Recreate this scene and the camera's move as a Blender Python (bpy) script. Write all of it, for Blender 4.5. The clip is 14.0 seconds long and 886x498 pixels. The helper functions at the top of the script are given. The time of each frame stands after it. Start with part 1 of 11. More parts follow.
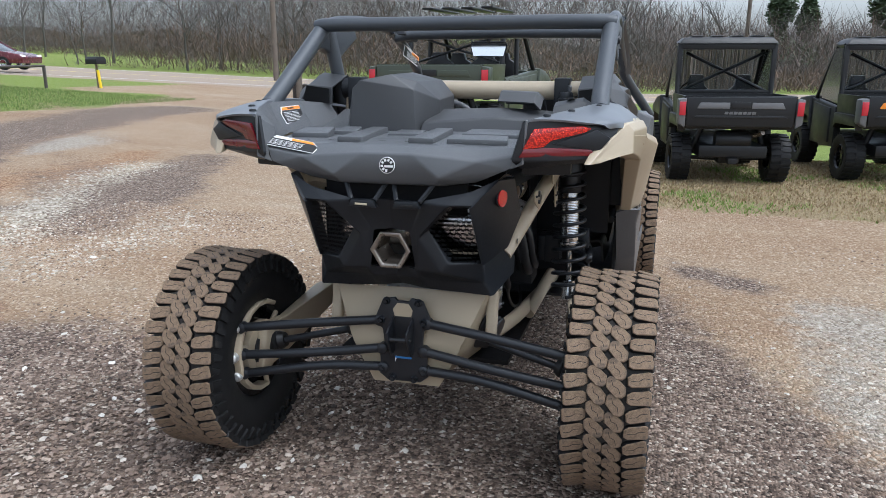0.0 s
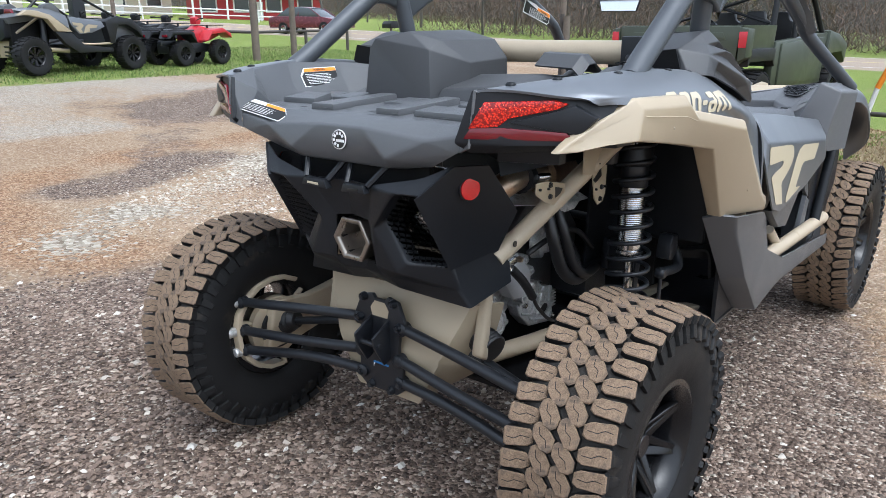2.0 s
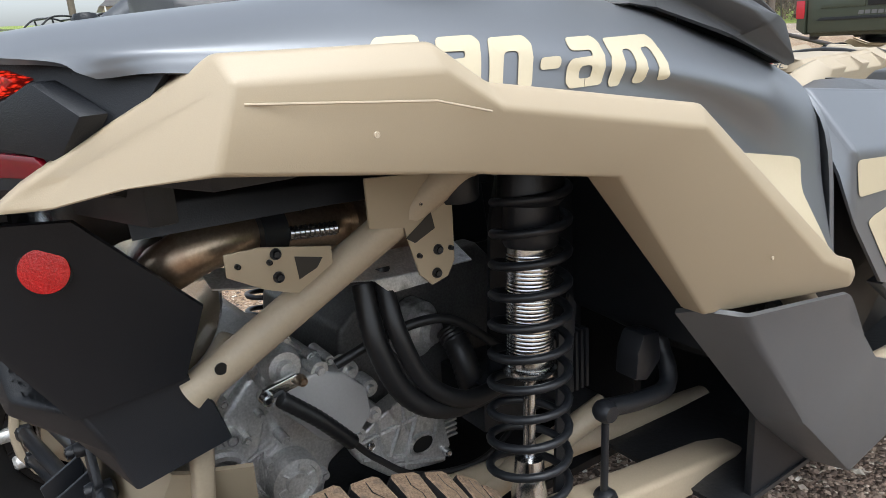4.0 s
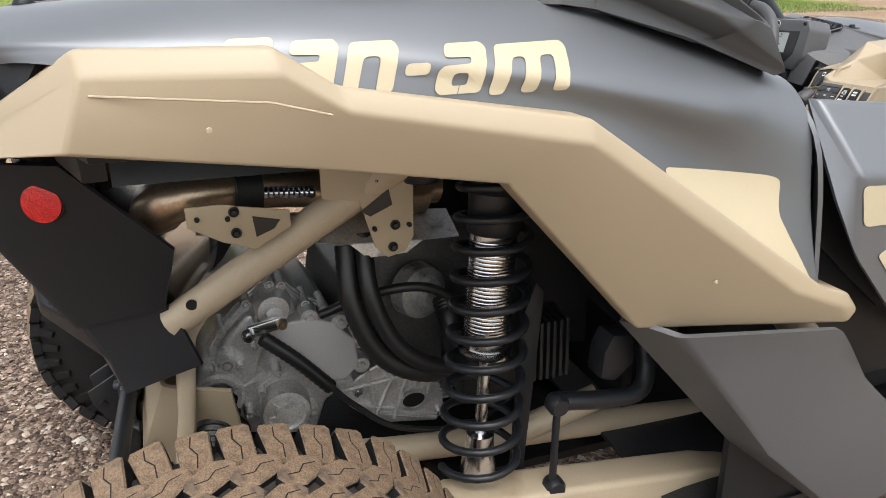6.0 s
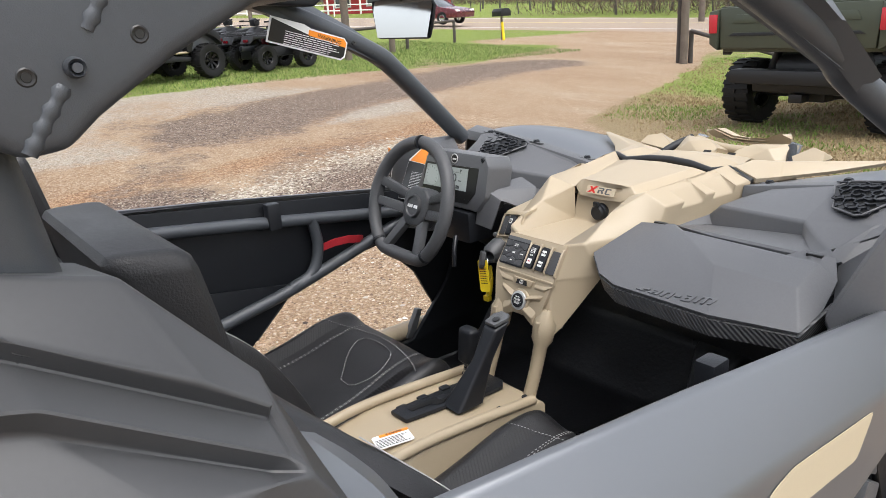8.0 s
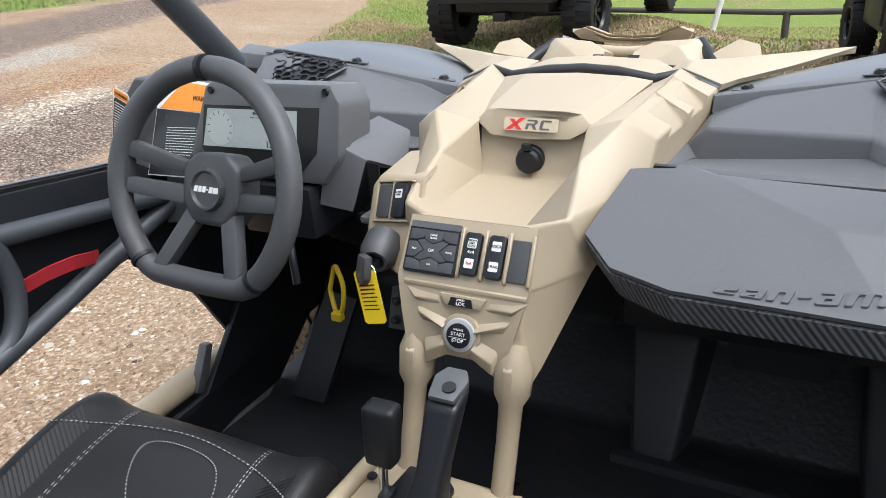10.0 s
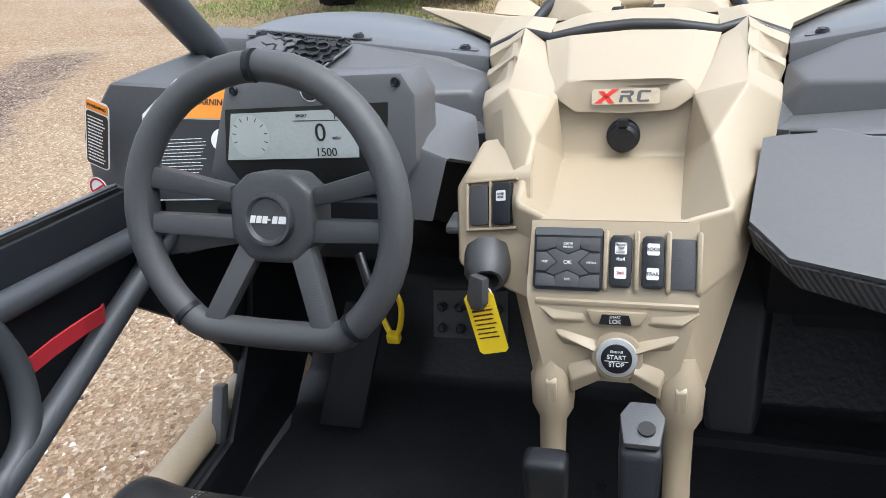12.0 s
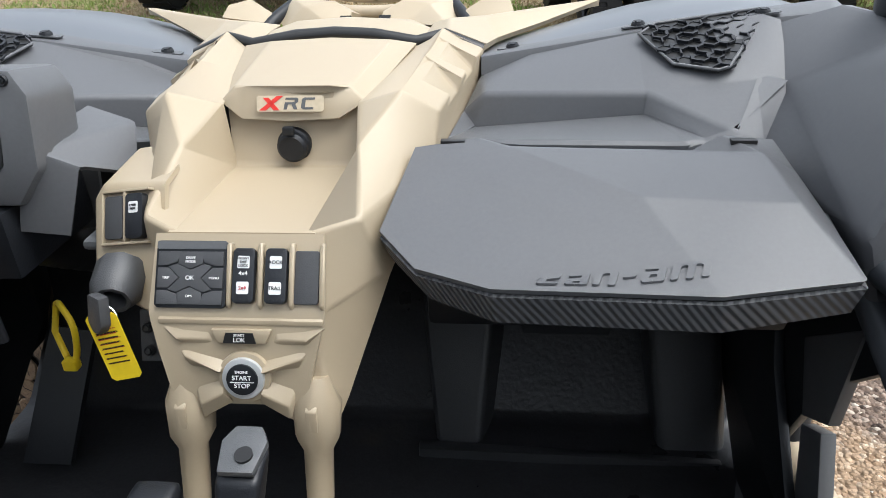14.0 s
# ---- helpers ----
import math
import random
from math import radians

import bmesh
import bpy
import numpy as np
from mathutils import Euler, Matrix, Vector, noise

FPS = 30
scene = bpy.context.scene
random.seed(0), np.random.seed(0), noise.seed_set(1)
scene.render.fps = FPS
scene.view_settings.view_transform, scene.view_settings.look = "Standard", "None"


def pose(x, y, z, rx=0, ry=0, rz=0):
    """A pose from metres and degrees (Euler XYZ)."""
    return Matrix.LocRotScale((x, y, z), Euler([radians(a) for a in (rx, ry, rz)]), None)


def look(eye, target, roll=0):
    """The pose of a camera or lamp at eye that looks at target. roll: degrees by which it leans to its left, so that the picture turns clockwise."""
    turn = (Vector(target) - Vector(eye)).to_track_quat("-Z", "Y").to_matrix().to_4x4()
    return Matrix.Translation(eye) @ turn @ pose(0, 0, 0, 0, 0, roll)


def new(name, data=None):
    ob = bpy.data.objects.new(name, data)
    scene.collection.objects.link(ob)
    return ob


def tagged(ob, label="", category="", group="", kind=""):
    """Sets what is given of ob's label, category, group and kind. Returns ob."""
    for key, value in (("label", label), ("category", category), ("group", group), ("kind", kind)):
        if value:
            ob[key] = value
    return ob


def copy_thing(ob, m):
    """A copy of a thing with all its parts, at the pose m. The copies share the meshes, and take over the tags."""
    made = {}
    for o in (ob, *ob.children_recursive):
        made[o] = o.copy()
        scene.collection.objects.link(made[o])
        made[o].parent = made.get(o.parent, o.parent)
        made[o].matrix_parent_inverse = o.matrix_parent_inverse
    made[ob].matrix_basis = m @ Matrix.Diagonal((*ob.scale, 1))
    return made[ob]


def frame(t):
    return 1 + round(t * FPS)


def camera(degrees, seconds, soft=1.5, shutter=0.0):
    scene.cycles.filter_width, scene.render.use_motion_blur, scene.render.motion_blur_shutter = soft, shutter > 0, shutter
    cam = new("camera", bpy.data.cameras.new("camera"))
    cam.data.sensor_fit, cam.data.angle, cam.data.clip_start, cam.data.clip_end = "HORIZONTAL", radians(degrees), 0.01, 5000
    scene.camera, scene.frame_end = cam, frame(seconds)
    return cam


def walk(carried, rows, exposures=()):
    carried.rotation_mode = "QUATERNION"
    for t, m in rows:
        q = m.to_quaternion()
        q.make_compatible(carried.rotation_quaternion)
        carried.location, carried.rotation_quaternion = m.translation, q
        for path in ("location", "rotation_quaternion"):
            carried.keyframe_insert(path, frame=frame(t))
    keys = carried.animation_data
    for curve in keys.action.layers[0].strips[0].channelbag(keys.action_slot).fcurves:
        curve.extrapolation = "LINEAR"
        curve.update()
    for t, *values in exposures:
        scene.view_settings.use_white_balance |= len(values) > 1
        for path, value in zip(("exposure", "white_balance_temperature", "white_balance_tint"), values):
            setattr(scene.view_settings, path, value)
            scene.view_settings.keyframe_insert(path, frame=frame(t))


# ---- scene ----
cam = camera(63.6, 14.0, 0.75)
PATH = [
    (0, (0.826, -1.84, 1.458), (0.257, 0.01, 0.953), 0.0),
    (0.5, (1.075, -1.72, 1.466), (0.317, 0.056, 0.946), -0.1),
    (1, (1.374, -1.588, 1.478), (0.445, 0.098, 0.933), -0.2),
    (1.5, (1.463, -1.368, 1.442), (0.384, 0.213, 0.862), -0.2),
    (2, (1.43, -1.022, 1.428), (0.194, 0.435, 0.835), -0.3),
    (2.5, (1.412, -0.742, 1.418), (0.019, 0.574, 0.846), -0.4),
    (3, (1.422, -0.346, 1.386), (-0.07, 0.865, 0.833), -0.8),
    (3.5, (1.338, -0.008, 1.311), (-0.194, 1.143, 0.738), -2.1),
    (3.7, (1.291, 0.134, 1.277), (-0.266, 1.255, 0.709), -3.1),
    (5.8, (1.379, 0.609, 1.289), (-0.391, 1.163, 0.541), -2.4),
    (6, (1.46, 0.596, 1.327), (-0.317, 1.183, 0.621), -1.4),
    (6.5, (1.57, 0.719, 1.468), (-0.194, 1.361, 0.777), -0.2),
    (7, (1.486, 0.96, 1.573), (-0.229, 1.751, 0.914), -0.5),
    (7.5, (1.296, 1.081, 1.561), (-0.33, 2.068, 0.942), -2.1),
    (8, (1.059, 1.126, 1.525), (-0.446, 2.289, 0.907), -3.7),
    (8.5, (0.861, 1.26, 1.494), (-0.51, 2.559, 0.836), -4.2),
    (9, (0.678, 1.363, 1.455), (-0.528, 2.792, 0.747), -4.1),
    (9.2, (0.603, 1.387, 1.435), (-0.524, 2.871, 0.707), -4.1),
    (11.3, (0.085, 1.519, 1.363), (-0.501, 3.186, 0.426), -5.1),
    (11.5, (0.063, 1.517, 1.387), (-0.512, 3.183, 0.443), -5.9),
    (12, (0.037, 1.527, 1.394), (-0.518, 3.198, 0.446), -7.0),
    (12.5, (0.063, 1.543, 1.389), (-0.448, 3.229, 0.44), -6.3),
    (13, (0.109, 1.565, 1.381), (-0.305, 3.277, 0.432), -4.6),
    (13.5, (0.179, 1.588, 1.369), (-0.101, 3.325, 0.417), -3.0),
    (14, (0.262, 1.602, 1.358), (0.085, 3.357, 0.416), -2.1),
]
walk(cam, [(t, look(eye, target, roll)) for t, eye, target, roll in PATH], [(0.0, 0.9, 5700, 7), (2.0, 1.15, 5700, 7), (3.5, 1.12, 5950, 7), (6.0, 1.15, 6600, 9), (6.5, 1.02, 6600, 9), (7.0, 0.96, 6500, 10), (7.5, 1.05, 6550, 11), (8.0, 1.15, 6450, 10), (9.0, 1.25, 6250, 9), (12.0, 1.38, 6050, 8), (14.0, 1.33, 6200, 7)])

# ---- world and light ----
world = bpy.data.worlds.new("overcast")
scene.world = world
world.use_nodes = True
wn, wl = world.node_tree.nodes, world.node_tree.links
sky = wn.new("ShaderNodeTexSky")
sky.sky_type, sky.sun_disc = "NISHITA", False
sky.sun_elevation, sky.sun_rotation = radians(66), radians(100)
sky.air_density, sky.dust_density = 1.0, 4.0
grey = wn.new("ShaderNodeHueSaturation")
grey.inputs["Saturation"].default_value = 0.30
wl.new(sky.outputs[0], grey.inputs["Color"])
wl.new(grey.outputs[0], wn["Background"].inputs[0])
wn["Background"].inputs[1].default_value = 0.15
sun = new("sun", bpy.data.lights.new("sun", "SUN"))
sun.data.energy, sun.data.angle, sun.data.color = 0.6, radians(60), (1.0, 0.985, 0.96)
sun.matrix_basis = look((2.6, -0.45, 6), (0, 0, 0))

# ---- materials ----


def mat(name, base, rough=0.5, metal=0.0, var=0.12, scale=6.0, fine=220.0, bump=0.0, bump_scale=400.0, spec=0.5, coat=0.0, dirt=None, dirt_amount=0.0):
    """A surface with grain and wear at two scales; dirt: a second colour that lies on it in soft patches."""
    m = bpy.data.materials.new(name)
    m.use_nodes = True
    n, l = m.node_tree.nodes, m.node_tree.links
    b = n["Principled BSDF"]
    b.inputs["Metallic"].default_value = metal
    b.inputs["Specular IOR Level"].default_value = spec
    b.inputs["Coat Weight"].default_value = coat
    b.inputs["Coat Roughness"].default_value = 0.25
    co = n.new("ShaderNodeTexCoord")
    big, small = n.new("ShaderNodeTexNoise"), n.new("ShaderNodeTexNoise")
    big.inputs["Scale"].default_value, small.inputs["Scale"].default_value = scale, fine
    big.inputs["Detail"].default_value, small.inputs["Detail"].default_value = 4, 2
    for t in (big, small):
        l.new(co.outputs["Object"], t.inputs["Vector"])
    add = n.new("ShaderNodeMath")
    add.operation = "ADD"
    l.new(big.outputs[0], add.inputs[0])
    l.new(small.outputs[0], add.inputs[1])
    ramp = n.new("ShaderNodeMapRange")
    ramp.inputs[1].default_value, ramp.inputs[2].default_value = 0.6, 1.4
    ramp.inputs[3].default_value, ramp.inputs[4].default_value = 1 - var, 1 + var
    l.new(add.outputs[0], ramp.inputs[0])
    mul = n.new("ShaderNodeMix")
    mul.data_type, mul.blend_type = "RGBA", "MULTIPLY"
    mul.inputs[0].default_value = 1
    mul.inputs[6].default_value = (*base, 1)
    l.new(ramp.outputs[0], mul.inputs[7])
    out = mul.outputs[2]
    if dirt:
        mk = n.new("ShaderNodeMapRange")
        mk.inputs[1].default_value, mk.inputs[2].default_value = 0.62 - dirt_amount, 0.75 - dirt_amount * 0.5
        l.new(big.outputs[0], mk.inputs[0])
        dm = n.new("ShaderNodeMix")
        dm.data_type = "RGBA"
        dm.inputs[7].default_value = (*dirt, 1)
        l.new(mk.outputs[0], dm.inputs[0])
        l.new(out, dm.inputs[6])
        out = dm.outputs[2]
    l.new(out, b.inputs["Base Color"])
    rr = n.new("ShaderNodeMapRange")
    rr.inputs[1].default_value, rr.inputs[2].default_value = 0.3, 0.7
    rr.inputs[3].default_value, rr.inputs[4].default_value = max(0.02, rough - 0.06), min(1, rough + 0.06)
    l.new(big.outputs[0], rr.inputs[0])
    l.new(rr.outputs[0], b.inputs["Roughness"])
    if bump:
        bt = n.new("ShaderNodeTexNoise")
        bt.inputs["Scale"].default_value, bt.inputs["Detail"].default_value = bump_scale, 3
        l.new(co.outputs["Object"], bt.inputs["Vector"])
        bp = n.new("ShaderNodeBump")
        bp.inputs["Strength"].default_value, bp.inputs["Distance"].default_value = bump, 0.002
        l.new(bt.outputs[0], bp.inputs["Height"])
        l.new(bp.outputs[0], b.inputs["Normal"])
    return m


def glow(name, color, strength, rough=0.2, base=None):
    m = mat(name, base or color, rough)
    b = m.node_tree.nodes["Principled BSDF"]
    b.inputs["Emission Color"].default_value = (*color, 1)
    b.inputs["Emission Strength"].default_value = strength
    return m


def glass(name, color=(0.9, 0.93, 0.95), rough=0.02):
    m = bpy.data.materials.new(name)
    m.use_nodes = True
    b = m.node_tree.nodes["Principled BSDF"]
    b.inputs["Base Color"].default_value = (*color, 1)
    b.inputs["Roughness"].default_value = rough
    b.inputs["Transmission Weight"].default_value = 1.0
    b.inputs["IOR"].default_value = 1.1
    return m


M = {
    "grey_plastic": mat("grey_plastic", (0.088, 0.091, 0.096), 0.41, var=0.08, bump=0.25, bump_scale=900),
    "dash_grey": mat("dash_grey_plastic", (0.098, 0.1, 0.106), 0.40, var=0.07, bump=0.12, bump_scale=1400),
    "black_plastic": mat("black_plastic", (0.011, 0.0125, 0.0155), 0.42, var=0.1, spec=0.35, bump=0.2, bump_scale=700),
    "satin": mat("satin_grey_paint", (0.166, 0.176, 0.192), 0.40, metal=0.55, var=0.03, scale=3, fine=1500, coat=0.15),
    "cage": mat("cage_powder_coat", (0.06, 0.066, 0.075), 0.42, metal=0.2, var=0.05, bump=0.15, bump_scale=1200),
    "tan": mat("tan_paint", (0.37, 0.303, 0.21), 0.45, var=0.03, scale=2.5, fine=900, bump=0.06, bump_scale=900, coat=0.1),
    "tan_dirty": mat("tan_frame_paint", (0.42, 0.348, 0.25), 0.42, var=0.06, scale=7, dirt=(0.3, 0.23, 0.15), dirt_amount=0.02),
    "rubber": mat("tyre_rubber", (0.0085, 0.0085, 0.009), 0.6, spec=0.3, var=0.2, scale=14, bump=0.3, bump_scale=260, dirt=(0.04, 0.033, 0.026), dirt_amount=0.0),
    "tread": mat("dusty_tread_rubber", (0.190, 0.130, 0.083), 0.9, var=0.6, scale=34, fine=420, bump=0.9, bump_scale=220, dirt=(0.075, 0.058, 0.045), dirt_amount=0.10),
    "groove": mat("dusty_groove_rubber", (0.028, 0.024, 0.020), 0.85, var=0.4, scale=30, bump=0.5, bump_scale=200, dirt=(0.016, 0.015, 0.014), dirt_amount=0.08),
    "rim": mat("black_rim", (0.007, 0.007, 0.008), 0.24, spec=0.4, var=0.1),
    "steel": mat("bright_steel", (0.62, 0.63, 0.64), 0.2, metal=1.0, var=0.06),
    "alu": mat("cast_aluminium", (0.60, 0.595, 0.585), 0.36, metal=0.6, var=0.3, scale=16, bump=0.5, bump_scale=160, dirt=(0.14, 0.13, 0.12), dirt_amount=0.02),
    "exhaust": mat("heat_tinted_steel", (0.42, 0.33, 0.24), 0.33, metal=0.9, var=0.25, scale=9, dirt=(0.2, 0.1, 0.06), dirt_amount=0.06),
    "tip": mat("exhaust_tip_steel", (0.30, 0.265, 0.23), 0.3, metal=0.9, var=0.15, scale=20),
    "silver_ring": mat("silver_ring", (0.55, 0.56, 0.57), 0.35, metal=0.4, var=0.03),
    "rod": mat("dark_rod", (0.013, 0.0145, 0.018), 0.38, metal=0.1, var=0.1, bump=0.15),
    "red_lens": mat("red_lens", (0.12, 0.002, 0.007), 0.14, var=0.1, fine=90, coat=0.4),
    "led": glow("led", (1.0, 0.10, 0.035), 1.1),
    "reflector": mat("red_reflector", (0.6, 0.01, 0.012), 0.22, var=0.25, scale=60, fine=500, bump=0.6, bump_scale=320, coat=0.5),
    "white": mat("white_print", (0.75, 0.75, 0.74), 0.5, var=0.03),
    "black_print": mat("black_print", (0.012, 0.012, 0.012), 0.35, var=0.03),
    "orange": mat("orange_print", (0.85, 0.27, 0.02), 0.4, var=0.03),
    "yellow": mat("yellow_tag", (0.85, 0.62, 0.02), 0.45, var=0.05),
    "red": mat("red_webbing", (0.42, 0.02, 0.03), 0.6, var=0.2, fine=400),
    "blue": mat("blue_print", (0.03, 0.16, 0.4), 0.4, var=0.03),
    "decal": mat("tan_decal", (0.49, 0.425, 0.30), 0.4, var=0.02),
    "vinyl": mat("seat_vinyl", (0.016, 0.016, 0.0175), 0.42, var=0.12, scale=9, bump=0.3, bump_scale=500),
    "stitch": mat("stitching", (0.36, 0.36, 0.35), 0.7),
    "grip": mat("grained_grip", (0.062, 0.063, 0.067), 0.48, var=0.08, bump=0.2, bump_scale=900),
    "intake": mat("satin_intake_plastic", (0.047, 0.048, 0.051), 0.46, var=0.05, bump=0.05, bump_scale=2200),
    "moulded": mat("moulded_black", (0.052, 0.053, 0.056), 0.42, var=0.08, bump=0.2, bump_scale=700),
    # near-black for linings; also stands in for shade inside bays and recesses
    "dark": mat("dark_lining_shade", (0.006, 0.006, 0.007), 0.55, spec=0.22, var=0.3, scale=10, bump=0.4, bump_scale=120, dirt=(0.03, 0.026, 0.022), dirt_amount=0.0),
    # darker copy of the cast aluminium, for shade between the castings
    "alu_shaded": mat("shaded_cast_aluminium", (0.13, 0.128, 0.125), 0.45, metal=0.4, var=0.4, scale=14, bump=0.4, bump_scale=120),
    "floor": mat("footwell_plastic", (0.021, 0.022, 0.0245), 0.33, spec=0.45, var=0.35, scale=10, bump=0.4, bump_scale=90, dirt=(0.035, 0.032, 0.029), dirt_amount=-0.02),
    "weave": mat("bolster_weave", (0.022, 0.0225, 0.024), 0.5, var=0.1, bump=0.4, bump_scale=700),
    "dial": mat("dial_face", (0.47, 0.51, 0.50), 0.2, var=0.03),
    "lcd": mat("lcd", (0.40, 0.44, 0.43), 0.15, var=0.08, scale=12, coat=0.5),
    "mirror": mat("mirror", (0.85, 0.86, 0.87), 0.03, metal=1.0, var=0.01),
    "hose": mat("black_hose", (0.012, 0.012, 0.013), 0.42),
}


def carbon_material():
    m = mat("carbon_texture", (0.065, 0.067, 0.071), 0.36, var=0.05)
    n, l = m.node_tree.nodes, m.node_tree.links
    ck, co, mp = n.new("ShaderNodeTexWave"), n.new("ShaderNodeTexCoord"), n.new("ShaderNodeMapping")
    mp.inputs["Rotation"].default_value = (0, radians(38), radians(20))
    ck.inputs["Scale"].default_value = 48
    ck.inputs["Distortion"].default_value = 0.3
    l.new(co.outputs["Object"], mp.inputs[0])
    l.new(mp.outputs[0], ck.inputs["Vector"])
    bp = n.new("ShaderNodeBump")
    bp.inputs["Strength"].default_value, bp.inputs["Distance"].default_value = 0.8, 0.0016
    l.new(ck.outputs["Fac"], bp.inputs["Height"])
    l.new(bp.outputs[0], n["Principled BSDF"].inputs["Normal"])
    return m


M["carbon"] = carbon_material()


def lit_lens_material():
    """A red lens lit from behind: a fine net of bright cells in dark red plastic."""
    m = mat("red_lit_lens", (0.15, 0.003, 0.004), 0.16, coat=0.4)
    n, l = m.node_tree.nodes, m.node_tree.links
    co, vo, ns, rp, mu = n.new("ShaderNodeTexCoord"), n.new("ShaderNodeTexVoronoi"), n.new("ShaderNodeTexNoise"), n.new("ShaderNodeValToRGB"), n.new("ShaderNodeMath")
    vo.inputs["Scale"].default_value, ns.inputs["Scale"].default_value = 210, 26
    l.new(co.outputs["Object"], vo.inputs["Vector"])
    l.new(co.outputs["Object"], ns.inputs["Vector"])
    rp.color_ramp.elements[0].position, rp.color_ramp.elements[0].color = 0.12, (1, 1, 1, 1)
    rp.color_ramp.elements[1].position, rp.color_ramp.elements[1].color = 0.62, (0.06, 0.06, 0.06, 1)
    l.new(vo.outputs["Distance"], rp.inputs[0])
    mu.operation = "MULTIPLY"
    l.new(rp.outputs[0], mu.inputs[0])
    l.new(ns.outputs[0], mu.inputs[1])
    b = n["Principled BSDF"]
    b.inputs["Emission Color"].default_value = (1.0, 0.035, 0.012, 1)
    l.new(mu.outputs[0], b.inputs["Emission Strength"])
    return m


M["red_lit"] = lit_lens_material()

# ---- mesh helpers ----


def world_of(ob):
    return ob.matrix_basis if ob.parent is None else world_of(ob.parent) @ ob.matrix_parent_inverse @ ob.matrix_basis


def thing(name, label, category, group="", at=(0, 0, 0), kind=""):
    ob = new(name)
    ob.empty_display_size = 0.1
    ob.location = at
    return tagged(ob, label, category, group, kind)


def hang(ob, parent, label=""):
    if parent is not None:
        ob.parent = parent
        ob.matrix_parent_inverse = world_of(parent).inverted()
    if label:
        ob["label"] = label
    return ob


def to_mesh(name, bm, material, angle=38):
    me = bpy.data.meshes.new(name)
    bm.to_mesh(me)
    bm.free()
    me.materials.append(material)
    for p in me.polygons:
        p.use_smooth = True
    me.set_sharp_from_angle(angle=radians(angle))
    return me


def part(name, bm, material, parent=None, label="", angle=38):
    return hang(new(name, to_mesh(name, bm, material, angle)), parent, label)


def build(verts, faces):
    bm = bmesh.new()
    vs = [bm.verts.new(v) for v in verts]
    for f in faces:
        bm.faces.new([vs[i] for i in f])
    bm.normal_update()
    return bm


def soften(bm, width, seg=2, angle=20):
    edges = [e for e in bm.edges if len(e.link_faces) == 2 and e.calc_face_angle(0) > radians(angle)]
    if width and edges:
        bmesh.ops.bevel(bm, geom=edges, offset=width, segments=seg, profile=0.6, affect="EDGES", clamp_overlap=True)
    return bm


def shell(name, verts, faces, material, parent=None, label="", thick=0.006, bevel=0.008, seg=2, flip=False, angle=38):
    """A moulded panel: folded faces with a thickness and rounded folds. flip: the mirrored panel of the other side."""
    s = -1 if flip else 1
    bm = build([(s * x, y, z) for x, y, z in verts], [f[::-1] if flip else f for f in faces])
    bmesh.ops.recalc_face_normals(bm, faces=bm.faces)
    if bevel:
        soften(bm, bevel, seg, 8)
    geo = bmesh.ops.solidify(bm, geom=bm.faces[:], thickness=thick)
    return part(name, bm, material, parent, label, angle)


def both(fn, name, *a, **k):
    return [fn(name, *a, **k), fn(name, *a, flip=True, **k)]


def prism_bm(outline, lo, hi, axis="x", bevel=0.0, seg=2, flip=False):
    """An outline in the two other axes, drawn out from lo to hi, which may be lists with a value for each corner."""
    n = len(outline)
    lo = lo if isinstance(lo, (list, tuple)) else [lo] * n
    hi = hi if isinstance(hi, (list, tuple)) else [hi] * n

    def place(u, v, w):
        p = {"x": (w, u, v), "y": (u, w, v), "z": (u, v, w)}[axis]
        return (-p[0], p[1], p[2]) if flip else p
    verts = [place(*o, w) for o, w in zip(outline, lo)] + [place(*o, w) for o, w in zip(outline, hi)]
    faces = [tuple(range(n)), tuple(range(2 * n - 1, n - 1, -1))] + [(i, (i + 1) % n, n + (i + 1) % n, n + i) for i in range(n)]
    bm = build(verts, faces)
    bmesh.ops.recalc_face_normals(bm, faces=bm.faces)
    return soften(bm, bevel, seg)


def prism(name, outline, lo, hi, material, parent=None, label="", axis="x", bevel=0.004, seg=2, flip=False):
    return part(name, prism_bm(outline, lo, hi, axis, bevel, seg, flip), material, parent, label)


def box(name, lo, hi, material, parent=None, label="", bevel=0.006, flip=False, seg=2):
    (x0, y0, z0), (x1, y1, z1) = lo, hi
    return prism(name, [(x0, y0), (x1, y0), (x1, y1), (x0, y1)], z0, z1, material, parent, label, "z", bevel, seg, flip)


def spline(pts, n=6):
    p = [Vector(q) for q in pts]
    p = [p[0] * 2 - p[1]] + p + [p[-1] * 2 - p[-2]]
    out = []
    for a, b, c, d in zip(p, p[1:], p[2:], p[3:]):
        for k in range(n):
            t = k / n
            out.append(0.5 * (2 * b + (c - a) * t + (2 * a - 5 * b + 4 * c - d) * t * t + (3 * b - a - 3 * c + d) * t ** 3))
    return out + [p[-2]]


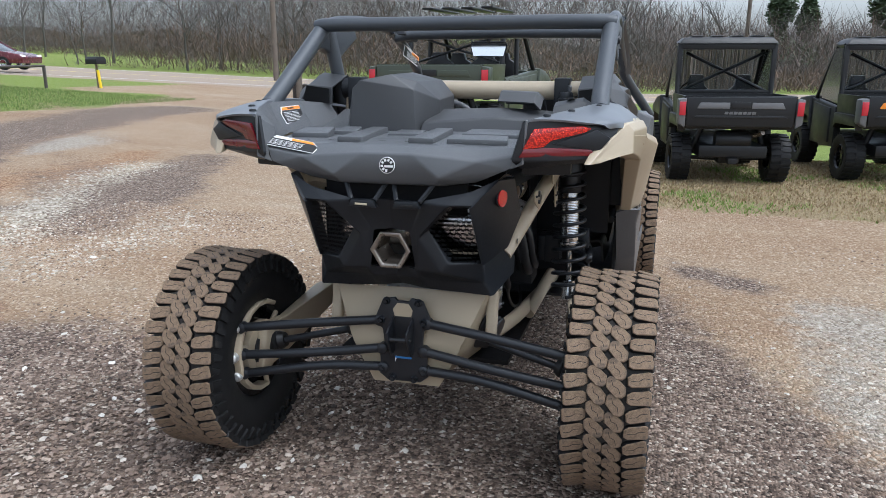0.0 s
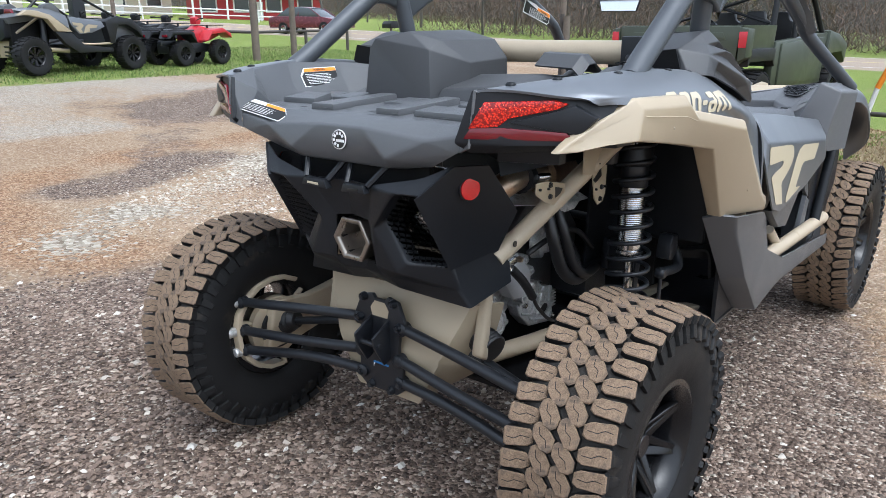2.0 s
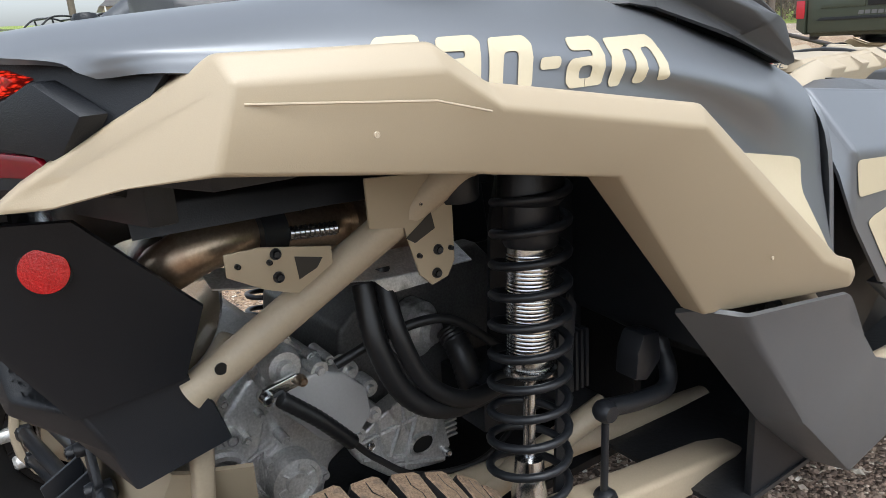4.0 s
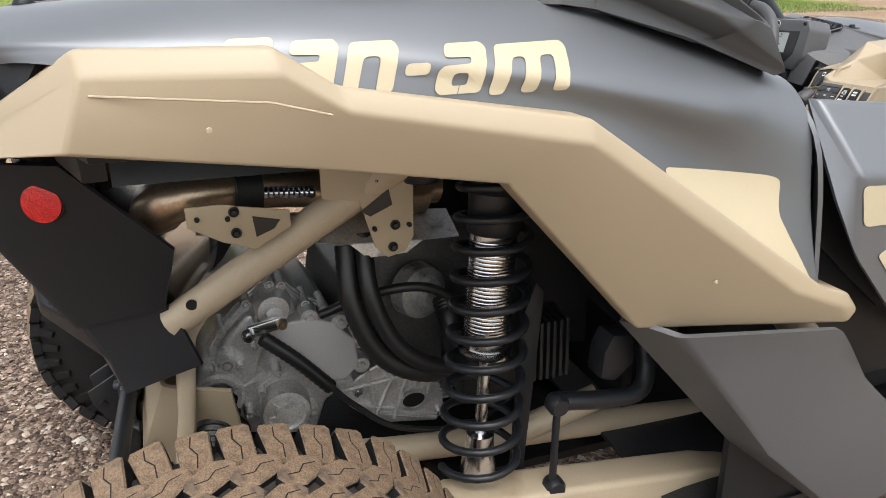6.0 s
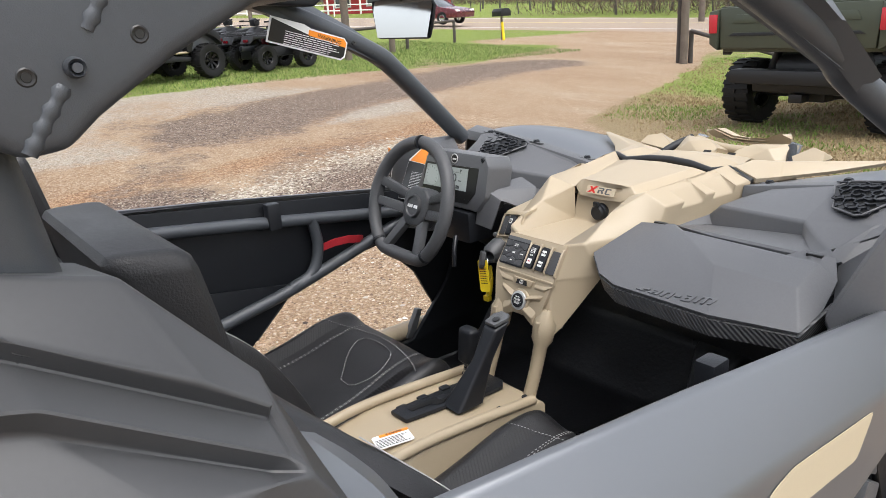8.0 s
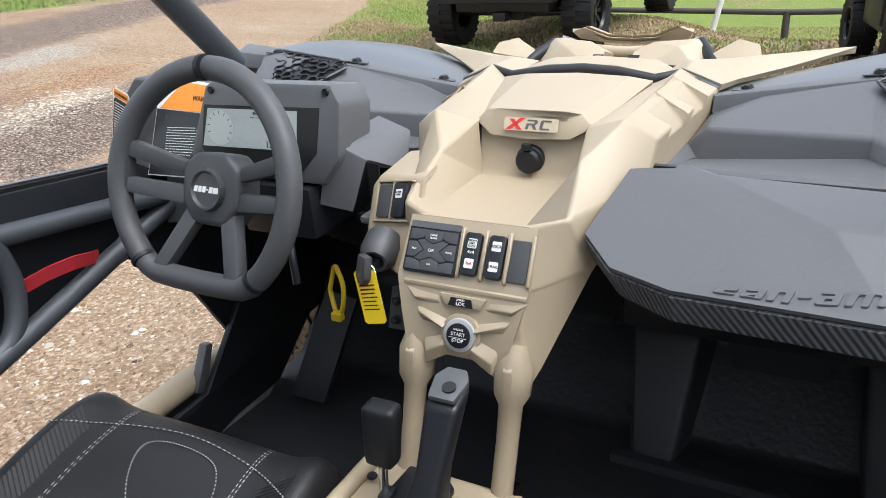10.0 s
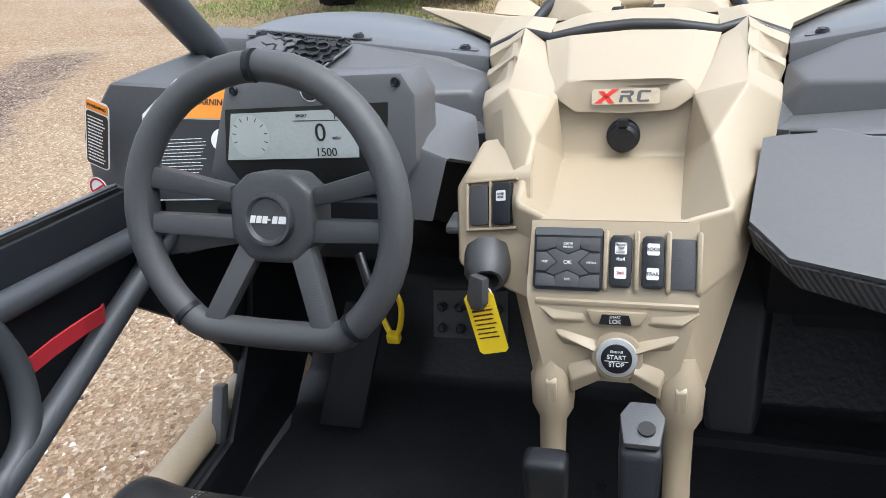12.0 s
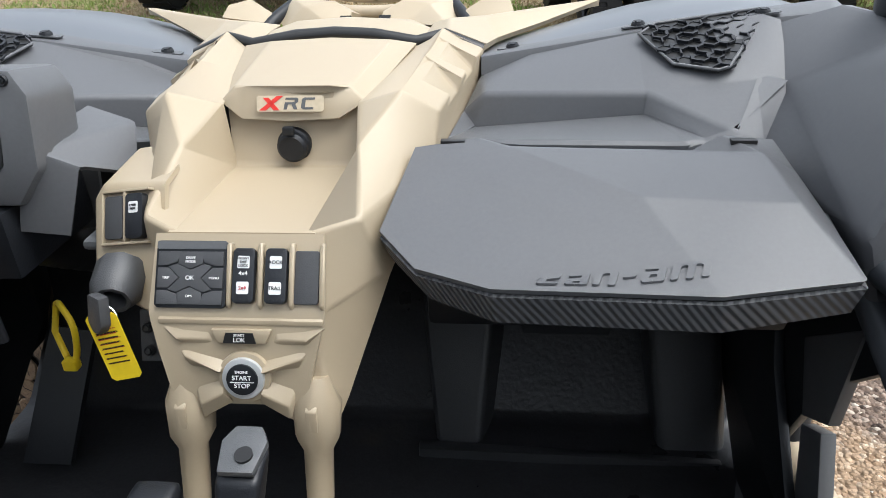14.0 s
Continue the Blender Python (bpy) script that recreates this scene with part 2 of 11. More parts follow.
def tube_bm(pts, r, seg=14, curved=0, closed=False, ribs=None):
    pts = spline(pts, curved) if curved else [Vector(p) for p in pts]
    n = len(pts)
    rs = [r] * n if not isinstance(r, (list, tuple)) else [r[min(len(r) - 1, int(i * len(r) / n))] for i in range(n)]
    bm = bmesh.new()
    rings, ref = [], None
    for i, p in enumerate(pts):
        a = pts[(i - 1) % n] if (i or closed) else p
        b = pts[(i + 1) % n] if (i < n - 1 or closed) else p
        t = (b - a).normalized()
        if ref is None:
            ref = t.orthogonal().normalized()
        ref = (ref - t * ref.dot(t)).normalized()
        o = t.cross(ref)
        rr = rs[i] * (ribs(i) if ribs else 1)
        rings.append([bm.verts.new(p + (ref * math.cos(k * 2 * math.pi / seg) + o * math.sin(k * 2 * math.pi / seg)) * rr) for k in range(seg)])
    pairs = list(zip(rings, rings[1:])) + ([(rings[-1], rings[0])] if closed else [])
    for u, v in pairs:
        for k in range(seg):
            bm.faces.new((u[k], u[(k + 1) % seg], v[(k + 1) % seg], v[k]))
    if not closed:
        bm.faces.new(rings[0][::-1])
        bm.faces.new(rings[-1])
    bm.normal_update()
    return bm


def flipped(pts):
    return [(-x, y, z) for x, y, z in pts]


def tube(name, pts, r, material, parent=None, label="", seg=14, curved=0, closed=False, flip=False, ribs=None):
    return part(name, tube_bm(flipped(pts) if flip else pts, r, seg, curved, closed, ribs), material, parent, label, 50)


def lathe_bm(profile, seg=48, m=Matrix()):
    """Turns a profile of (radius, along) about the x axis, then places it with m."""
    bm = bmesh.new()
    rings = []
    for r, x in profile:
        rings.append([bm.verts.new(m @ Vector((x, r * math.cos(a * 2 * math.pi / seg), r * math.sin(a * 2 * math.pi / seg)))) for a in range(seg)])
    for u, v in zip(rings, rings[1:]):
        for k in range(seg):
            bm.faces.new((u[k], u[(k + 1) % seg], v[(k + 1) % seg], v[k]))
    bmesh.ops.recalc_face_normals(bm, faces=bm.faces)
    return bm


def lathe(name, profile, material, parent=None, label="", seg=48, m=Matrix()):
    return part(name, lathe_bm(profile, seg, m), material, parent, label)


def loft(name, rows, material, parent=None, label="", n=4, across=4, thick=0.006, flip=False, angle=60):
    """A smooth skin through rows of points, with a thickness."""
    s = -1 if flip else 1
    fine = [spline([(s * x, y, z) for x, y, z in row], across) for row in rows]
    cols = [spline(c, n) for c in zip(*fine)]
    grid = list(zip(*cols))
    bm = bmesh.new()
    vs = [[bm.verts.new(p) for p in row] for row in grid]
    for u, v in zip(vs, vs[1:]):
        for k in range(len(u) - 1):
            bm.faces.new((u[k], u[k + 1], v[k + 1], v[k]))
    bmesh.ops.recalc_face_normals(bm, faces=bm.faces)
    if thick:
        bmesh.ops.solidify(bm, geom=bm.faces[:], thickness=thick)
    return part(name, bm, material, parent, label, angle)


def text(name, words, size, m, material, parent=None, depth=0.0004, align="CENTER"):
    cu = bpy.data.curves.new(name, "FONT")
    cu.body, cu.size, cu.extrude, cu.align_x, cu.align_y = words, size, depth, align, "CENTER"
    tmp = new(name, cu)
    me = bpy.data.meshes.new_from_object(tmp.evaluated_get(bpy.context.evaluated_depsgraph_get()))
    bpy.data.objects.remove(tmp)
    me.transform(m)
    me.materials.append(material)
    return hang(new(name, me), parent)


def facing(origin, right, up):
    """The pose of a flat print: its x along right, its y along up."""
    r, u = Vector(right).normalized(), Vector(up).normalized()
    o = r.cross(u).normalized()
    u = o.cross(r)
    return Matrix.Translation(origin) @ Matrix((r, u, o)).transposed().to_4x4()


def plate_bm(outline, m, thick=0.0008, bevel=0.0):
    bm = prism_bm(outline, 0.0, thick, "z", bevel)
    bm.transform(m)
    return bm


def plate(name, outline, m, material, parent=None, label="", thick=0.0008, bevel=0.0):
    return part(name, plate_bm(outline, m, thick, bevel), material, parent, label)


def rect(w, h, cut=0.0, x=0.0, y=0.0):
    a, b = w / 2, h / 2
    if not cut:
        return [(x - a, y - b), (x + a, y - b), (x + a, y + b), (x - a, y + b)]
    return [(x - a + cut, y - b), (x + a - cut, y - b), (x + a, y - b + cut), (x + a, y + b - cut),
            (x + a - cut, y + b), (x - a + cut, y + b), (x - a, y + b - cut), (x - a, y - b + cut)]


def circle(r, n=24, x=0.0, y=0.0):
    return [(x + r * math.cos(k * 2 * math.pi / n), y + r * math.sin(k * 2 * math.pi / n)) for k in range(n)]


def bars(name, w, h, rows, m, material, parent, seed=0, fill=0.55, lift=0.0012):
    """Small print that cannot be read: rows of plain bars of its size."""
    rnd = random.Random(seed)
    bm = bmesh.new()
    for r in range(rows):
        y = h / 2 - (r + 0.5) * h / rows
        x, stop = -w / 2, w / 2 - rnd.random() * w * 0.25
        while x < stop:
            u = min(stop - x, w * (0.05 + 0.12 * rnd.random()))
            vs = [bm.verts.new(m @ Vector((a, b, lift))) for a, b in ((x, y - h / rows * fill / 2), (x + u, y - h / rows * fill / 2), (x + u, y + h / rows * fill / 2), (x, y + h / rows * fill / 2))]
            bm.faces.new(vs)
            x += u + w * 0.015
    return part(name, bm, material, parent)


def bolt(name, at, normal, r, material, parent, h=0.005):
    q = Vector((1, 0, 0)).rotation_difference(Vector(normal)).to_matrix().to_4x4()
    return lathe(name, [(0.0001, h), (r * 0.45, h), (r * 0.5, h * 0.6), (r * 0.8, h * 0.9), (r, h * 0.3), (r, -0.001)], material, parent, seg=12, m=Matrix.Translation(at) @ q)

# ---- ground ----


def smooth(v, a, b):
    t = np.clip((v - a) / (b - a), 0, 1)
    return t * t * (3 - 2 * t)


def rise(x, y):
    """Height of the ground: level round the vehicle, climbing to the west and falling a little to the north."""
    d = -x - 3.0
    z = 0.045 * 0.5 * (d + np.sqrt(d * d + 4.0)) - 0.012 * 0.5 * ((y - 6) + np.sqrt((y - 6) ** 2 + 4.0)) - 0.0115 - 0.8 * smooth(y, 10.5, 14.5) * (1 - smooth(y, 20, 31)) * smooth(x, -8, -4)
    bank = np.exp(-(((x + 2.7) / 2.0) ** 4 + ((y - 10.7) / 2.7) ** 4))
    return z * (1 - bank) + 0.1 * bank


def road_v(x, y):
    return (y - 0.25 * x - 32.0) / 1.03


def axis_steps(near, step, far, grow):
    out, v, s = [0.0], 0.0, step
    while v < far:
        v += s
        out.append(v)
        if v > near:
            s *= grow
    return out


xs = axis_steps(11, 0.14, 1500, 1.075)
xs = np.array([-v for v in xs[:0:-1]] + xs) - 0.5
ys = np.array([-v for v in axis_steps(5, 0.16, 1200, 1.11)[:0:-1]] + axis_steps(13, 0.14, 1500, 1.075)) + 0.5
gx, gy = np.meshgrid(xs, ys, indexing="ij")
gz = rise(gx, gy)
wob = np.vectorize(lambda a, b: noise.noise(Vector((a * 0.35, b * 0.35, 0.0))))(gx, gy)
wob2 = np.vectorize(lambda a, b: noise.noise(Vector((a * 1.7, b * 1.7, 3.0))))(gx, gy)
edge = 0.9 * wob + 0.35 * wob2
# where grass grows: the lawn north-east of a line, and the strip to the west
right_line = np.where(gx > 0.6, 5.3, 5.3 + (0.6 - gx) * 0.52)
right_line = np.where(gx < -5.4, 8.4 + (-5.4 - gx) * 2.4, right_line)
lawn = smooth(gy - right_line + edge * 0.9, -0.2, 1.0)
west = smooth(-gx - 13.2 + edge * 0.8 - np.where(gy > 14, (gy - 14) * 0.35, 0), -0.3, 0.8)
rv = road_v(gx, gy)
road_m = smooth(rv, -0.4, 0.2) * (1 - smooth(rv, 14.0, 14.6))
driveway = smooth(rv + 9 + edge, -1, 2) * smooth(gx + 19 + 0.3 * edge, -3, 1) * (1 - smooth(gx + 9.5 + edge, -1, 1))
grass_m = np.clip(np.maximum(lawn, west) * (1 - road_m) * (1 - driveway), 0, 1)
grass_m = np.where(rv > 14.6, 0.9, grass_m)
dryness = np.clip(smooth(5.5 + wob * 3 - np.hypot(gx + 1.5, gy - 8.5), -3, 3) * 0.85 + 0.16 + 0.55 * wob + 0.45 * wob2, 0, 1)
# white crushed stone in a streak and a patch; brown gravel round the vehicle; tan dirt beyond
def near_line(x, y, pts):
    """Distance of points from a line with corners."""
    d = np.full(np.shape(x), 1e9)
    for (x0, y0), (x1, y1) in zip(pts, pts[1:]):
        dx, dy = x1 - x0, y1 - y0
        t = np.clip(((x - x0) * dx + (y - y0) * dy) / (dx * dx + dy * dy), 0, 1)
        d = np.minimum(d, np.hypot(x - x0 - t * dx, y - y0 - t * dy))
    return d


STREAK = [(-3.5, 0.9), (-4.1, 1.8), (-4.6, 3.0), (-5.25, 4.1), (-5.65, 5.3), (-5.85, 6.2)]
STREAK_2 = [(-3.35, 1.9), (-3.3, 3.0), (-3.5, 3.9)]
PATCH = [(2.05, 0.8), (2.0, 1.6), (2.0, 2.6)]
BARE = [(-4.5, 0.75), (-3.9, 0.62), (-3.1, 0.9)]
DARK = [(-8.5, 4.8), (-9.7, 6.7), (-10.5, 9.2), (-11.5, 12.4), (-11.5, 14.5)]
RUST = [(-5.3, 0.6), (-5.7, 2.0), (-6.2, 3.7), (-6.35, 5.4), (-6.6, 7.2)]
BLOT = [(1.1, 3.4), (1.45, 3.15)]


def gravel(x, y):
    """Brown gravel: round the vehicle, bounded to the east by a slanting edge, in a worn strip of the drive, and in a small blot."""
    right = 2.05 - 0.42 * np.clip(y + 0.2, 0, 9)
    b = (1 - smooth(x - right, -0.25, 0.35)) * (1 - smooth(-x - 3.0 + 0.35 * y, -0.5, 0.7)) * (1 - smooth(y, 3.2, 4.6)) * (1 - smooth(-x, 0.6, 1.1) * smooth(y, 0.9, 1.7))
    b = b + 0.95 * np.exp(-(near_line(x, y, DARK) / 1.15) ** 4) + np.exp(-(near_line(x, y, BLOT) / 0.16) ** 2)
    b = b + 0.75 * np.exp(-(near_line(x, y, [(-4.2, 3.2), (-5.0, 5.4), (-5.6, 7.2)]) / 0.55) ** 4) + 0.8 * np.exp(-(near_line(x, y, [(-4.9, 1.6), (-5.4, 3.2)]) / 0.4) ** 4)
    return b * (1 - 0.97 * np.exp(-(near_line(x, y, BARE) / 0.40) ** 4))


streak = 1.15 * np.exp(-(near_line(gx, gy, STREAK) / 0.36) ** 2) + 0.7 * np.exp(-(near_line(gx, gy, STREAK_2) / 0.28) ** 2)
patch = 0.65 * np.exp(-(near_line(gx, gy, PATCH) / 0.38) ** 2)
stone_m = np.clip((0.32 + 0.9 * wob2) * (streak + patch), 0, 1)
brown = gravel(gx, gy)
band = np.vectorize(lambda a, b: noise.noise(Vector((a, b, 7.0))))(0.22 * (gx * 0.83 - gy * 0.56), 1.3 * (gx * 0.56 + gy * 0.83))
brown = brown + 0.45 * smooth(band + 0.25 * wob2, 0.0, 0.28) * smooth(-gx, 3.0, 4.5) * (1 - smooth(-gx, 9.5, 12.0)) * smooth(gy, -2.0, 0.0) * (1 - smooth(gy, 6.0, 8.0))
brown_m = np.clip(brown + 0.25 * wob + 0.2 * wob2, 0, 1)
rust_m = np.clip(np.exp(-(near_line(gx, gy, RUST) / 0.55) ** 2) * (0.75 + 0.8 * wob2) + 0.7 * np.exp(-(near_line(gx, gy, BARE) / 0.5) ** 4), 0, 1)
pale_m = np.clip(smooth(-gx, 6.9, 8.0) * (1 - smooth(gy, 7.5, 11.0)) * (1 - smooth(brown, 0.2, 0.6)) * (0.6 + 0.6 * wob) + 0.8 * np.exp(-(near_line(gx, gy, PATCH) / 0.55) ** 4) * (0.8 + 0.5 * wob2), 0, 1)
gz = gz + 0.012 * wob * np.exp(-np.hypot(gx, gy - 1) / 30) + 0.004 * wob2 * np.exp(-np.hypot(gx, gy - 1) / 20)
nx, ny = gx.shape
idx = np.arange(nx * ny).reshape(nx, ny)
quads = np.stack([idx[:-1, :-1], idx[1:, :-1], idx[1:, 1:], idx[:-1, 1:]], -1).reshape(-1, 4)
me = bpy.data.meshes.new("ground")
me.from_pydata(np.stack([gx.ravel(), gy.ravel(), gz.ravel()], 1).tolist(), [], quads.tolist())
masks = me.color_attributes.new("cover", "FLOAT_COLOR", "POINT")
masks.data.foreach_set("color", np.stack([grass_m.ravel(), stone_m.ravel(), brown_m.ravel(), road_m.ravel()], 1).astype(np.float32).ravel())
dry = me.attributes.new("dry", "FLOAT", "POINT")
dry.data.foreach_set("value", dryness.ravel().astype(np.float32))
for nm, val in (("rust", rust_m), ("pale", pale_m)):
    me.attributes.new(nm, "FLOAT", "POINT").data.foreach_set("value", val.ravel().astype(np.float32))
for p in me.polygons:
    p.use_smooth = True


def ground_material():
    m = bpy.data.materials.new("ground_cover")
    m.use_nodes = True
    n, l = m.node_tree.nodes, m.node_tree.links
    b = n["Principled BSDF"]
    b.inputs["Roughness"].default_value = 0.9
    b.inputs["Specular IOR Level"].default_value = 0.25
    co = n.new("ShaderNodeTexCoord")
    at = n.new("ShaderNodeAttribute")
    at.attribute_name = "cover"
    sep = n.new("ShaderNodeSeparateColor")
    l.new(at.outputs["Color"], sep.inputs[0])
    dr = n.new("ShaderNodeAttribute")
    dr.attribute_name = "dry"
    ru, pa = n.new("ShaderNodeAttribute"), n.new("ShaderNodeAttribute")
    ru.attribute_name, pa.attribute_name = "rust", "pale"

    def tex(kind, scale, detail=4):
        t = n.new(kind)
        t.inputs["Scale"].default_value = scale
        if kind == "ShaderNodeTexNoise":
            t.inputs["Detail"].default_value = detail
        l.new(co.outputs["Object"], t.inputs["Vector"])
        return t

    def ramp(src, stops):
        r = n.new("ShaderNodeValToRGB")
        while len(r.color_ramp.elements) < len(stops):
            r.color_ramp.elements.new(0.5)
        for e, (p, c) in zip(r.color_ramp.elements, stops):
            e.position, e.color = p, (*c, 1)
        l.new(src, r.inputs[0])
        return r.outputs[0]

    def mix(fac, a, c):
        x = n.new("ShaderNodeMix")
        x.data_type = "RGBA"
        l.new(fac, x.inputs[0])
        l.new(a, x.inputs[6])
        l.new(c, x.inputs[7])
        return x.outputs[2]

    def broken(src, noise_out, k=0.7, lo=0.42, hi=0.62):
        """A cover's edge, broken up by grain."""
        a = n.new("ShaderNodeMath")
        a.operation, a.inputs[1].default_value = "MULTIPLY_ADD", k
        l.new(noise_out, a.inputs[0])
        s = n.new("ShaderNodeMath")
        s.operation, s.inputs[1].default_value = "SUBTRACT", k * 0.5
        l.new(src, a.inputs[2])
        l.new(a.outputs[0], s.inputs[0])
        r = n.new("ShaderNodeMapRange")
        r.interpolation_type = "SMOOTHSTEP"
        r.inputs[1].default_value, r.inputs[2].default_value = lo, hi
        l.new(s.outputs[0], r.inputs[0])
        return r.outputs[0]

    v1, v2 = tex("ShaderNodeTexVoronoi", 72), tex("ShaderNodeTexVoronoi", 34)
    n1, n2, n3 = tex("ShaderNodeTexNoise", 0.8, 12), tex("ShaderNodeTexNoise", 9, 6), tex("ShaderNodeTexNoise", 60, 3)
    sepv = n.new("ShaderNodeSeparateColor")
    l.new(v1.outputs["Color"], sepv.inputs[0])
    sepw = n.new("ShaderNodeSeparateColor")
    l.new(v2.outputs["Color"], sepw.inputs[0])
    brown_c = ramp(sepv.outputs[0], [(0.0, (0.05, 0.034, 0.026)), (0.3, (0.13, 0.091, 0.069)), (0.65, (0.225, 0.162, 0.124)), (0.88, (0.33, 0.255, 0.2)), (1.0, (0.55, 0.48, 0.40))])
    tan_c = ramp(sepv.outputs[1], [(0.0, (0.10, 0.068, 0.045)), (0.4, (0.26, 0.185, 0.125)), (0.8, (0.40, 0.305, 0.215)), (1.0, (0.72, 0.64, 0.52))])
    n1.inputs["Roughness"].default_value = 0.68
    mp = n.new("ShaderNodeMapping")
    mp.inputs["Rotation"].default_value, mp.inputs["Scale"].default_value = (0, 0, radians(-34)), (0.3, 0.9, 1)
    l.new(co.outputs["Object"], mp.inputs[0])
    l.new(mp.outputs[0], n1.inputs["Vector"])
    tint = ramp(n1.outputs[0], [(0.3, (0.29, 0.165, 0.09)), (0.45, (0.40, 0.258, 0.15)), (0.55, (0.45, 0.315, 0.20)), (0.7, (0.52, 0.41, 0.295))])
    half = n.new("ShaderNodeValue")
    half.outputs[0].default_value = 0.5
    tan_c = mix(half.outputs[0], tan_c, tint)
    tan_c = mix(broken(ru.outputs["Fac"], n2.outputs[0], 0.9, 0.25, 0.8), tan_c, ramp(sepv.outputs[1], [(0.0, (0.16, 0.085, 0.045)), (0.5, (0.33, 0.19, 0.105)), (1.0, (0.52, 0.36, 0.23))]))
    tan_c = mix(broken(pa.outputs["Fac"], n2.outputs[0], 0.7, 0.3, 0.75), tan_c, ramp(sepv.outputs[1], [(0.0, (0.22, 0.18, 0.14)), (0.5, (0.38, 0.325, 0.26)), (1.0, (0.55, 0.49, 0.42))]))
    white_c = ramp(sepw.outputs[0], [(0.0, (0.19, 0.145, 0.105)), (0.45, (0.37, 0.315, 0.245)), (1.0, (0.60, 0.545, 0.46))])
    soil = mix(broken(sep.outputs[2], n2.outputs[0], 1.1, 0.15, 0.85), tan_c, brown_c)
    soil = mix(broken(sep.outputs[1], sepw.outputs[1], 0.8, 0.32, 0.6), soil, white_c)
    green = ramp(n3.outputs[0], [(0.3, (0.10, 0.15, 0.025)), (0.5, (0.19, 0.255, 0.05)), (0.7, (0.34, 0.35, 0.11))])
    straw = ramp(n3.outputs[0], [(0.3, (0.17, 0.125, 0.065)), (0.55, (0.32, 0.245, 0.14)), (0.75, (0.48, 0.38, 0.235))])
    grass_c = mix(broken(dr.outputs["Fac"], n2.outputs[0], 0.9, 0.3, 0.75), green, straw)
    col = mix(broken(sep.outputs[0], n2.outputs[0], 0.8, 0.35, 0.62), soil, grass_c)
    road_c = ramp(n3.outputs[0], [(0.3, (0.33, 0.26, 0.205)), (0.7, (0.44, 0.36, 0.29))])
    col = mix(at.outputs["Alpha"], col, road_c)
    l.new(col, b.inputs["Base Color"])
    h = n.new("ShaderNodeMath")
    h.operation = "ADD"
    l.new(v1.outputs["Distance"], h.inputs[0])
    l.new(n3.outputs[0], h.inputs[1])
    bp = n.new("ShaderNodeBump")
    bp.inputs["Strength"].default_value, bp.inputs["Distance"].default_value = 1.0, 0.02
    bp.invert = True
    l.new(h.outputs[0], bp.inputs["Height"])
    l.new(bp.outputs[0], b.inputs["Normal"])
    return m


me.materials.append(ground_material())
tagged(new("ground", me), "gravel yard of brown and white stone with dirt drive and grass", "ground", kind="structure")


# loose stones
def scatter(name, n, place, size, cols, seed, label, cover=lambda x, y: np.ones(len(x))):
    rnd = np.random.default_rng(seed)
    px, py = place(rnd, n)
    keep = rnd.random(n) < cover(px, py)
    px, py = px[keep], py[keep]
    n = len(px)
    pz = rise(px, py)
    base = np.array([(1, 0, 0), (-1, 0, 0), (0, 1, 0), (0, -1, 0), (0, 0, 1), (0.5, 0.5, 0.7), (-0.6, 0.5, 0.6)], float)
    tri = np.array([(4, 0, 5), (5, 2, 4), (0, 2, 5), (4, 2, 6), (6, 2, 1), (6, 1, 4), (4, 1, 3), (4, 3, 0)])
    s = size * (0.5 + rnd.random(n) ** 3 * 2.2)
    ang = rnd.random(n) * 6.283
    sq = 0.6 + 0.5 * rnd.random(n)
    bx = base[None] * (1 + 0.5 * (rnd.random((n, 7, 3)) - 0.5))
    x = bx[..., 0] * s[:, None]
    y = bx[..., 1] * s[:, None] * sq[:, None]
    z = bx[..., 2] * s[:, None] * 0.55
    c, d = np.cos(ang)[:, None], np.sin(ang)[:, None]
    v = np.stack([px[:, None] + c * x - d * y, py[:, None] + d * x + c * y, pz[:, None] + z - 0.002], -1).reshape(-1, 3)
    f = (tri[None] + 7 * np.arange(n)[:, None, None]).reshape(-1, 3)
    me = bpy.data.meshes.new(name)
    me.from_pydata(v.tolist(), [], f.tolist())
    m = bpy.data.materials.new(name)
    m.use_nodes = True
    nn, ll = m.node_tree.nodes, m.node_tree.links
    g, r = nn.new("ShaderNodeNewGeometry"), nn.new("ShaderNodeValToRGB")
    while len(r.color_ramp.elements) < len(cols):
        r.color_ramp.elements.new(0.5)
    for e, (p, q) in zip(r.color_ramp.elements, cols):
        e.position, e.color = p, (*q, 1)
    ll.new(g.outputs["Random Per Island"], r.inputs[0])
    ll.new(r.outputs[0], nn["Principled BSDF"].inputs["Base Color"])
    nn["Principled BSDF"].inputs["Roughness"].default_value = 0.85
    me.materials.append(m)
    return tagged(new(name, me), label, "stones", kind="stuff")


def round_car(rnd, n):
    a, r = rnd.random(n) * 6.283, 4.0 * rnd.random(n) ** 0.62
    return r * np.cos(a) - 0.2, r * np.sin(a) * 0.95 + 0.7


def on_streak(rnd, n):
    lines = [STREAK] * 6 + [STREAK_2, PATCH, PATCH]
    x, y = np.zeros(n), np.zeros(n)
    for i in range(n):
        pts = lines[i % 9]
        u = rnd.random() * (len(pts) - 1)
        k = int(u)
        x[i] = pts[k][0] + (u - k) * (pts[k + 1][0] - pts[k][0])
        y[i] = pts[k][1] + (u - k) * (pts[k + 1][1] - pts[k][1])
    return x + rnd.normal(0, 0.22, n), y + rnd.normal(0, 0.22, n)


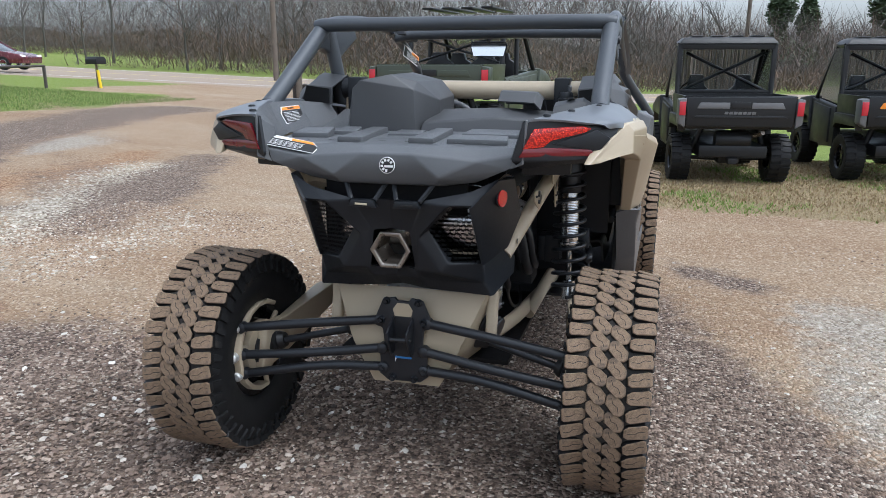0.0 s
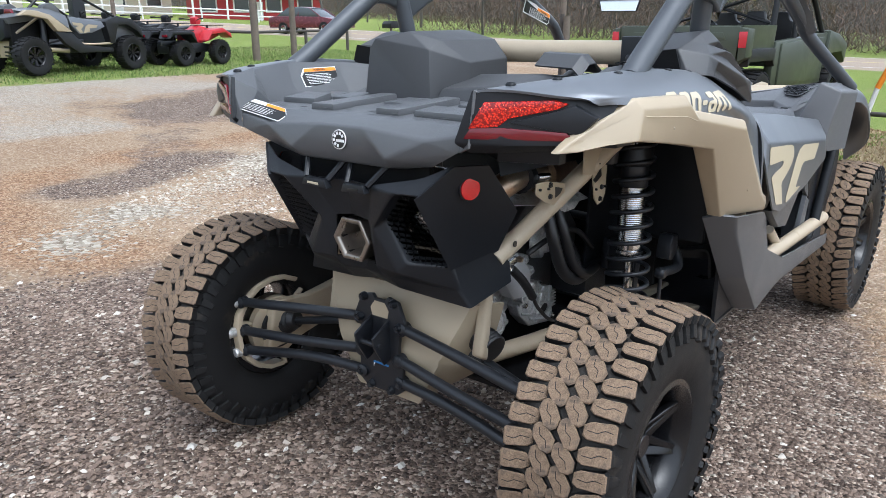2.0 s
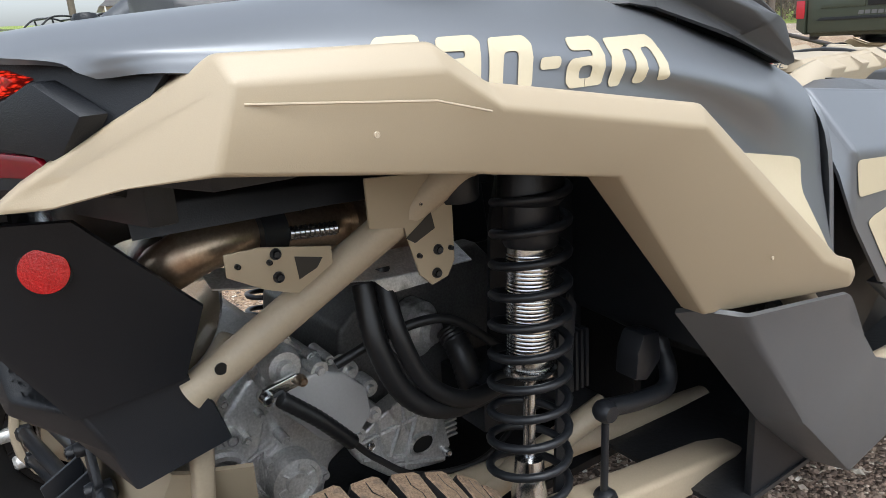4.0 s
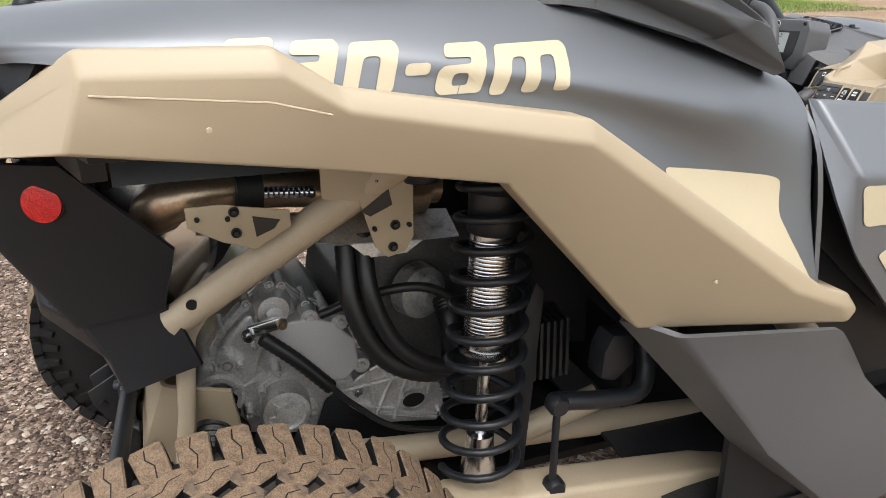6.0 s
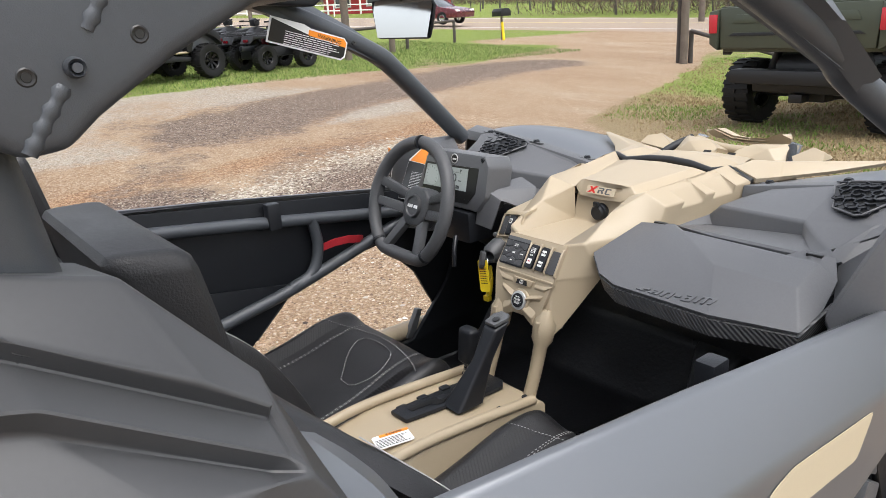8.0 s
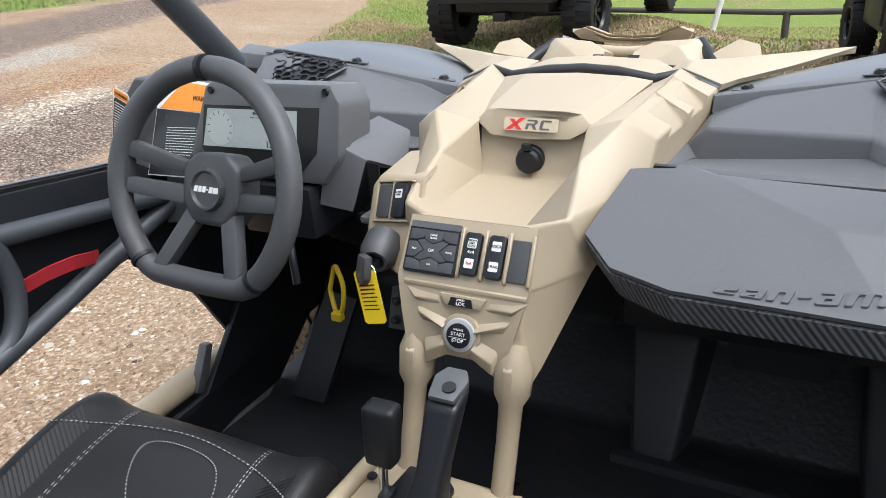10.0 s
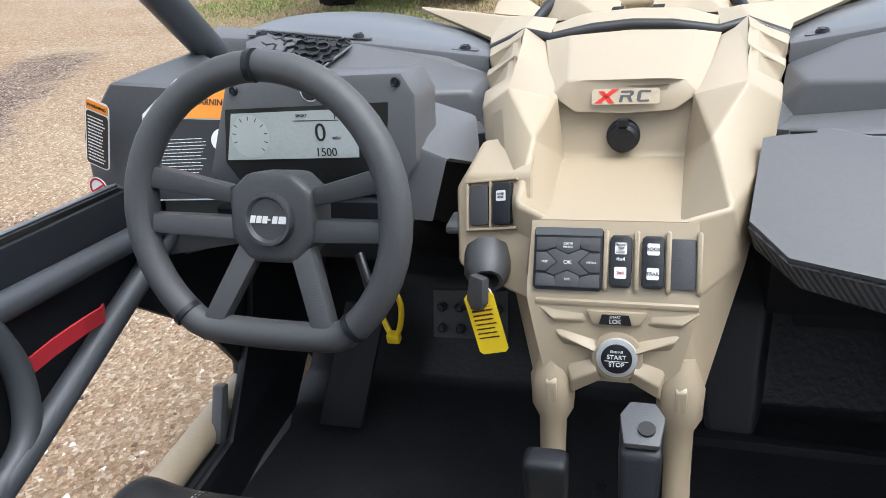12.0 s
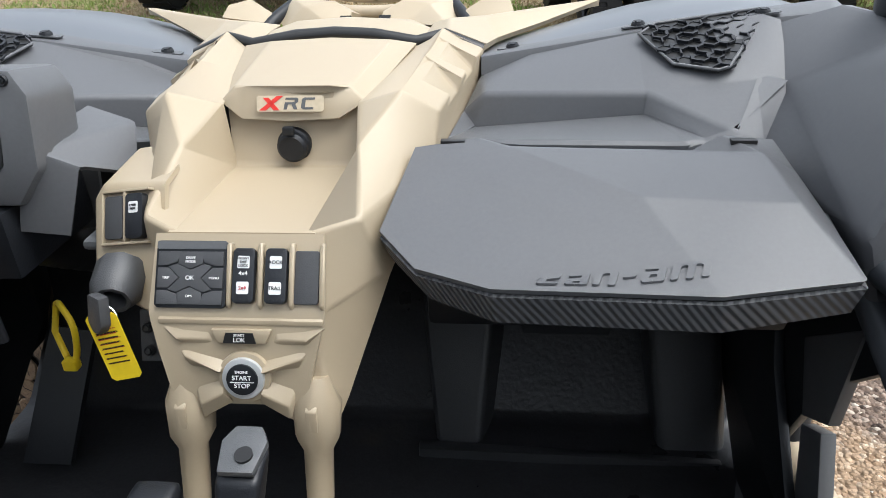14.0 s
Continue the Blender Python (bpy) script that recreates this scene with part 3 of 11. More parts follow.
scatter("loose_gravel", 120000, round_car, 0.0066, [(0.0, (0.045, 0.031, 0.024)), (0.3, (0.13, 0.092, 0.07)), (0.65, (0.235, 0.168, 0.128)), (0.88, (0.33, 0.255, 0.2)), (0.97, (0.45, 0.37, 0.30)), (1.0, (0.62, 0.57, 0.50))], 4, "loose brown and grey gravel", lambda x, y: 0.05 + 0.95 * np.clip(gravel(x, y), 0, 1))
scatter("pale_chips", 1500, round_car, 0.0095, [(0.0, (0.34, 0.29, 0.24)), (0.5, (0.50, 0.46, 0.40)), (1.0, (0.70, 0.67, 0.62))], 24, "pale stone chips among the gravel")
scatter("white_stones", 10000, on_streak, 0.0080, [(0.0, (0.26, 0.21, 0.15)), (0.5, (0.42, 0.37, 0.29)), (1.0, (0.60, 0.55, 0.47))], 5, "crushed white stone")


def beside(rnd, n):
    return -4.4 + 3.8 * rnd.random(n), 1.0 + 3.2 * rnd.random(n)


def east(rnd, n):
    return 0.9 + 3.4 * rnd.random(n), -0.5 + 5.0 * rnd.random(n)


TAN_STONES = [(0.0, (0.12, 0.075, 0.05)), (0.3, (0.25, 0.165, 0.11)), (0.6, (0.34, 0.25, 0.175)), (0.85, (0.44, 0.36, 0.28)), (1.0, (0.68, 0.63, 0.56))]
scatter("tan_gravel", 42000, beside, 0.0055, TAN_STONES, 14, "loose tan and rust gravel")
scatter("sparse_gravel", 16000, east, 0.006, TAN_STONES, 15, "sparse pale gravel on dirt")

# ---- the side-by-side vehicle ----
car = thing("side_by_side_vehicle", "grey and tan off-road side-by-side with black suspension standing on gravel", "off-road vehicle", at=(0, 1.7, 0))
GP, BP, TAN, SAT = M["grey_plastic"], M["black_plastic"], M["tan"], M["satin"]

# wheels
TYRE_R, TYRE_W = 0.368, 0.25
tyre_profile = [(0.185, -0.105), (0.20, -0.118), (0.26, -0.13), (0.315, -0.128), (0.345, -0.118), (0.362, -0.10), (0.368, -0.05), (0.369, 0.0),
                (0.368, 0.05), (0.362, 0.10), (0.345, 0.118), (0.315, 0.128), (0.26, 0.13), (0.20, 0.118), (0.185, 0.105), (0.178, 0.09), (0.178, -0.09), (0.185, -0.105)]


def lug_mesh(name, outline, depth, cuts=(), taper=0.95):
    """A rubber block, standing along z from z = 0: dusty top, clean flanks, narrow cuts across the top."""
    n = len(outline)
    cx, cy = sum(o[0] for o in outline) / n, sum(o[1] for o in outline) / n

    def ring(k, z):
        return [(cx + (x - cx) * k, cy + (y - cy) * k, z) for x, y in outline]
    verts = ring(1.0, -0.008) + ring(taper + 0.03, depth - 0.003) + ring(taper - 0.06, depth)
    faces = [(r * n + i, r * n + (i + 1) % n, (r + 1) * n + (i + 1) % n, (r + 1) * n + i) for r in (0, 1) for i in range(n)] + [tuple(range(2 * n, 3 * n))]
    marks = [0] * n + [1] * (n + 1)
    for line in cuts:
        for (x0, y0), (x1, y1) in zip(line, line[1:]):
            k = len(verts)
            h = math.hypot(x1 - x0, y1 - y0)
            ox, oy = -(y1 - y0) / h * 0.0009, (x1 - x0) / h * 0.0009
            verts += [(x0 - ox, y0 - oy, depth + 0.0004), (x1 - ox, y1 - oy, depth + 0.0004), (x1 + ox, y1 + oy, depth + 0.0004), (x0 + ox, y0 + oy, depth + 0.0004)]
            faces.append((k, k + 1, k + 2, k + 3))
            marks.append(0)
    me = bpy.data.meshes.new(name)
    me.from_pydata(verts, [], faces)
    me.materials.append(M["rubber"])
    me.materials.append(M["tread"])
    for p, k in zip(me.polygons, marks):
        p.material_index = k
    return me


LEAF = [(-0.019, -0.027), (-0.004, -0.037), (0.010, -0.036), (0.025, -0.018), (0.020, 0.024), (0.006, 0.037), (-0.010, 0.036), (-0.025, 0.016)]
SHOULDER = [(x * 0.98, y * 1.02) for x, y in [(-0.038, -0.014), (-0.026, -0.022), (0.034, -0.024), (0.040, -0.018), (0.040, 0.016), (0.032, 0.021), (-0.020, 0.018), (-0.036, 0.010)]]
SIDE = [(-0.024, -0.013), (0.022, -0.015), (0.026, 0.003), (0.004, 0.010), (-0.02, 0.014)]
lug_a = lug_mesh("tread_block", LEAF, 0.017, ([(-0.002, -0.024), (0.004, -0.008), (-0.004, 0.008), (0.002, 0.024)],))
lug_b = lug_mesh("shoulder_block", SHOULDER, 0.018, ([(-0.026, -0.002), (-0.004, -0.005), (0.012, 0.003), (0.03, 0.0)],))
lug_c = lug_mesh("side_block", SIDE, 0.008)


def lug_poses(n=44):
    """Where the blocks of one tyre sit: the mesh and the pose about the wheel's x axis."""
    out = []
    for k in range(n):
        for kind, x, off, tilt, turn in (("b", 0.094, 0.0, 13, 9), ("a", 0.030, 0.55, 3, 36), ("a", -0.028, 0.05, -3, 216), ("b", -0.092, 0.45, -13, 189)):
            ang = 2 * math.pi * (k + off) / n
            wear = 0.0022 * math.sin(k * 7.3 + x * 210)
            m = Matrix.Rotation(ang, 4, "X") @ pose(x + 0.0015 * math.sin(k * 5.1), 0, 0.3655 + wear - abs(x) * 0.05) @ pose(0, 0, 0, 0, tilt, turn + 5 * math.sin(k * 3.7 + x * 90))
            out.append((kind, m))
        for s in (1, -1):
            ang = 2 * math.pi * (k + (0.0 if s > 0 else 0.45)) / n
            out.append(("c", Matrix.Rotation(ang, 4, "X") @ pose(s * 0.126, 0, 0.322 if k % 2 else 0.33) @ pose(0, 0, 0, 0, s * 76, 0 if s > 0 else 180)))
    return out


def rim_parts(wheel, m, s):
    """m places the wheel; s is +1 where the outer face looks to +x."""
    mm = m @ pose(0, 0, 0, 0, 0, 0 if s > 0 else 180)
    lathe("rim", [(0.182, -0.10), (0.19, -0.108), (0.176, -0.095), (0.165, -0.06), (0.16, 0.02), (0.168, 0.07), (0.176, 0.098), (0.192, 0.108), (0.196, 0.115), (0.182, 0.118), (0.165, 0.108), (0.15, 0.07), (0.15, -0.06), (0.16, -0.10), (0.182, -0.10)],
          M["rim"], wheel, "black alloy rim with ten spokes", m=mm)
    for k in range(7):
        a = 2 * math.pi * k / 7
        bm = bmesh.new()
        for d in (-0.1, 0.1):
            leg = prism_bm([(0.04, -0.014), (0.165, d * 0.5 - 0.013 + d * 0.28), (0.165, d * 0.5 + 0.013 + d * 0.28), (0.04, 0.014)], [0.03, 0.075, 0.075, 0.03], [0.05, 0.1, 0.1, 0.05], "x", 0.003, 1)
            me = bpy.data.meshes.new("tmp")
            leg.to_mesh(me)
            leg.free()
            bm.from_mesh(me)
            bpy.data.meshes.remove(me)
        bm.transform(mm @ Matrix.Rotation(a, 4, "X"))
        part("spoke", bm, M["rim"], wheel)
    lathe("hub_cap", [(0.0001, 0.066), (0.03, 0.066), (0.036, 0.058), (0.04, 0.03), (0.055, 0.028), (0.058, 0.0), (0.05, -0.04), (0.0001, -0.04)], M["rim"], wheel, m=mm, seg=24)
    for k in range(4):
        a = math.pi / 4 + k * math.pi / 2
        bolt("lug_nut", mm @ Vector((0.035, 0.047 * math.cos(a), 0.047 * math.sin(a))), (s, 0, 0), 0.008, M["steel"], wheel, 0.012)


def wheel_at(name, x, y, z, separate, width=1.0):
    s = 1 if x > 0 else -1
    w = new(name)
    w.location, w.empty_display_size = (x, y, z), 0.1
    hang(w, car, "dusty knobbly off-road tyre on a black rim")
    m = Matrix.Translation((x, y, z)) @ Matrix.Diagonal((width, 1, 1, 1))
    ty = lathe("tyre", tyre_profile, M["rubber"], w, m=m, seg=72)
    ty.data.materials.append(M["groove"])
    for p in ty.data.polygons:
        p.material_index = int(math.hypot(p.center.y - y, p.center.z - z) > 0.352)
    meshes = {"a": lug_a, "b": lug_b, "c": lug_c}
    if separate:
        for kind, lm in lug_poses():
            if kind != "c":
                ob = hang(new("tread_block" if kind == "a" else "shoulder_block", meshes[kind]), w)
                ob.matrix_basis = m @ lm
    for p in meshes["c"].polygons:
        p.material_index = 0
    bm = bmesh.new()
    for kind, lm in lug_poses():
        if kind == "c" or not separate:
            keep = len(bm.verts)
            bm.from_mesh(meshes[kind])
            bm.verts.ensure_lookup_table()
            bmesh.ops.transform(bm, matrix=m @ lm, verts=bm.verts[keep:])
    name = "side_lug" if separate else "tread"
    ob = part(name, bm, M["rubber"], w)
    ob.data.materials.append(M["tread"])
    tagged(ob, kind="stuff")
    rim_parts(w, m, s)
    return w


RY, FY = 0.55, 3.06
wheel_at("rear_wheel", 0.712, RY, 0.385, True)
wheel_at("rear_wheel", -0.72, RY - 0.125, 0.385, True)
wheel_at("front_wheel", 0.69, FY, 0.387, False, 0.95)
wheel_at("front_wheel", -0.69, FY, 0.387, False, 0.95)

# suspension at the back
for f in (False, True):
    s = -1 if f else 1
    hy = RY - 0.05 if f else RY
    arm = prism("trailing_arm", [(0.42, 0.32), (0.56, 0.33), (0.95, 0.45), (1.42, 0.40), (1.5, 0.37), (1.5, 0.43), (1.40, 0.46), (1.02, 0.515), (0.90, 0.53), (0.62, 0.48), (0.46, 0.50)],
                [0.56, 0.56, 0.5, 0.5, 0.5, 0.5, 0.5, 0.5, 0.5, 0.56, 0.56], [0.60, 0.60, 0.58, 0.57, 0.56, 0.56, 0.57, 0.58, 0.58, 0.60, 0.60], M["tan_dirty"], car, "tan welded trailing arm", bevel=0.012, seg=3, flip=f)
    for yy, zz in ((0.95, 0.49), (1.10, 0.475)):
        bolt("arm_bolt", (s * 0.582, yy, zz), (s, 0, 0), 0.013, M["rod"], arm, 0.012)
    arc = [radians(a) for a in range(-95, 126, 20)]
    kn = prism("wheel_carrier", [(0.50 - 0.178 * math.cos(a), 0.40 + 0.178 * math.sin(a)) for a in arc] + [(0.50 - 0.158 * math.cos(a), 0.40 + 0.160 * math.sin(a)) for a in arc[::-1]], 0.595, 0.645, M["tan_dirty"], car, "tan cast wheel carrier", bevel=0.006, flip=f)
    for yy, zz in ((0.345, 0.52), (0.32, 0.415), (0.34, 0.335)):
        lathe("rod_boss", [(0.0001, -0.022), (0.013, -0.022), (0.018, -0.016), (0.018, 0.016), (0.013, 0.022), (0.0001, 0.022)], M["alu"], kn, seg=20, m=Matrix.Translation((s * 0.615, yy, zz)) @ pose(0, 0, 0, 0, 0, 90))
    lathe("hub_flange", [(0.075, -0.02), (0.10, -0.02), (0.112, -0.012), (0.112, 0.012), (0.095, 0.02), (0.075, 0.018), (0.075, -0.02)], M["tan_dirty"], kn, "tan hub flange", seg=40, m=Matrix.Translation((s * 0.615, hy, 0.385)))
    lathe("hub_core", [(0.0001, -0.03), (0.04, -0.03), (0.06, -0.01), (0.078, 0.0), (0.078, 0.03), (0.0001, 0.03)], M["rod"], kn, seg=28, m=Matrix.Translation((s * 0.615, hy, 0.385)))
    for a in (40, 160, 280):
        tube("flange_web", [(s * 0.615, hy + 0.10 * math.cos(radians(a)), 0.385 + 0.10 * math.sin(radians(a))), (s * 0.615, hy + 0.165 * math.cos(radians(a)), 0.385 + 0.165 * math.sin(radians(a)))], 0.010, M["tan_dirty"], kn, seg=8)
    lathe("brake_disc", [(0.06, -0.004), (0.115, -0.004), (0.115, 0.004), (0.06, 0.004), (0.06, -0.004)], M["steel"], car, m=Matrix.Translation((s * 0.655, hy, 0.385)))
    rods = ([(0.085, 0.385, 0.578), (0.33, 0.375, 0.552), (0.60, 0.36, 0.52)], [(0.075, 0.375, 0.476), (0.33, 0.365, 0.442), (0.60, 0.355, 0.415)], [(0.075, 0.38, 0.402), (0.30, 0.37, 0.392), (0.60, 0.36, 0.338)])
    for k, pts in enumerate(rods):
        r = tube("radius_rod", pts, 0.0165, M["rod"], car, "dark tubular radius rod", curved=6, flip=f)
        for q in (pts[0], pts[-1]):
            lathe("rod_end", [(0.0001, -0.02), (0.011, -0.02), (0.02, -0.014), (0.02, 0.014), (0.011, 0.02), (0.0001, 0.02)], M["rod"], r, seg=16, m=Matrix.Translation((s * q[0], q[1], q[2])) @ pose(0, 0, 0, 0, 0, 90))
    tube("drive_shaft", [(0.15, 0.55, 0.50), (0.60, 0.51, 0.40)], 0.014, M["rod"], car, "black half shaft", flip=f)
    tube("shaft_boot", [(0.17, 0.55, 0.495), (0.27, 0.54, 0.475)], [0.05, 0.047, 0.044, 0.04, 0.035, 0.03, 0.026], M["hose"], car, "ribbed rubber boot", flip=f, curved=14, seg=20, ribs=lambda i: 1.0 + 0.1 * (i % 2))
    tube("hub_boot", [(0.60, 0.51, 0.40), (0.52, 0.52, 0.42)], [0.05, 0.045, 0.04, 0.034, 0.028], M["hose"], car, "ribbed rubber boot", flip=f, curved=12, seg=20, ribs=lambda i: 1.0 + 0.1 * (i % 2))
    # shock absorber and coil spring
    top, low = Vector((s * 0.475, 1.02, 1.16)), Vector((s * 0.50, 0.965, 0.50))
    ax = (low - top).normalized()
    q = Vector((1, 0, 0)).rotation_difference(ax).to_matrix().to_4x4()
    sm = Matrix.Translation(top) @ q
    sh = lathe("shock_body", [(0.0001, 0.02), (0.034, 0.02), (0.037, 0.03), (0.037, 0.40), (0.035, 0.41), (0.012, 0.415), (0.0001, 0.415)], M["steel"], car, "threaded silver shock absorber", seg=32, m=sm)
    lathe("shock_collar", [(0.037, 0.08), (0.05, 0.08), (0.052, 0.09), (0.052, 0.13), (0.043, 0.14), (0.043, 0.20), (0.04, 0.205), (0.037, 0.205)], M["rod"], sh, "black spring collar", seg=32, m=sm)
    lathe("lower_collar", [(0.038, 0.40), (0.044, 0.402), (0.044, 0.41), (0.03, 0.42), (0.012, 0.42)], M["steel"], sh, seg=32, m=sm)
    lathe("shock_shaft", [(0.0001, 0.40), (0.0105, 0.40), (0.0105, 0.56), (0.024, 0.562), (0.026, 0.60), (0.03, 0.62), (0.03, 0.64), (0.0001, 0.66)], M["steel"], sh, "chrome shaft", seg=20, m=sm)
    bmr = bmesh.new()
    for i in range(26):
        keep = len(bmr.verts)
        ring = lathe_bm([(0.0373, 0.215 + i * 0.0065), (0.0384, 0.2182 + i * 0.0065), (0.0373, 0.2215 + i * 0.0065)], 24)
        me = bpy.data.meshes.new("tmp")
        ring.to_mesh(me)
        ring.free()
        bmr.from_mesh(me)
        bpy.data.meshes.remove(me)
    bmr.transform(sm)
    part("thread", bmr, M["steel"], sh)
    turns, pts = 11.5, []
    for i in range(int(turns * 20) + 1):
        a, u = i / 20 * 2 * math.pi, i / (turns * 20)
        pts.append(sm @ Vector((0.06 + 0.56 * u, (0.056 + 0.010 * u) * math.cos(a), (0.056 + 0.010 * u) * math.sin(a))))
    part("coil_spring", tube_bm(pts, 0.0072, 10), M["rod"], car, "black coil spring", 60)
    lathe("shock_reservoir", [(0.0001, 0), (0.03, 0), (0.034, 0.006), (0.034, 0.07), (0.028, 0.075), (0.028, 0.11), (0.0001, 0.11)], M["rod"], car, "black shock reservoir with a white ring", seg=28, m=Matrix.Translation((s * 0.44, 0.90, 1.04)) @ pose(0, 0, 0, 0, -90, 0))
    prism("spring_guard", [(1.03, 0.47), (1.055, 0.47), (1.09, 0.84), (1.075, 0.86), (1.05, 0.8)], 0.485, 0.492, M["black_plastic"], car, bevel=0.002, flip=f)
    # anti-roll bar
    tube("anti_roll_bar", [(0.555, 1.085, 0.672), (0.555, 1.18, 0.655), (0.55, 1.25, 0.655), (0.52, 1.275, 0.70), (0.46, 1.275, 0.74), (0.10, 1.28, 0.76)], 0.016, M["rod"], car, "black anti-roll bar", curved=5, flip=f)
    tube("bar_link", [(0.56, 1.085, 0.665), (0.56, 1.08, 0.50)], 0.0065, M["rod"], car, flip=f)
    for zz in (0.67, 0.505):
        lathe("link_joint", [(0.0001, -0.016), (0.014, -0.016), (0.019, -0.008), (0.019, 0.008), (0.014, 0.016), (0.0001, 0.016)], M["rod"], car, seg=16, m=Matrix.Translation((s * 0.56, 1.084, zz)))
    prism("bar_clamp", [(1.17, 0.69), (1.20, 0.68), (1.235, 0.71), (1.23, 0.765), (1.19, 0.77), (1.175, 0.74)], 0.50, 0.55, M["rod"], car, "cast aluminium clamp", bevel=0.008, flip=f)
    reg = prism("regulator", [(1.08, 0.645), (1.18, 0.645), (1.18, 0.75), (1.08, 0.75)], 0.35, 0.375, M["rod"], car, "finned black regulator", bevel=0.003, flip=f)
    for i in range(7):
        prism("fin", [(1.085 + i * 0.013, 0.64), (1.092 + i * 0.013, 0.64), (1.092 + i * 0.013, 0.755), (1.085 + i * 0.013, 0.755)], 0.374, 0.44, M["rod"], reg, bevel=0.0015, flip=f)

# hitch bracket
br = prism("rod_bracket", [(-0.072, 0.66), (-0.03, 0.668), (-0.02, 0.655), (0.02, 0.655), (0.03, 0.668), (0.072, 0.66), (0.098, 0.60), (0.092, 0.565), (0.075, 0.55), (0.07, 0.50), (0.088, 0.47), (0.085, 0.41), (0.09, 0.38), (0.06, 0.355), (-0.06, 0.355), (-0.09, 0.38), (-0.085, 0.41), (-0.088, 0.47), (-0.07, 0.50), (-0.075, 0.55), (-0.092, 0.565), (-0.098, 0.60)],
            0.372, 0.386, M["rod"], car, "dark grey bolted rear bracket", axis="y", bevel=0.004)
plate("bracket_window", [(-0.03, 0.60), (0.03, 0.60), (0.036, 0.625), (0.02, 0.648), (-0.02, 0.648), (-0.036, 0.625)], facing((0, 0.3715, 0), (1, 0, 0), (0, 0, 1)), M["tan"], br)
for sx in (-1, 1):
    prism("bracket_cheek", [(0.30, 0.56), (0.372, 0.60), (0.372, 0.47), (0.345, 0.46), (0.305, 0.53)], sx * 0.035 - 0.004, sx * 0.035 + 0.004, M["rod"], br, bevel=0.003)
    for zz in (0.655, 0.585, 0.482, 0.402, 0.368):
        bolt("bracket_bolt", (sx * (0.058 if zz > 0.62 else 0.078 if zz != 0.368 else 0.04), 0.372, zz), (0, -1, 0), 0.014, M["rod"], br, 0.016)
tube("bracket_pin", [(-0.045, 0.325, 0.53), (0.045, 0.325, 0.53)], 0.008, M["rod"], br)
lb = facing((0.0, 0.3712, 0.437), (1, 0, 0), (0, 0, 1))
plate("bracket_label", rect(0.062, 0.026, 0.004), lb, M["white"], br, "small white and blue label")
plate("label_band", rect(0.062, 0.007, 0.001, 0, 0.009), lb @ pose(0, 0, 0.0006), M["blue"], br)
bars("label_print", 0.05, 0.012, 3, lb @ pose(0, -0.004, 0), M["black_print"], br, 3)

# skid plate and frame
shell("skid_plate", [(-0.27, 0.47, 0.675), (0.27, 0.47, 0.675), (0.20, 0.41, 0.50), (-0.20, 0.41, 0.50), (-0.12, 0.405, 0.34), (0.12, 0.405, 0.34), (0.08, 0.46, 0.325), (-0.08, 0.46, 0.325), (0.0, 0.44, 0.67), (0.30, 0.58, 0.66), (-0.30, 0.58, 0.66), (0.22, 0.60, 0.42), (-0.22, 0.60, 0.42)],
      [(0, 8, 3), (8, 1, 2), (8, 2, 3), (3, 2, 5, 4), (4, 5, 6, 7), (1, 9, 11, 2), (2, 11, 6, 5), (0, 3, 12, 10), (3, 4, 7, 12)], M["tan"], car, "tan folded rear plate", thick=0.008, bevel=0.012)
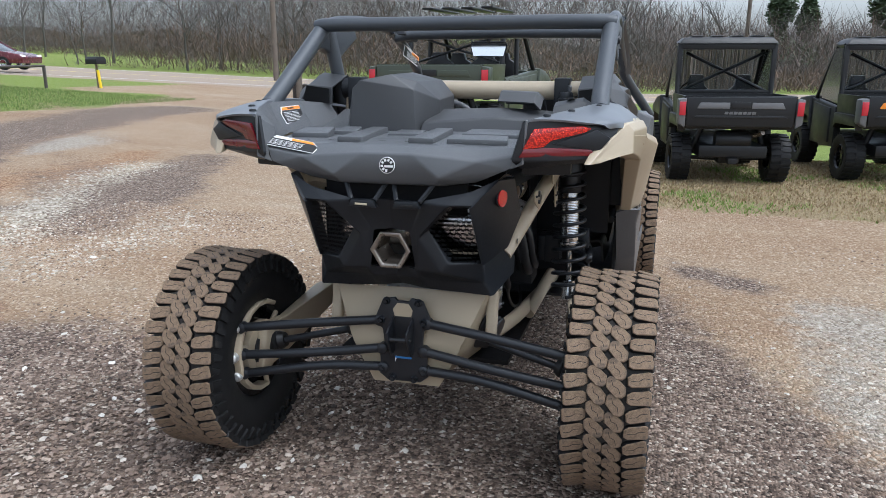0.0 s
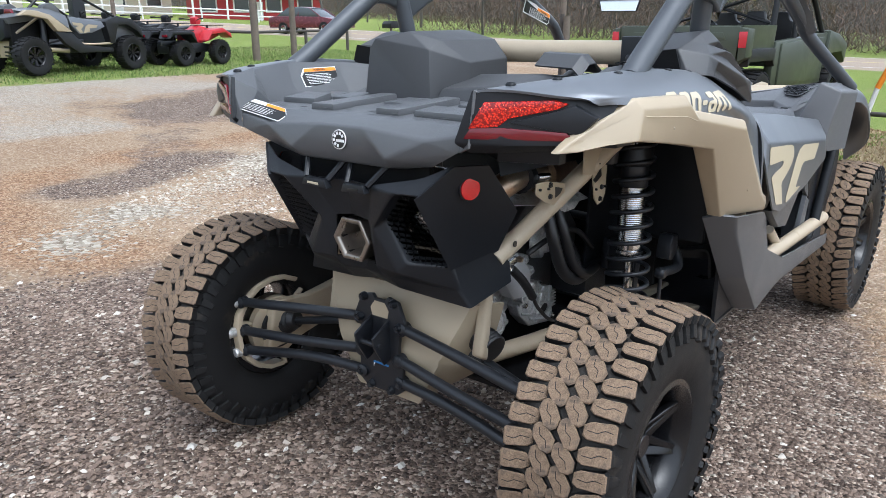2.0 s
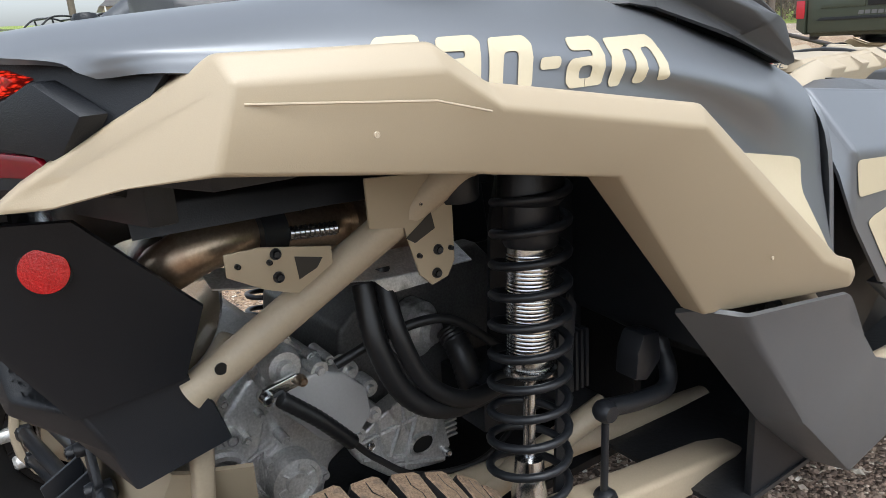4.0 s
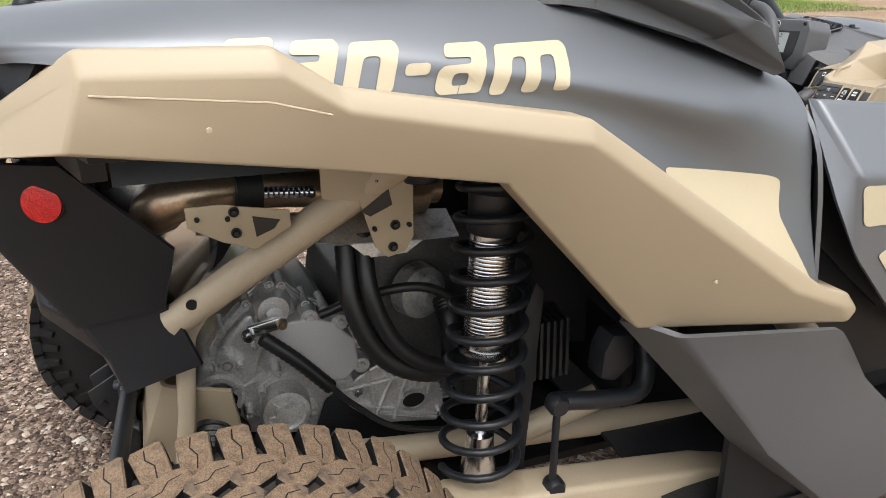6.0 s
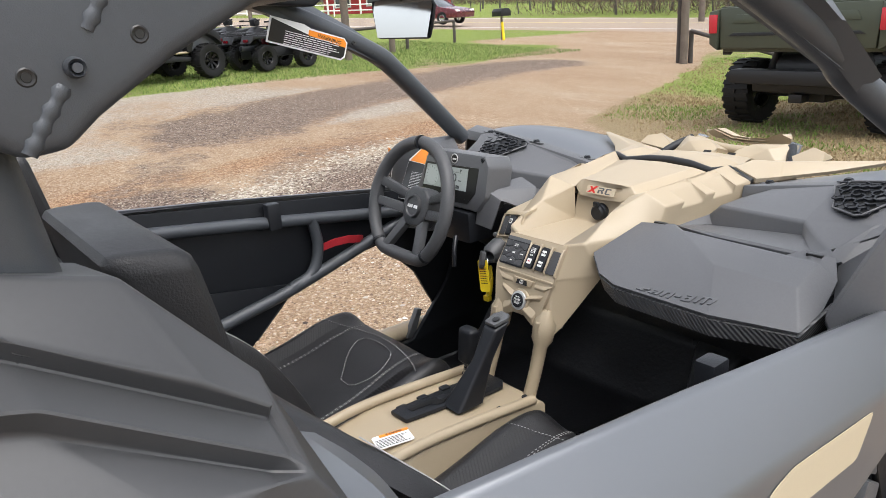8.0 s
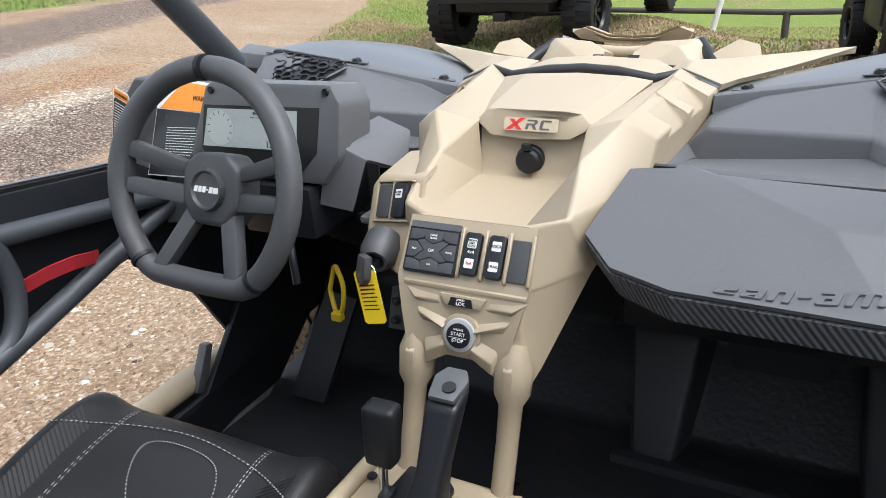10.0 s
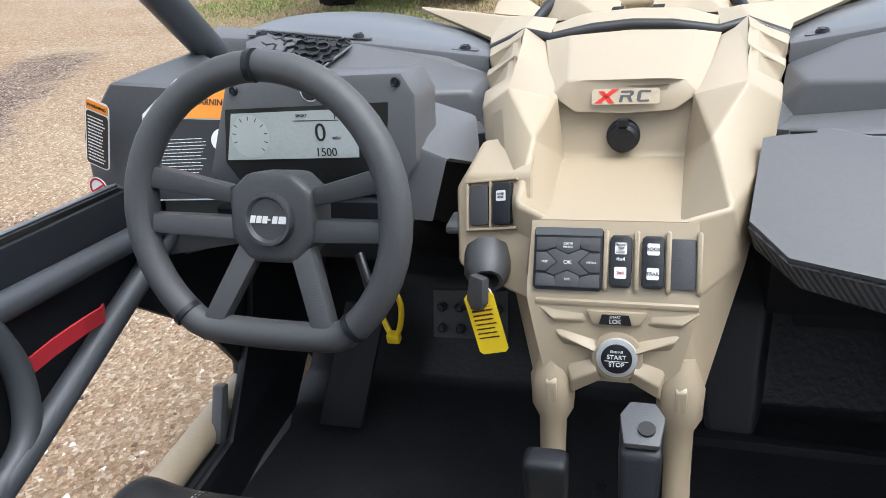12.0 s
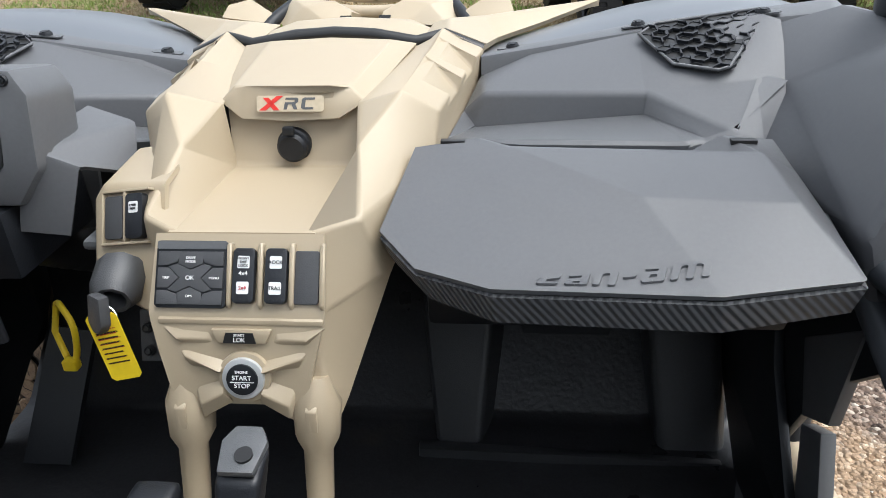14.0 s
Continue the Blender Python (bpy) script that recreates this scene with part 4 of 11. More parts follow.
for f in (False, True):
    s = -1 if f else 1
    fr = tube("frame_tube", [(0.325, 0.505, 0.815), (0.43, 0.83, 1.045), (0.47, 0.95, 1.13)], 0.027, M["tan_dirty"], car, "tan welded frame tube", flip=f)
    lathe("tube_hole", [(0.0001, 0.0), (0.009, 0.0), (0.009, 0.002), (0.0001, 0.002)], M["black_print"], fr, seg=16, m=Matrix.Translation((s * 0.364, 0.54, 0.858)))
    prism("frame_leg", [(0.465, 0.52), (0.50, 0.50), (0.52, 0.66), (0.535, 0.77), (0.60, 0.86), (0.57, 0.88), (0.50, 0.80), (0.495, 0.72), (0.485, 0.62)], 0.27, 0.31, M["tan_dirty"], car, "tan frame leg", bevel=0.012, seg=3, flip=f)
    tube("lower_frame_tube", [(0.24, 0.55, 0.47), (0.30, 0.87, 0.455), (0.33, 1.25, 0.44), (0.36, 1.62, 0.42)], 0.027, M["tan_dirty"], car, curved=3, flip=f)
    tube("diagonal_tube", [(0.33, 1.0, 0.43), (0.37, 1.2, 0.51), (0.385, 1.27, 0.54)], 0.026, M["tan_dirty"], car, flip=f)
    g1 = prism("gusset", [(0.745, 1.10), (0.885, 1.09), (0.882, 0.955), (0.868, 0.932), (0.84, 0.925), (0.82, 0.945), (0.80, 1.02), (0.745, 1.03)], 0.446, 0.451, M["tan"], car, "tan gusset plate with bolts", bevel=0.0015, flip=f)
    plate("gusset_window", [(0.80, 1.005), (0.845, 1.035), (0.85, 1.01), (0.815, 0.995)], facing((s * 0.4518, 0, 0), (0, 1, 0), (0, 0, 1)) if not f else facing((-0.4518, 0, 0), (0, 1, 0), (0, 0, 1)), M["black_print"], g1, thick=0.0006)
    for yy, zz in ((0.848, 0.942), (0.853, 0.977), (0.828, 1.05), (0.86, 1.065), (0.82, 0.975), (0.875, 0.975)):
        bolt("gusset_bolt", (s * 0.4515, yy, zz), (s, 0, 0), 0.008 if zz < 0.98 and 0.83 < yy < 0.86 else 0.004, M["rod"], g1, 0.006)
    g2 = prism("heat_shield_bracket", [(0.553, 1.03), (0.60, 1.03), (0.70, 1.01), (0.70, 0.985), (0.645, 0.955), (0.60, 0.972), (0.553, 1.0)], 0.415, 0.42, M["tan"], car, "tan bracket with a cut-out", bevel=0.0015, flip=f)
    plate("bracket_window", [(0.645, 1.008), (0.685, 0.998), (0.675, 0.985), (0.648, 0.975)], facing((s * 0.4208, 0, 0), (0, 1, 0), (0, 0, 1)), M["black_print"], g2, thick=0.0006)
    for yy, zz in ((0.62, 1.017), (0.62, 0.985), (0.568, 1.012), (0.61, 1.008)):
        bolt("bracket_bolt", (s * 0.4205, yy, zz), (s, 0, 0), 0.008 if yy == 0.62 else 0.004, M["rod"], g2, 0.006)

# engine, gearbox and exhaust
eng = new("engine")
eng.location = (0, 0.9, 0.36)
hang(eng, car, "cast aluminium engine and gearbox with hoses")


def rough_block(name, outline, lo, hi, material, parent, label="", bevel=0.012):
    return prism(name, outline, lo, hi, material, parent, label, bevel=bevel, seg=3)


case = rough_block("gearbox_case", [(0.49, 0.503), (0.509, 0.594), (0.531, 0.661), (0.563, 0.711), (0.609, 0.754), (0.63, 0.785), (0.67, 0.81), (0.696, 0.798), (0.724, 0.757), (0.769, 0.735), (0.788, 0.703), (0.822, 0.638), (0.821, 0.574), (0.797, 0.538), (0.759, 0.517), (0.731, 0.443)], -0.12, 0.17, M["alu"], eng, "cast gearbox case", 0.010)
rough_block("gearbox_flange", [(0.545, 0.628), (0.573, 0.697), (0.62, 0.746), (0.668, 0.752), (0.724, 0.713), (0.646, 0.667), (0.627, 0.61), (0.584, 0.581)], 0.15, 0.19, M["alu"], eng, bevel=0.014)
rough_block("clutch_cover", [(0.65, 0.723), (0.68, 0.74), (0.734, 0.742), (0.777, 0.725), (0.818, 0.681), (0.821, 0.626), (0.793, 0.597), (0.726, 0.607), (0.66, 0.69)], 0.19, 0.24, mat("plain_cast_cover", (0.46, 0.455, 0.45), 0.5, metal=0.25, var=0.05), eng, "plain silver cover", 0.006)
for y, z in ((0.676, 0.738), (0.734, 0.742), (0.79, 0.722), (0.824, 0.676), (0.826, 0.622), (0.79, 0.592), (0.65, 0.71)):
    lathe("cover_lug", [(0.0001, 0.02), (0.007, 0.02), (0.009, 0.012), (0.016, 0.012), (0.018, 0.0), (0.018, -0.03)], M["alu"], eng, seg=16, m=Matrix.Translation((0.225, y, z)))
lathe("shift_shaft", [(0.0001, 0.035), (0.014, 0.035), (0.016, 0.02), (0.028, 0.02), (0.034, 0.0), (0.034, -0.03)], M["alu"], eng, "round shaft seat", seg=24, m=Matrix.Translation((0.225, 0.671, 0.77)))
for y, z, r in ((0.573, 0.725, 0.0095), (0.549, 0.687, 0.0068), (0.577, 0.657, 0.0163), (0.601, 0.646, 0.0095), (0.534, 0.615, 0.0095), (0.59, 0.601, 0.0095), (0.624, 0.777, 0.0095), (0.67, 0.808, 0.0095), (0.691, 0.803, 0.0095), (0.732, 0.759, 0.0088), (0.765, 0.742, 0.0095), (0.693, 0.747, 0.0061), (0.631, 0.683, 0.0068), (0.667, 0.62, 0.0095), (0.729, 0.522, 0.0095), (0.633, 0.583, 0.0082), (0.605, 0.542, 0.0082), (0.634, 0.507, 0.0082)):
    lathe("case_boss", [(0.0001, 0.014), (r * 0.45, 0.014), (r * 0.5, 0.004), (r * 0.6, 0.004), (r * 0.62, 0.012), (r * 0.9, 0.012), (r, 0.006), (r * 1.05, -0.06)], M["alu"], eng, seg=14, m=Matrix.Translation((0.20, y, z)))
for y0, z0, y1, z1 in ((0.573, 0.625, 0.62, 0.645), (0.591, 0.59, 0.643, 0.61), (0.62, 0.645, 0.634, 0.676), (0.571, 0.685, 0.604, 0.693), (0.604, 0.693, 0.624, 0.644), (0.554, 0.651, 0.562, 0.612), (0.591, 0.59, 0.605, 0.539), (0.637, 0.709, 0.604, 0.693), (0.546, 0.685, 0.573, 0.723), (0.573, 0.723, 0.625, 0.775), (0.625, 0.775, 0.67, 0.806), (0.691, 0.801, 0.732, 0.756), (0.732, 0.756, 0.765, 0.74), (0.545, 0.631, 0.516, 0.56), (0.632, 0.604, 0.626, 0.518), (0.574, 0.636, 0.534, 0.612), (0.659, 0.606, 0.623, 0.583), (0.605, 0.539, 0.635, 0.504)):
    tube("case_rib", [(0.172, y0, z0), (0.172, y1, z1)], 0.0065, M["alu"], eng, seg=6)
    tube("case_rib", [(0.186, y0, z0), (0.186, y1, z1)], 0.0035, M["alu"], eng, seg=6)
lathe("round_cover", [(0.0001, 0.02), (0.020, 0.02), (0.022, 0.012), (0.036, 0.010), (0.038, 0.018), (0.046, 0.016), (0.050, 0.0), (0.050, -0.05)], M["alu"], eng, "round cast cover", seg=28, m=Matrix.Translation((0.20, 0.675, 0.534)))
for k in range(6):
    a = radians(60 * k + 15)
    tube("cover_rib", [(0.212, 0.675 + 0.020 * math.cos(a), 0.534 + 0.020 * math.sin(a)), (0.212, 0.675 + 0.036 * math.cos(a), 0.534 + 0.036 * math.sin(a))], 0.0025, M["alu"], eng, seg=6)
lathe("output_flange", [(0.036, 0.016), (0.044, 0.016), (0.05, 0.01), (0.052, -0.04)], M["alu"], eng, "output shaft flange", seg=28, m=Matrix.Translation((0.19, 0.552, 0.588)))
tube("shaft_boot", [(0.17, 0.547, 0.557), (0.25, 0.547 - 0.01, 0.557 - 0.012), (0.31, 0.547 - 0.02, 0.557 - 0.03)], 0.042, M["hose"], eng, "ribbed rubber shaft boot", curved=10, seg=20, ribs=lambda i: 1.0 + 0.1 * (i % 2))
rough_block("shift_housing", [(0.63, 0.739), (0.628, 0.775), (0.653, 0.802), (0.684, 0.801), (0.712, 0.764), (0.718, 0.723), (0.668, 0.71)], 0.12, 0.205, M["alu"], eng, bevel=0.016)
lathe("shaft_seat", [(0.0001, 0.012), (0.008, 0.012), (0.009, 0.0), (0.016, -0.002), (0.018, 0.012), (0.024, 0.010), (0.027, -0.01)], M["alu"], eng, seg=20, m=Matrix.Translation((0.208, 0.659, 0.744)))
rough_block("engine_mount", [(0.782, 0.559), (0.841, 0.596), (0.9, 0.618), (0.936, 0.586), (0.982, 0.576), (0.991, 0.538), (1.002, 0.476), (0.984, 0.443), (0.855, 0.466), (0.8, 0.518)], 0.17, 0.215, M["alu"], eng, "ribbed cast engine mount", 0.006)
for y0, z0, y1, z1 in ((0.84, 0.597, 0.85, 0.499), (0.87, 0.61, 0.889, 0.568), (0.788, 0.562, 0.933, 0.571), (0.889, 0.568, 0.855, 0.493), (0.933, 0.587, 0.911, 0.535), (0.898, 0.618, 0.904, 0.548), (0.803, 0.526, 0.892, 0.497), (0.98, 0.577, 0.965, 0.514), (0.911, 0.535, 0.891, 0.472), (0.855, 0.493, 0.982, 0.454)):
    tube("mount_rib", [(0.217, y0, z0), (0.217, y1, z1)], 0.005, M["alu"], eng, seg=6)
for y, z, r in ((0.818, 0.553, 0.0109), (0.826, 0.613, 0.0136), (0.901, 0.613, 0.0068), (0.989, 0.468, 0.0095)):
    bolt("mount_bolt", (0.216, y, z), (1, 0, 0), r, M["steel"], eng, 0.012)
lathe("mount_hole", [(0.022, 0.008), (0.027, 0.008), (0.029, 0.0), (0.029, -0.01)], M["alu"], eng, seg=24, m=Matrix.Translation((0.216, 0.933, 0.51)) @ pose(0, 0, 0, 0, 0, 0) @ Matrix.Diagonal((1, 1.1, 0.8, 1)))
lathe("mount_bore", [(0.0001, 0.004), (0.0222, 0.004)], M["black_print"], eng, seg=24, m=Matrix.Translation((0.2155, 0.933, 0.51)) @ Matrix.Diagonal((1, 1.1, 0.8, 1)))
for k in range(6):
    box("cooling_fin", (0.18, 1.003 - 0.012, 0.527 + 0.022 - 0.011 * k), (0.215, 1.003 + 0.018, 0.527 + 0.027 - 0.011 * k), M["alu"], eng, bevel=0.001)
# crankcase coloured dark for the shaded voids between the castings
rough_block("crankcase", [(0.78, 0.52), (1.25, 0.50), (1.28, 0.72), (1.15, 0.86), (0.95, 0.86), (0.82, 0.76)], -0.2, 0.14, M["alu_shaded"], eng, "engine block")
rough_block("engine_top", [(0.90, 0.84), (1.22, 0.84), (1.20, 1.02), (0.92, 1.02)], -0.2, 0.1, M["black_plastic"], eng)
lathe("water_pump", [(0.0001, 0.05), (0.022, 0.05), (0.024, 0.035), (0.034, 0.035), (0.04, 0.02), (0.055, 0.014), (0.06, -0.02)], M["alu"], eng, seg=28, m=Matrix.Translation((0.17, 0.97, 0.73)) @ pose(0, 0, 0, 0, 0, 20))
tube("ribbed_hose", [(0.24, 1.0, 0.74), (0.28, 1.0, 0.70), (0.30, 1.01, 0.62)], 0.024, M["hose"], eng, "ribbed black hose", curved=14, seg=16, ribs=lambda i: 1.0 + 0.09 * (i % 2))
tube("loom", [(0.30, 0.80, 0.90), (0.33, 0.80, 0.80), (0.34, 0.84, 0.70), (0.34, 0.92, 0.645), (0.32, 1.04, 0.63)], 0.019, M["hose"], eng, "ribbed black cable loom", curved=14, seg=14, ribs=lambda i: 1.0 + 0.06 * (i % 2))
tube("hose_a", [(0.31, 0.83, 0.92), (0.35, 0.83, 0.82), (0.36, 0.87, 0.72), (0.36, 0.95, 0.66), (0.34, 1.06, 0.65)], 0.016, M["hose"], eng, curved=8)
tube("hose_b", [(0.27, 0.75, 0.76), (0.30, 0.85, 0.80), (0.32, 0.95, 0.80), (0.33, 1.05, 0.72)], 0.009, M["hose"], eng, curved=8)
tube("cable_boot", [(0.285, 0.643, 0.741), (0.29, 0.70, 0.685), (0.29, 0.756, 0.618)], 0.013, M["hose"], eng, "ribbed gear cable boot", curved=14, seg=12, ribs=lambda i: 1.0 + 0.12 * (i % 2))
tube("gear_cable", [(0.29, 0.756, 0.618), (0.285, 0.80, 0.565), (0.29, 0.88, 0.50), (0.29, 1.02, 0.47), (0.26, 1.15, 0.50)], 0.006, M["hose"], eng, curved=8)
lv_ = prism("gear_lever", [(0.612, 0.738), (0.62, 0.762), (0.675, 0.772), (0.69, 0.765), (0.685, 0.752), (0.63, 0.742)], 0.27, 0.282, M["steel"], eng, "bright steel gear lever", bevel=0.003)
bolt("lever_pin", (0.284, 0.62, 0.75), (1, 0, 0), 0.012, M["steel"], lv_, 0.014)
bolt("lever_pin", (0.284, 0.68, 0.762), (1, 0, 0), 0.010, M["exhaust"], lv_, 0.014)
box("plastic_guard", (0.20, 1.0, 0.56), (0.34, 1.14, 0.66), M["black_plastic"], eng)
ex = lathe("muffler", [(0.0001, -0.26), (0.10, -0.25), (0.125, -0.22), (0.125, 0.22), (0.11, 0.25), (0.0001, 0.26)], M["steel"], eng, "dull steel muffler", seg=36, m=Matrix.Translation((0.02, 0.48, 0.93)) @ Matrix.Diagonal((1, 0.9, 1, 1)))
tube("exhaust_elbow", [(0.24, 0.52, 0.98), (0.31, 0.505, 1.0), (0.33, 0.56, 1.025), (0.30, 0.66, 1.02), (0.28, 0.80, 1.0), (0.26, 0.98, 0.98)], 0.036, M["exhaust"], eng, "heat-tinted exhaust pipe", curved=8)
tube("catalyst", [(0.285, 0.78, 1.0), (0.265, 0.95, 0.985)], 0.055, M["exhaust"], eng, "bronze catalyst")
tube("exhaust_clamp", [(0.315, 0.62, 1.023), (0.305, 0.66, 1.02)], 0.046, M["black_plastic"], eng)
tube("exhaust_spring", [(0.345, 0.67, 1.02), (0.335, 0.75, 1.01)], 0.009, M["steel"], eng, curved=20, seg=8, ribs=lambda i: 1.0 + 0.25 * (i % 2))
shell("heat_shield", [(0.36, 0.46, 1.10), (0.38, 0.72, 1.09), (0.38, 1.0, 1.07), (0.30, 0.46, 1.12), (0.30, 1.0, 1.1), (0.37, 0.46, 1.06), (0.39, 0.72, 1.06), (0.39, 1.0, 1.045)], [(0, 1, 4, 3), (1, 2, 4), (0, 5, 6, 1), (1, 6, 7, 2)], M["rod"], eng, thick=0.003, bevel=0.004)
shell("lower_shield", [(0.31, 0.56, 0.955), (0.33, 0.71, 0.93), (0.34, 0.80, 0.915), (0.34, 0.83, 0.885), (0.34, 0.90, 0.885), (0.34, 0.93, 0.905), (0.33, 1.0, 0.90), (0.26, 0.56, 0.97), (0.26, 0.80, 0.95), (0.26, 1.0, 0.93)], [(0, 1, 8, 7), (1, 2, 8), (2, 3, 4, 5), (2, 5, 8), (5, 6, 9, 8)], M["alu"], eng, "grey pressed heat shield", thick=0.003, bevel=0.003)
for k, (zz, yy) in enumerate(((0.955, 0.50), (0.875, 0.49))):
    lbm = facing((0.20 + 0.02 * k, yy, zz), (0.5, 0.85, 0.0), (0, 0, 1))
    plate("muffler_label", rect(0.07, 0.026), lbm, M["white"], eng)
    bars("label_bars", 0.05, 0.012, 1, lbm @ pose(0, 0, 0), M["black_print"], eng, 11 + k, 0.9)
# dark lining behind the engine bay: near-black sheets stand in for its shade
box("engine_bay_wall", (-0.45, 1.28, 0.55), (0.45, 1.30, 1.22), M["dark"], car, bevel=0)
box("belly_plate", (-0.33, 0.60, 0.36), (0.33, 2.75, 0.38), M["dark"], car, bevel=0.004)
for f in (False, True):
    prism("wheel_arch_liner", [(1.04, 0.66), (1.30, 0.62), (1.30, 1.18), (1.12, 1.18), (1.06, 0.95)], 0.30, 0.31, M["black_plastic"], car, bevel=0.002, flip=f)
    prism("arch_back_wall", [(1.26, 0.74), (1.28, 0.74), (1.28, 1.2), (1.26, 1.2)], 0.30, 0.62, M["black_plastic"], car, bevel=0.002, flip=f)

# tan flares over the back wheels
for f in (False, True):
    edge = [(0.315, 1.162), (0.345, 1.185), (0.49, 1.275), (0.665, 1.272), (0.725, 1.232), (0.985, 1.186), (1.40, 0.905), (1.455, 0.885), (1.485, 0.852), (1.47, 0.832), (1.118, 0.875), (0.91, 1.110), (0.70, 1.148), (0.47, 1.182), (0.41, 1.178), (0.36, 1.163)]
    inner = [0.60, 0.61, 0.66, 0.66, 0.66, 0.66, 0.66, 0.68, 0.69, 0.69, 0.675, 0.69, 0.66, 0.63, 0.62, 0.61]
    outer = [0.622, 0.636, 0.712, 0.756, 0.756, 0.796, 0.750, 0.745, 0.740, 0.74, 0.715, 0.748, 0.745, 0.738, 0.70, 0.65]
    ridge = [(0.650, 0.375, 1.186), (0.733, 0.495, 1.252), (0.768, 0.672, 1.248), (0.770, 0.735, 1.207), (0.806, 0.985, 1.160), (0.762, 1.34, 0.912), (0.751, 1.44, 0.868)]
    verts = [(x, y, z) for (y, z), x in zip(edge, outer)] + [(x, y, z) for (y, z), x in zip(edge, inner)] + ridge
    strips = [(0, 1, 32), (1, 2, 33, 32), (2, 3, 34, 33), (3, 4, 35, 34), (4, 5, 36, 35), (5, 6, 37, 36), (6, 7, 38, 37), (7, 8, 38), (8, 9, 38),
              (0, 32, 15), (32, 14, 15), (32, 33, 13, 14), (33, 34, 12, 13), (34, 35, 12), (35, 36, 11, 12), (36, 37, 10, 11), (37, 38, 9, 10)]
    back = [(16, 17, 31), (17, 18, 30, 31), (18, 29, 30), (18, 19, 28, 29), (19, 20, 28), (20, 21, 27, 28), (21, 22, 26, 27), (22, 23, 25, 26), (23, 24, 25)]
    bm = build([(-x, y, z) if f else (x, y, z) for x, y, z in verts], strips + [q[::-1] for q in back] + [(k, 16 + k, 16 + (k + 1) % 16, (k + 1) % 16) for k in range(16)])
    bmesh.ops.recalc_face_normals(bm, faces=bm.faces)
    fl = part("fender_flare", soften(bm, 0.006, 3, 14), TAN, car, "tan painted wheel arch flare")
    s = -1 if f else 1
    for yy, zz in ((0.60, 1.20), (0.80, 1.185), (0.98, 1.14), (1.08, 1.06), (1.2, 0.95)):
        bolt("flare_dimple", (s * (0.762 + 0.04 * max(0.0, yy - 0.7) if yy < 1 else 0.78 - 0.12 * (yy - 1.05)), yy, zz), (s, 0, 0), 0.003, M["tan_dirty"], fl, 0.001)
    tube("flare_seam", [(0.735, 0.50, 1.235), (0.767, 0.66, 1.222), (0.772, 0.715, 1.207)], 0.0012, M["tan_dirty"], fl, flip=f, seg=6)

# grey side panels
PANELS = []
SIDE_ROWS = [
    [(0.43, 0.268, 1.286), (0.45, 0.268, 1.296), (0.52, 0.30, 1.295), (0.60, 0.34, 1.285), (0.645, 0.385, 1.277), (0.658, 0.398, 1.268), (0.665, 0.41, 1.262)],
    [(0.52, 0.45, 1.300), (0.53, 0.45, 1.313), (0.60, 0.45, 1.311), (0.655, 0.46, 1.298), (0.69, 0.465, 1.283), (0.70, 0.475, 1.272), (0.705, 0.48, 1.26)],
    [(0.600, 0.70, 1.312), (0.608, 0.70, 1.325), (0.645, 0.70, 1.320), (0.69, 0.70, 1.302), (0.728, 0.70, 1.274), (0.742, 0.70, 1.248), (0.75, 0.71, 1.22)],
    [(0.605, 0.98, 1.292), (0.613, 0.98, 1.308), (0.648, 0.98, 1.306), (0.69, 0.98, 1.282), (0.756, 0.98, 1.226), (0.752, 0.98, 1.198), (0.755, 0.99, 1.16)],
    [(0.53, 1.18, 1.262), (0.545, 1.18, 1.272), (0.615, 1.18, 1.266), (0.68, 1.18, 1.235), (0.742, 1.18, 1.176), (0.726, 1.18, 1.115), (0.75, 1.18, 1.02)],
    [(0.535, 1.27, 1.232), (0.55, 1.27, 1.242), (0.615, 1.27, 1.236), (0.676, 1.275, 1.212), (0.718, 1.28, 1.155), (0.722, 1.28, 1.06), (0.75, 1.285, 0.96)],
    [(0.54, 1.34, 1.195), (0.56, 1.34, 1.205), (0.62, 1.35, 1.20), (0.675, 1.36, 1.182), (0.715, 1.365, 1.13), (0.732, 1.37, 1.02), (0.752, 1.39, 0.89)],
]
for f in (False, True):
    s = -1 if f else 1
    sp = loft("side_panel", SIDE_ROWS, SAT, car, "satin blue-grey rear side panel", n=8, across=6, thick=0.006, flip=f)
    PANELS.append(sp)
    loft("panel_end", [[(0.56, 1.34, 1.203), (0.62, 1.35, 1.198), (0.672, 1.36, 1.18), (0.735, 1.37, 1.10), (0.75, 1.39, 0.89)], [(0.56, 1.36, 1.192), (0.60, 1.375, 1.18), (0.64, 1.385, 1.16), (0.70, 1.40, 1.09), (0.71, 1.42, 0.87)]], SAT, sp, n=3, across=6, flip=f)
    for xx, yy, zz in ((0.485, 0.33, 1.303), (0.545, 0.43, 1.311), (0.612, 0.595, 1.318), (0.642, 0.81, 1.316), (0.642, 0.945, 1.306)):
        bolt("panel_clip", (s * xx, yy, zz), (0, 0, 1), 0.012, M["black_plastic"], sp, 0.007)
    prism("pillar_filler", [(1.28, 0.86), (1.40, 0.87), (1.37, 1.10), (1.30, 1.12)], 0.55, 0.69, M["black_plastic"], car, bevel=0.004, flip=f)

# decals laid on the panels' skin


def skin(ob):
    from mathutils.bvhtree import BVHTree
    me = ob.data
    return BVHTree.FromPolygons([v.co.copy() for v in me.vertices], [tuple(p.vertices) for p in me.polygons])


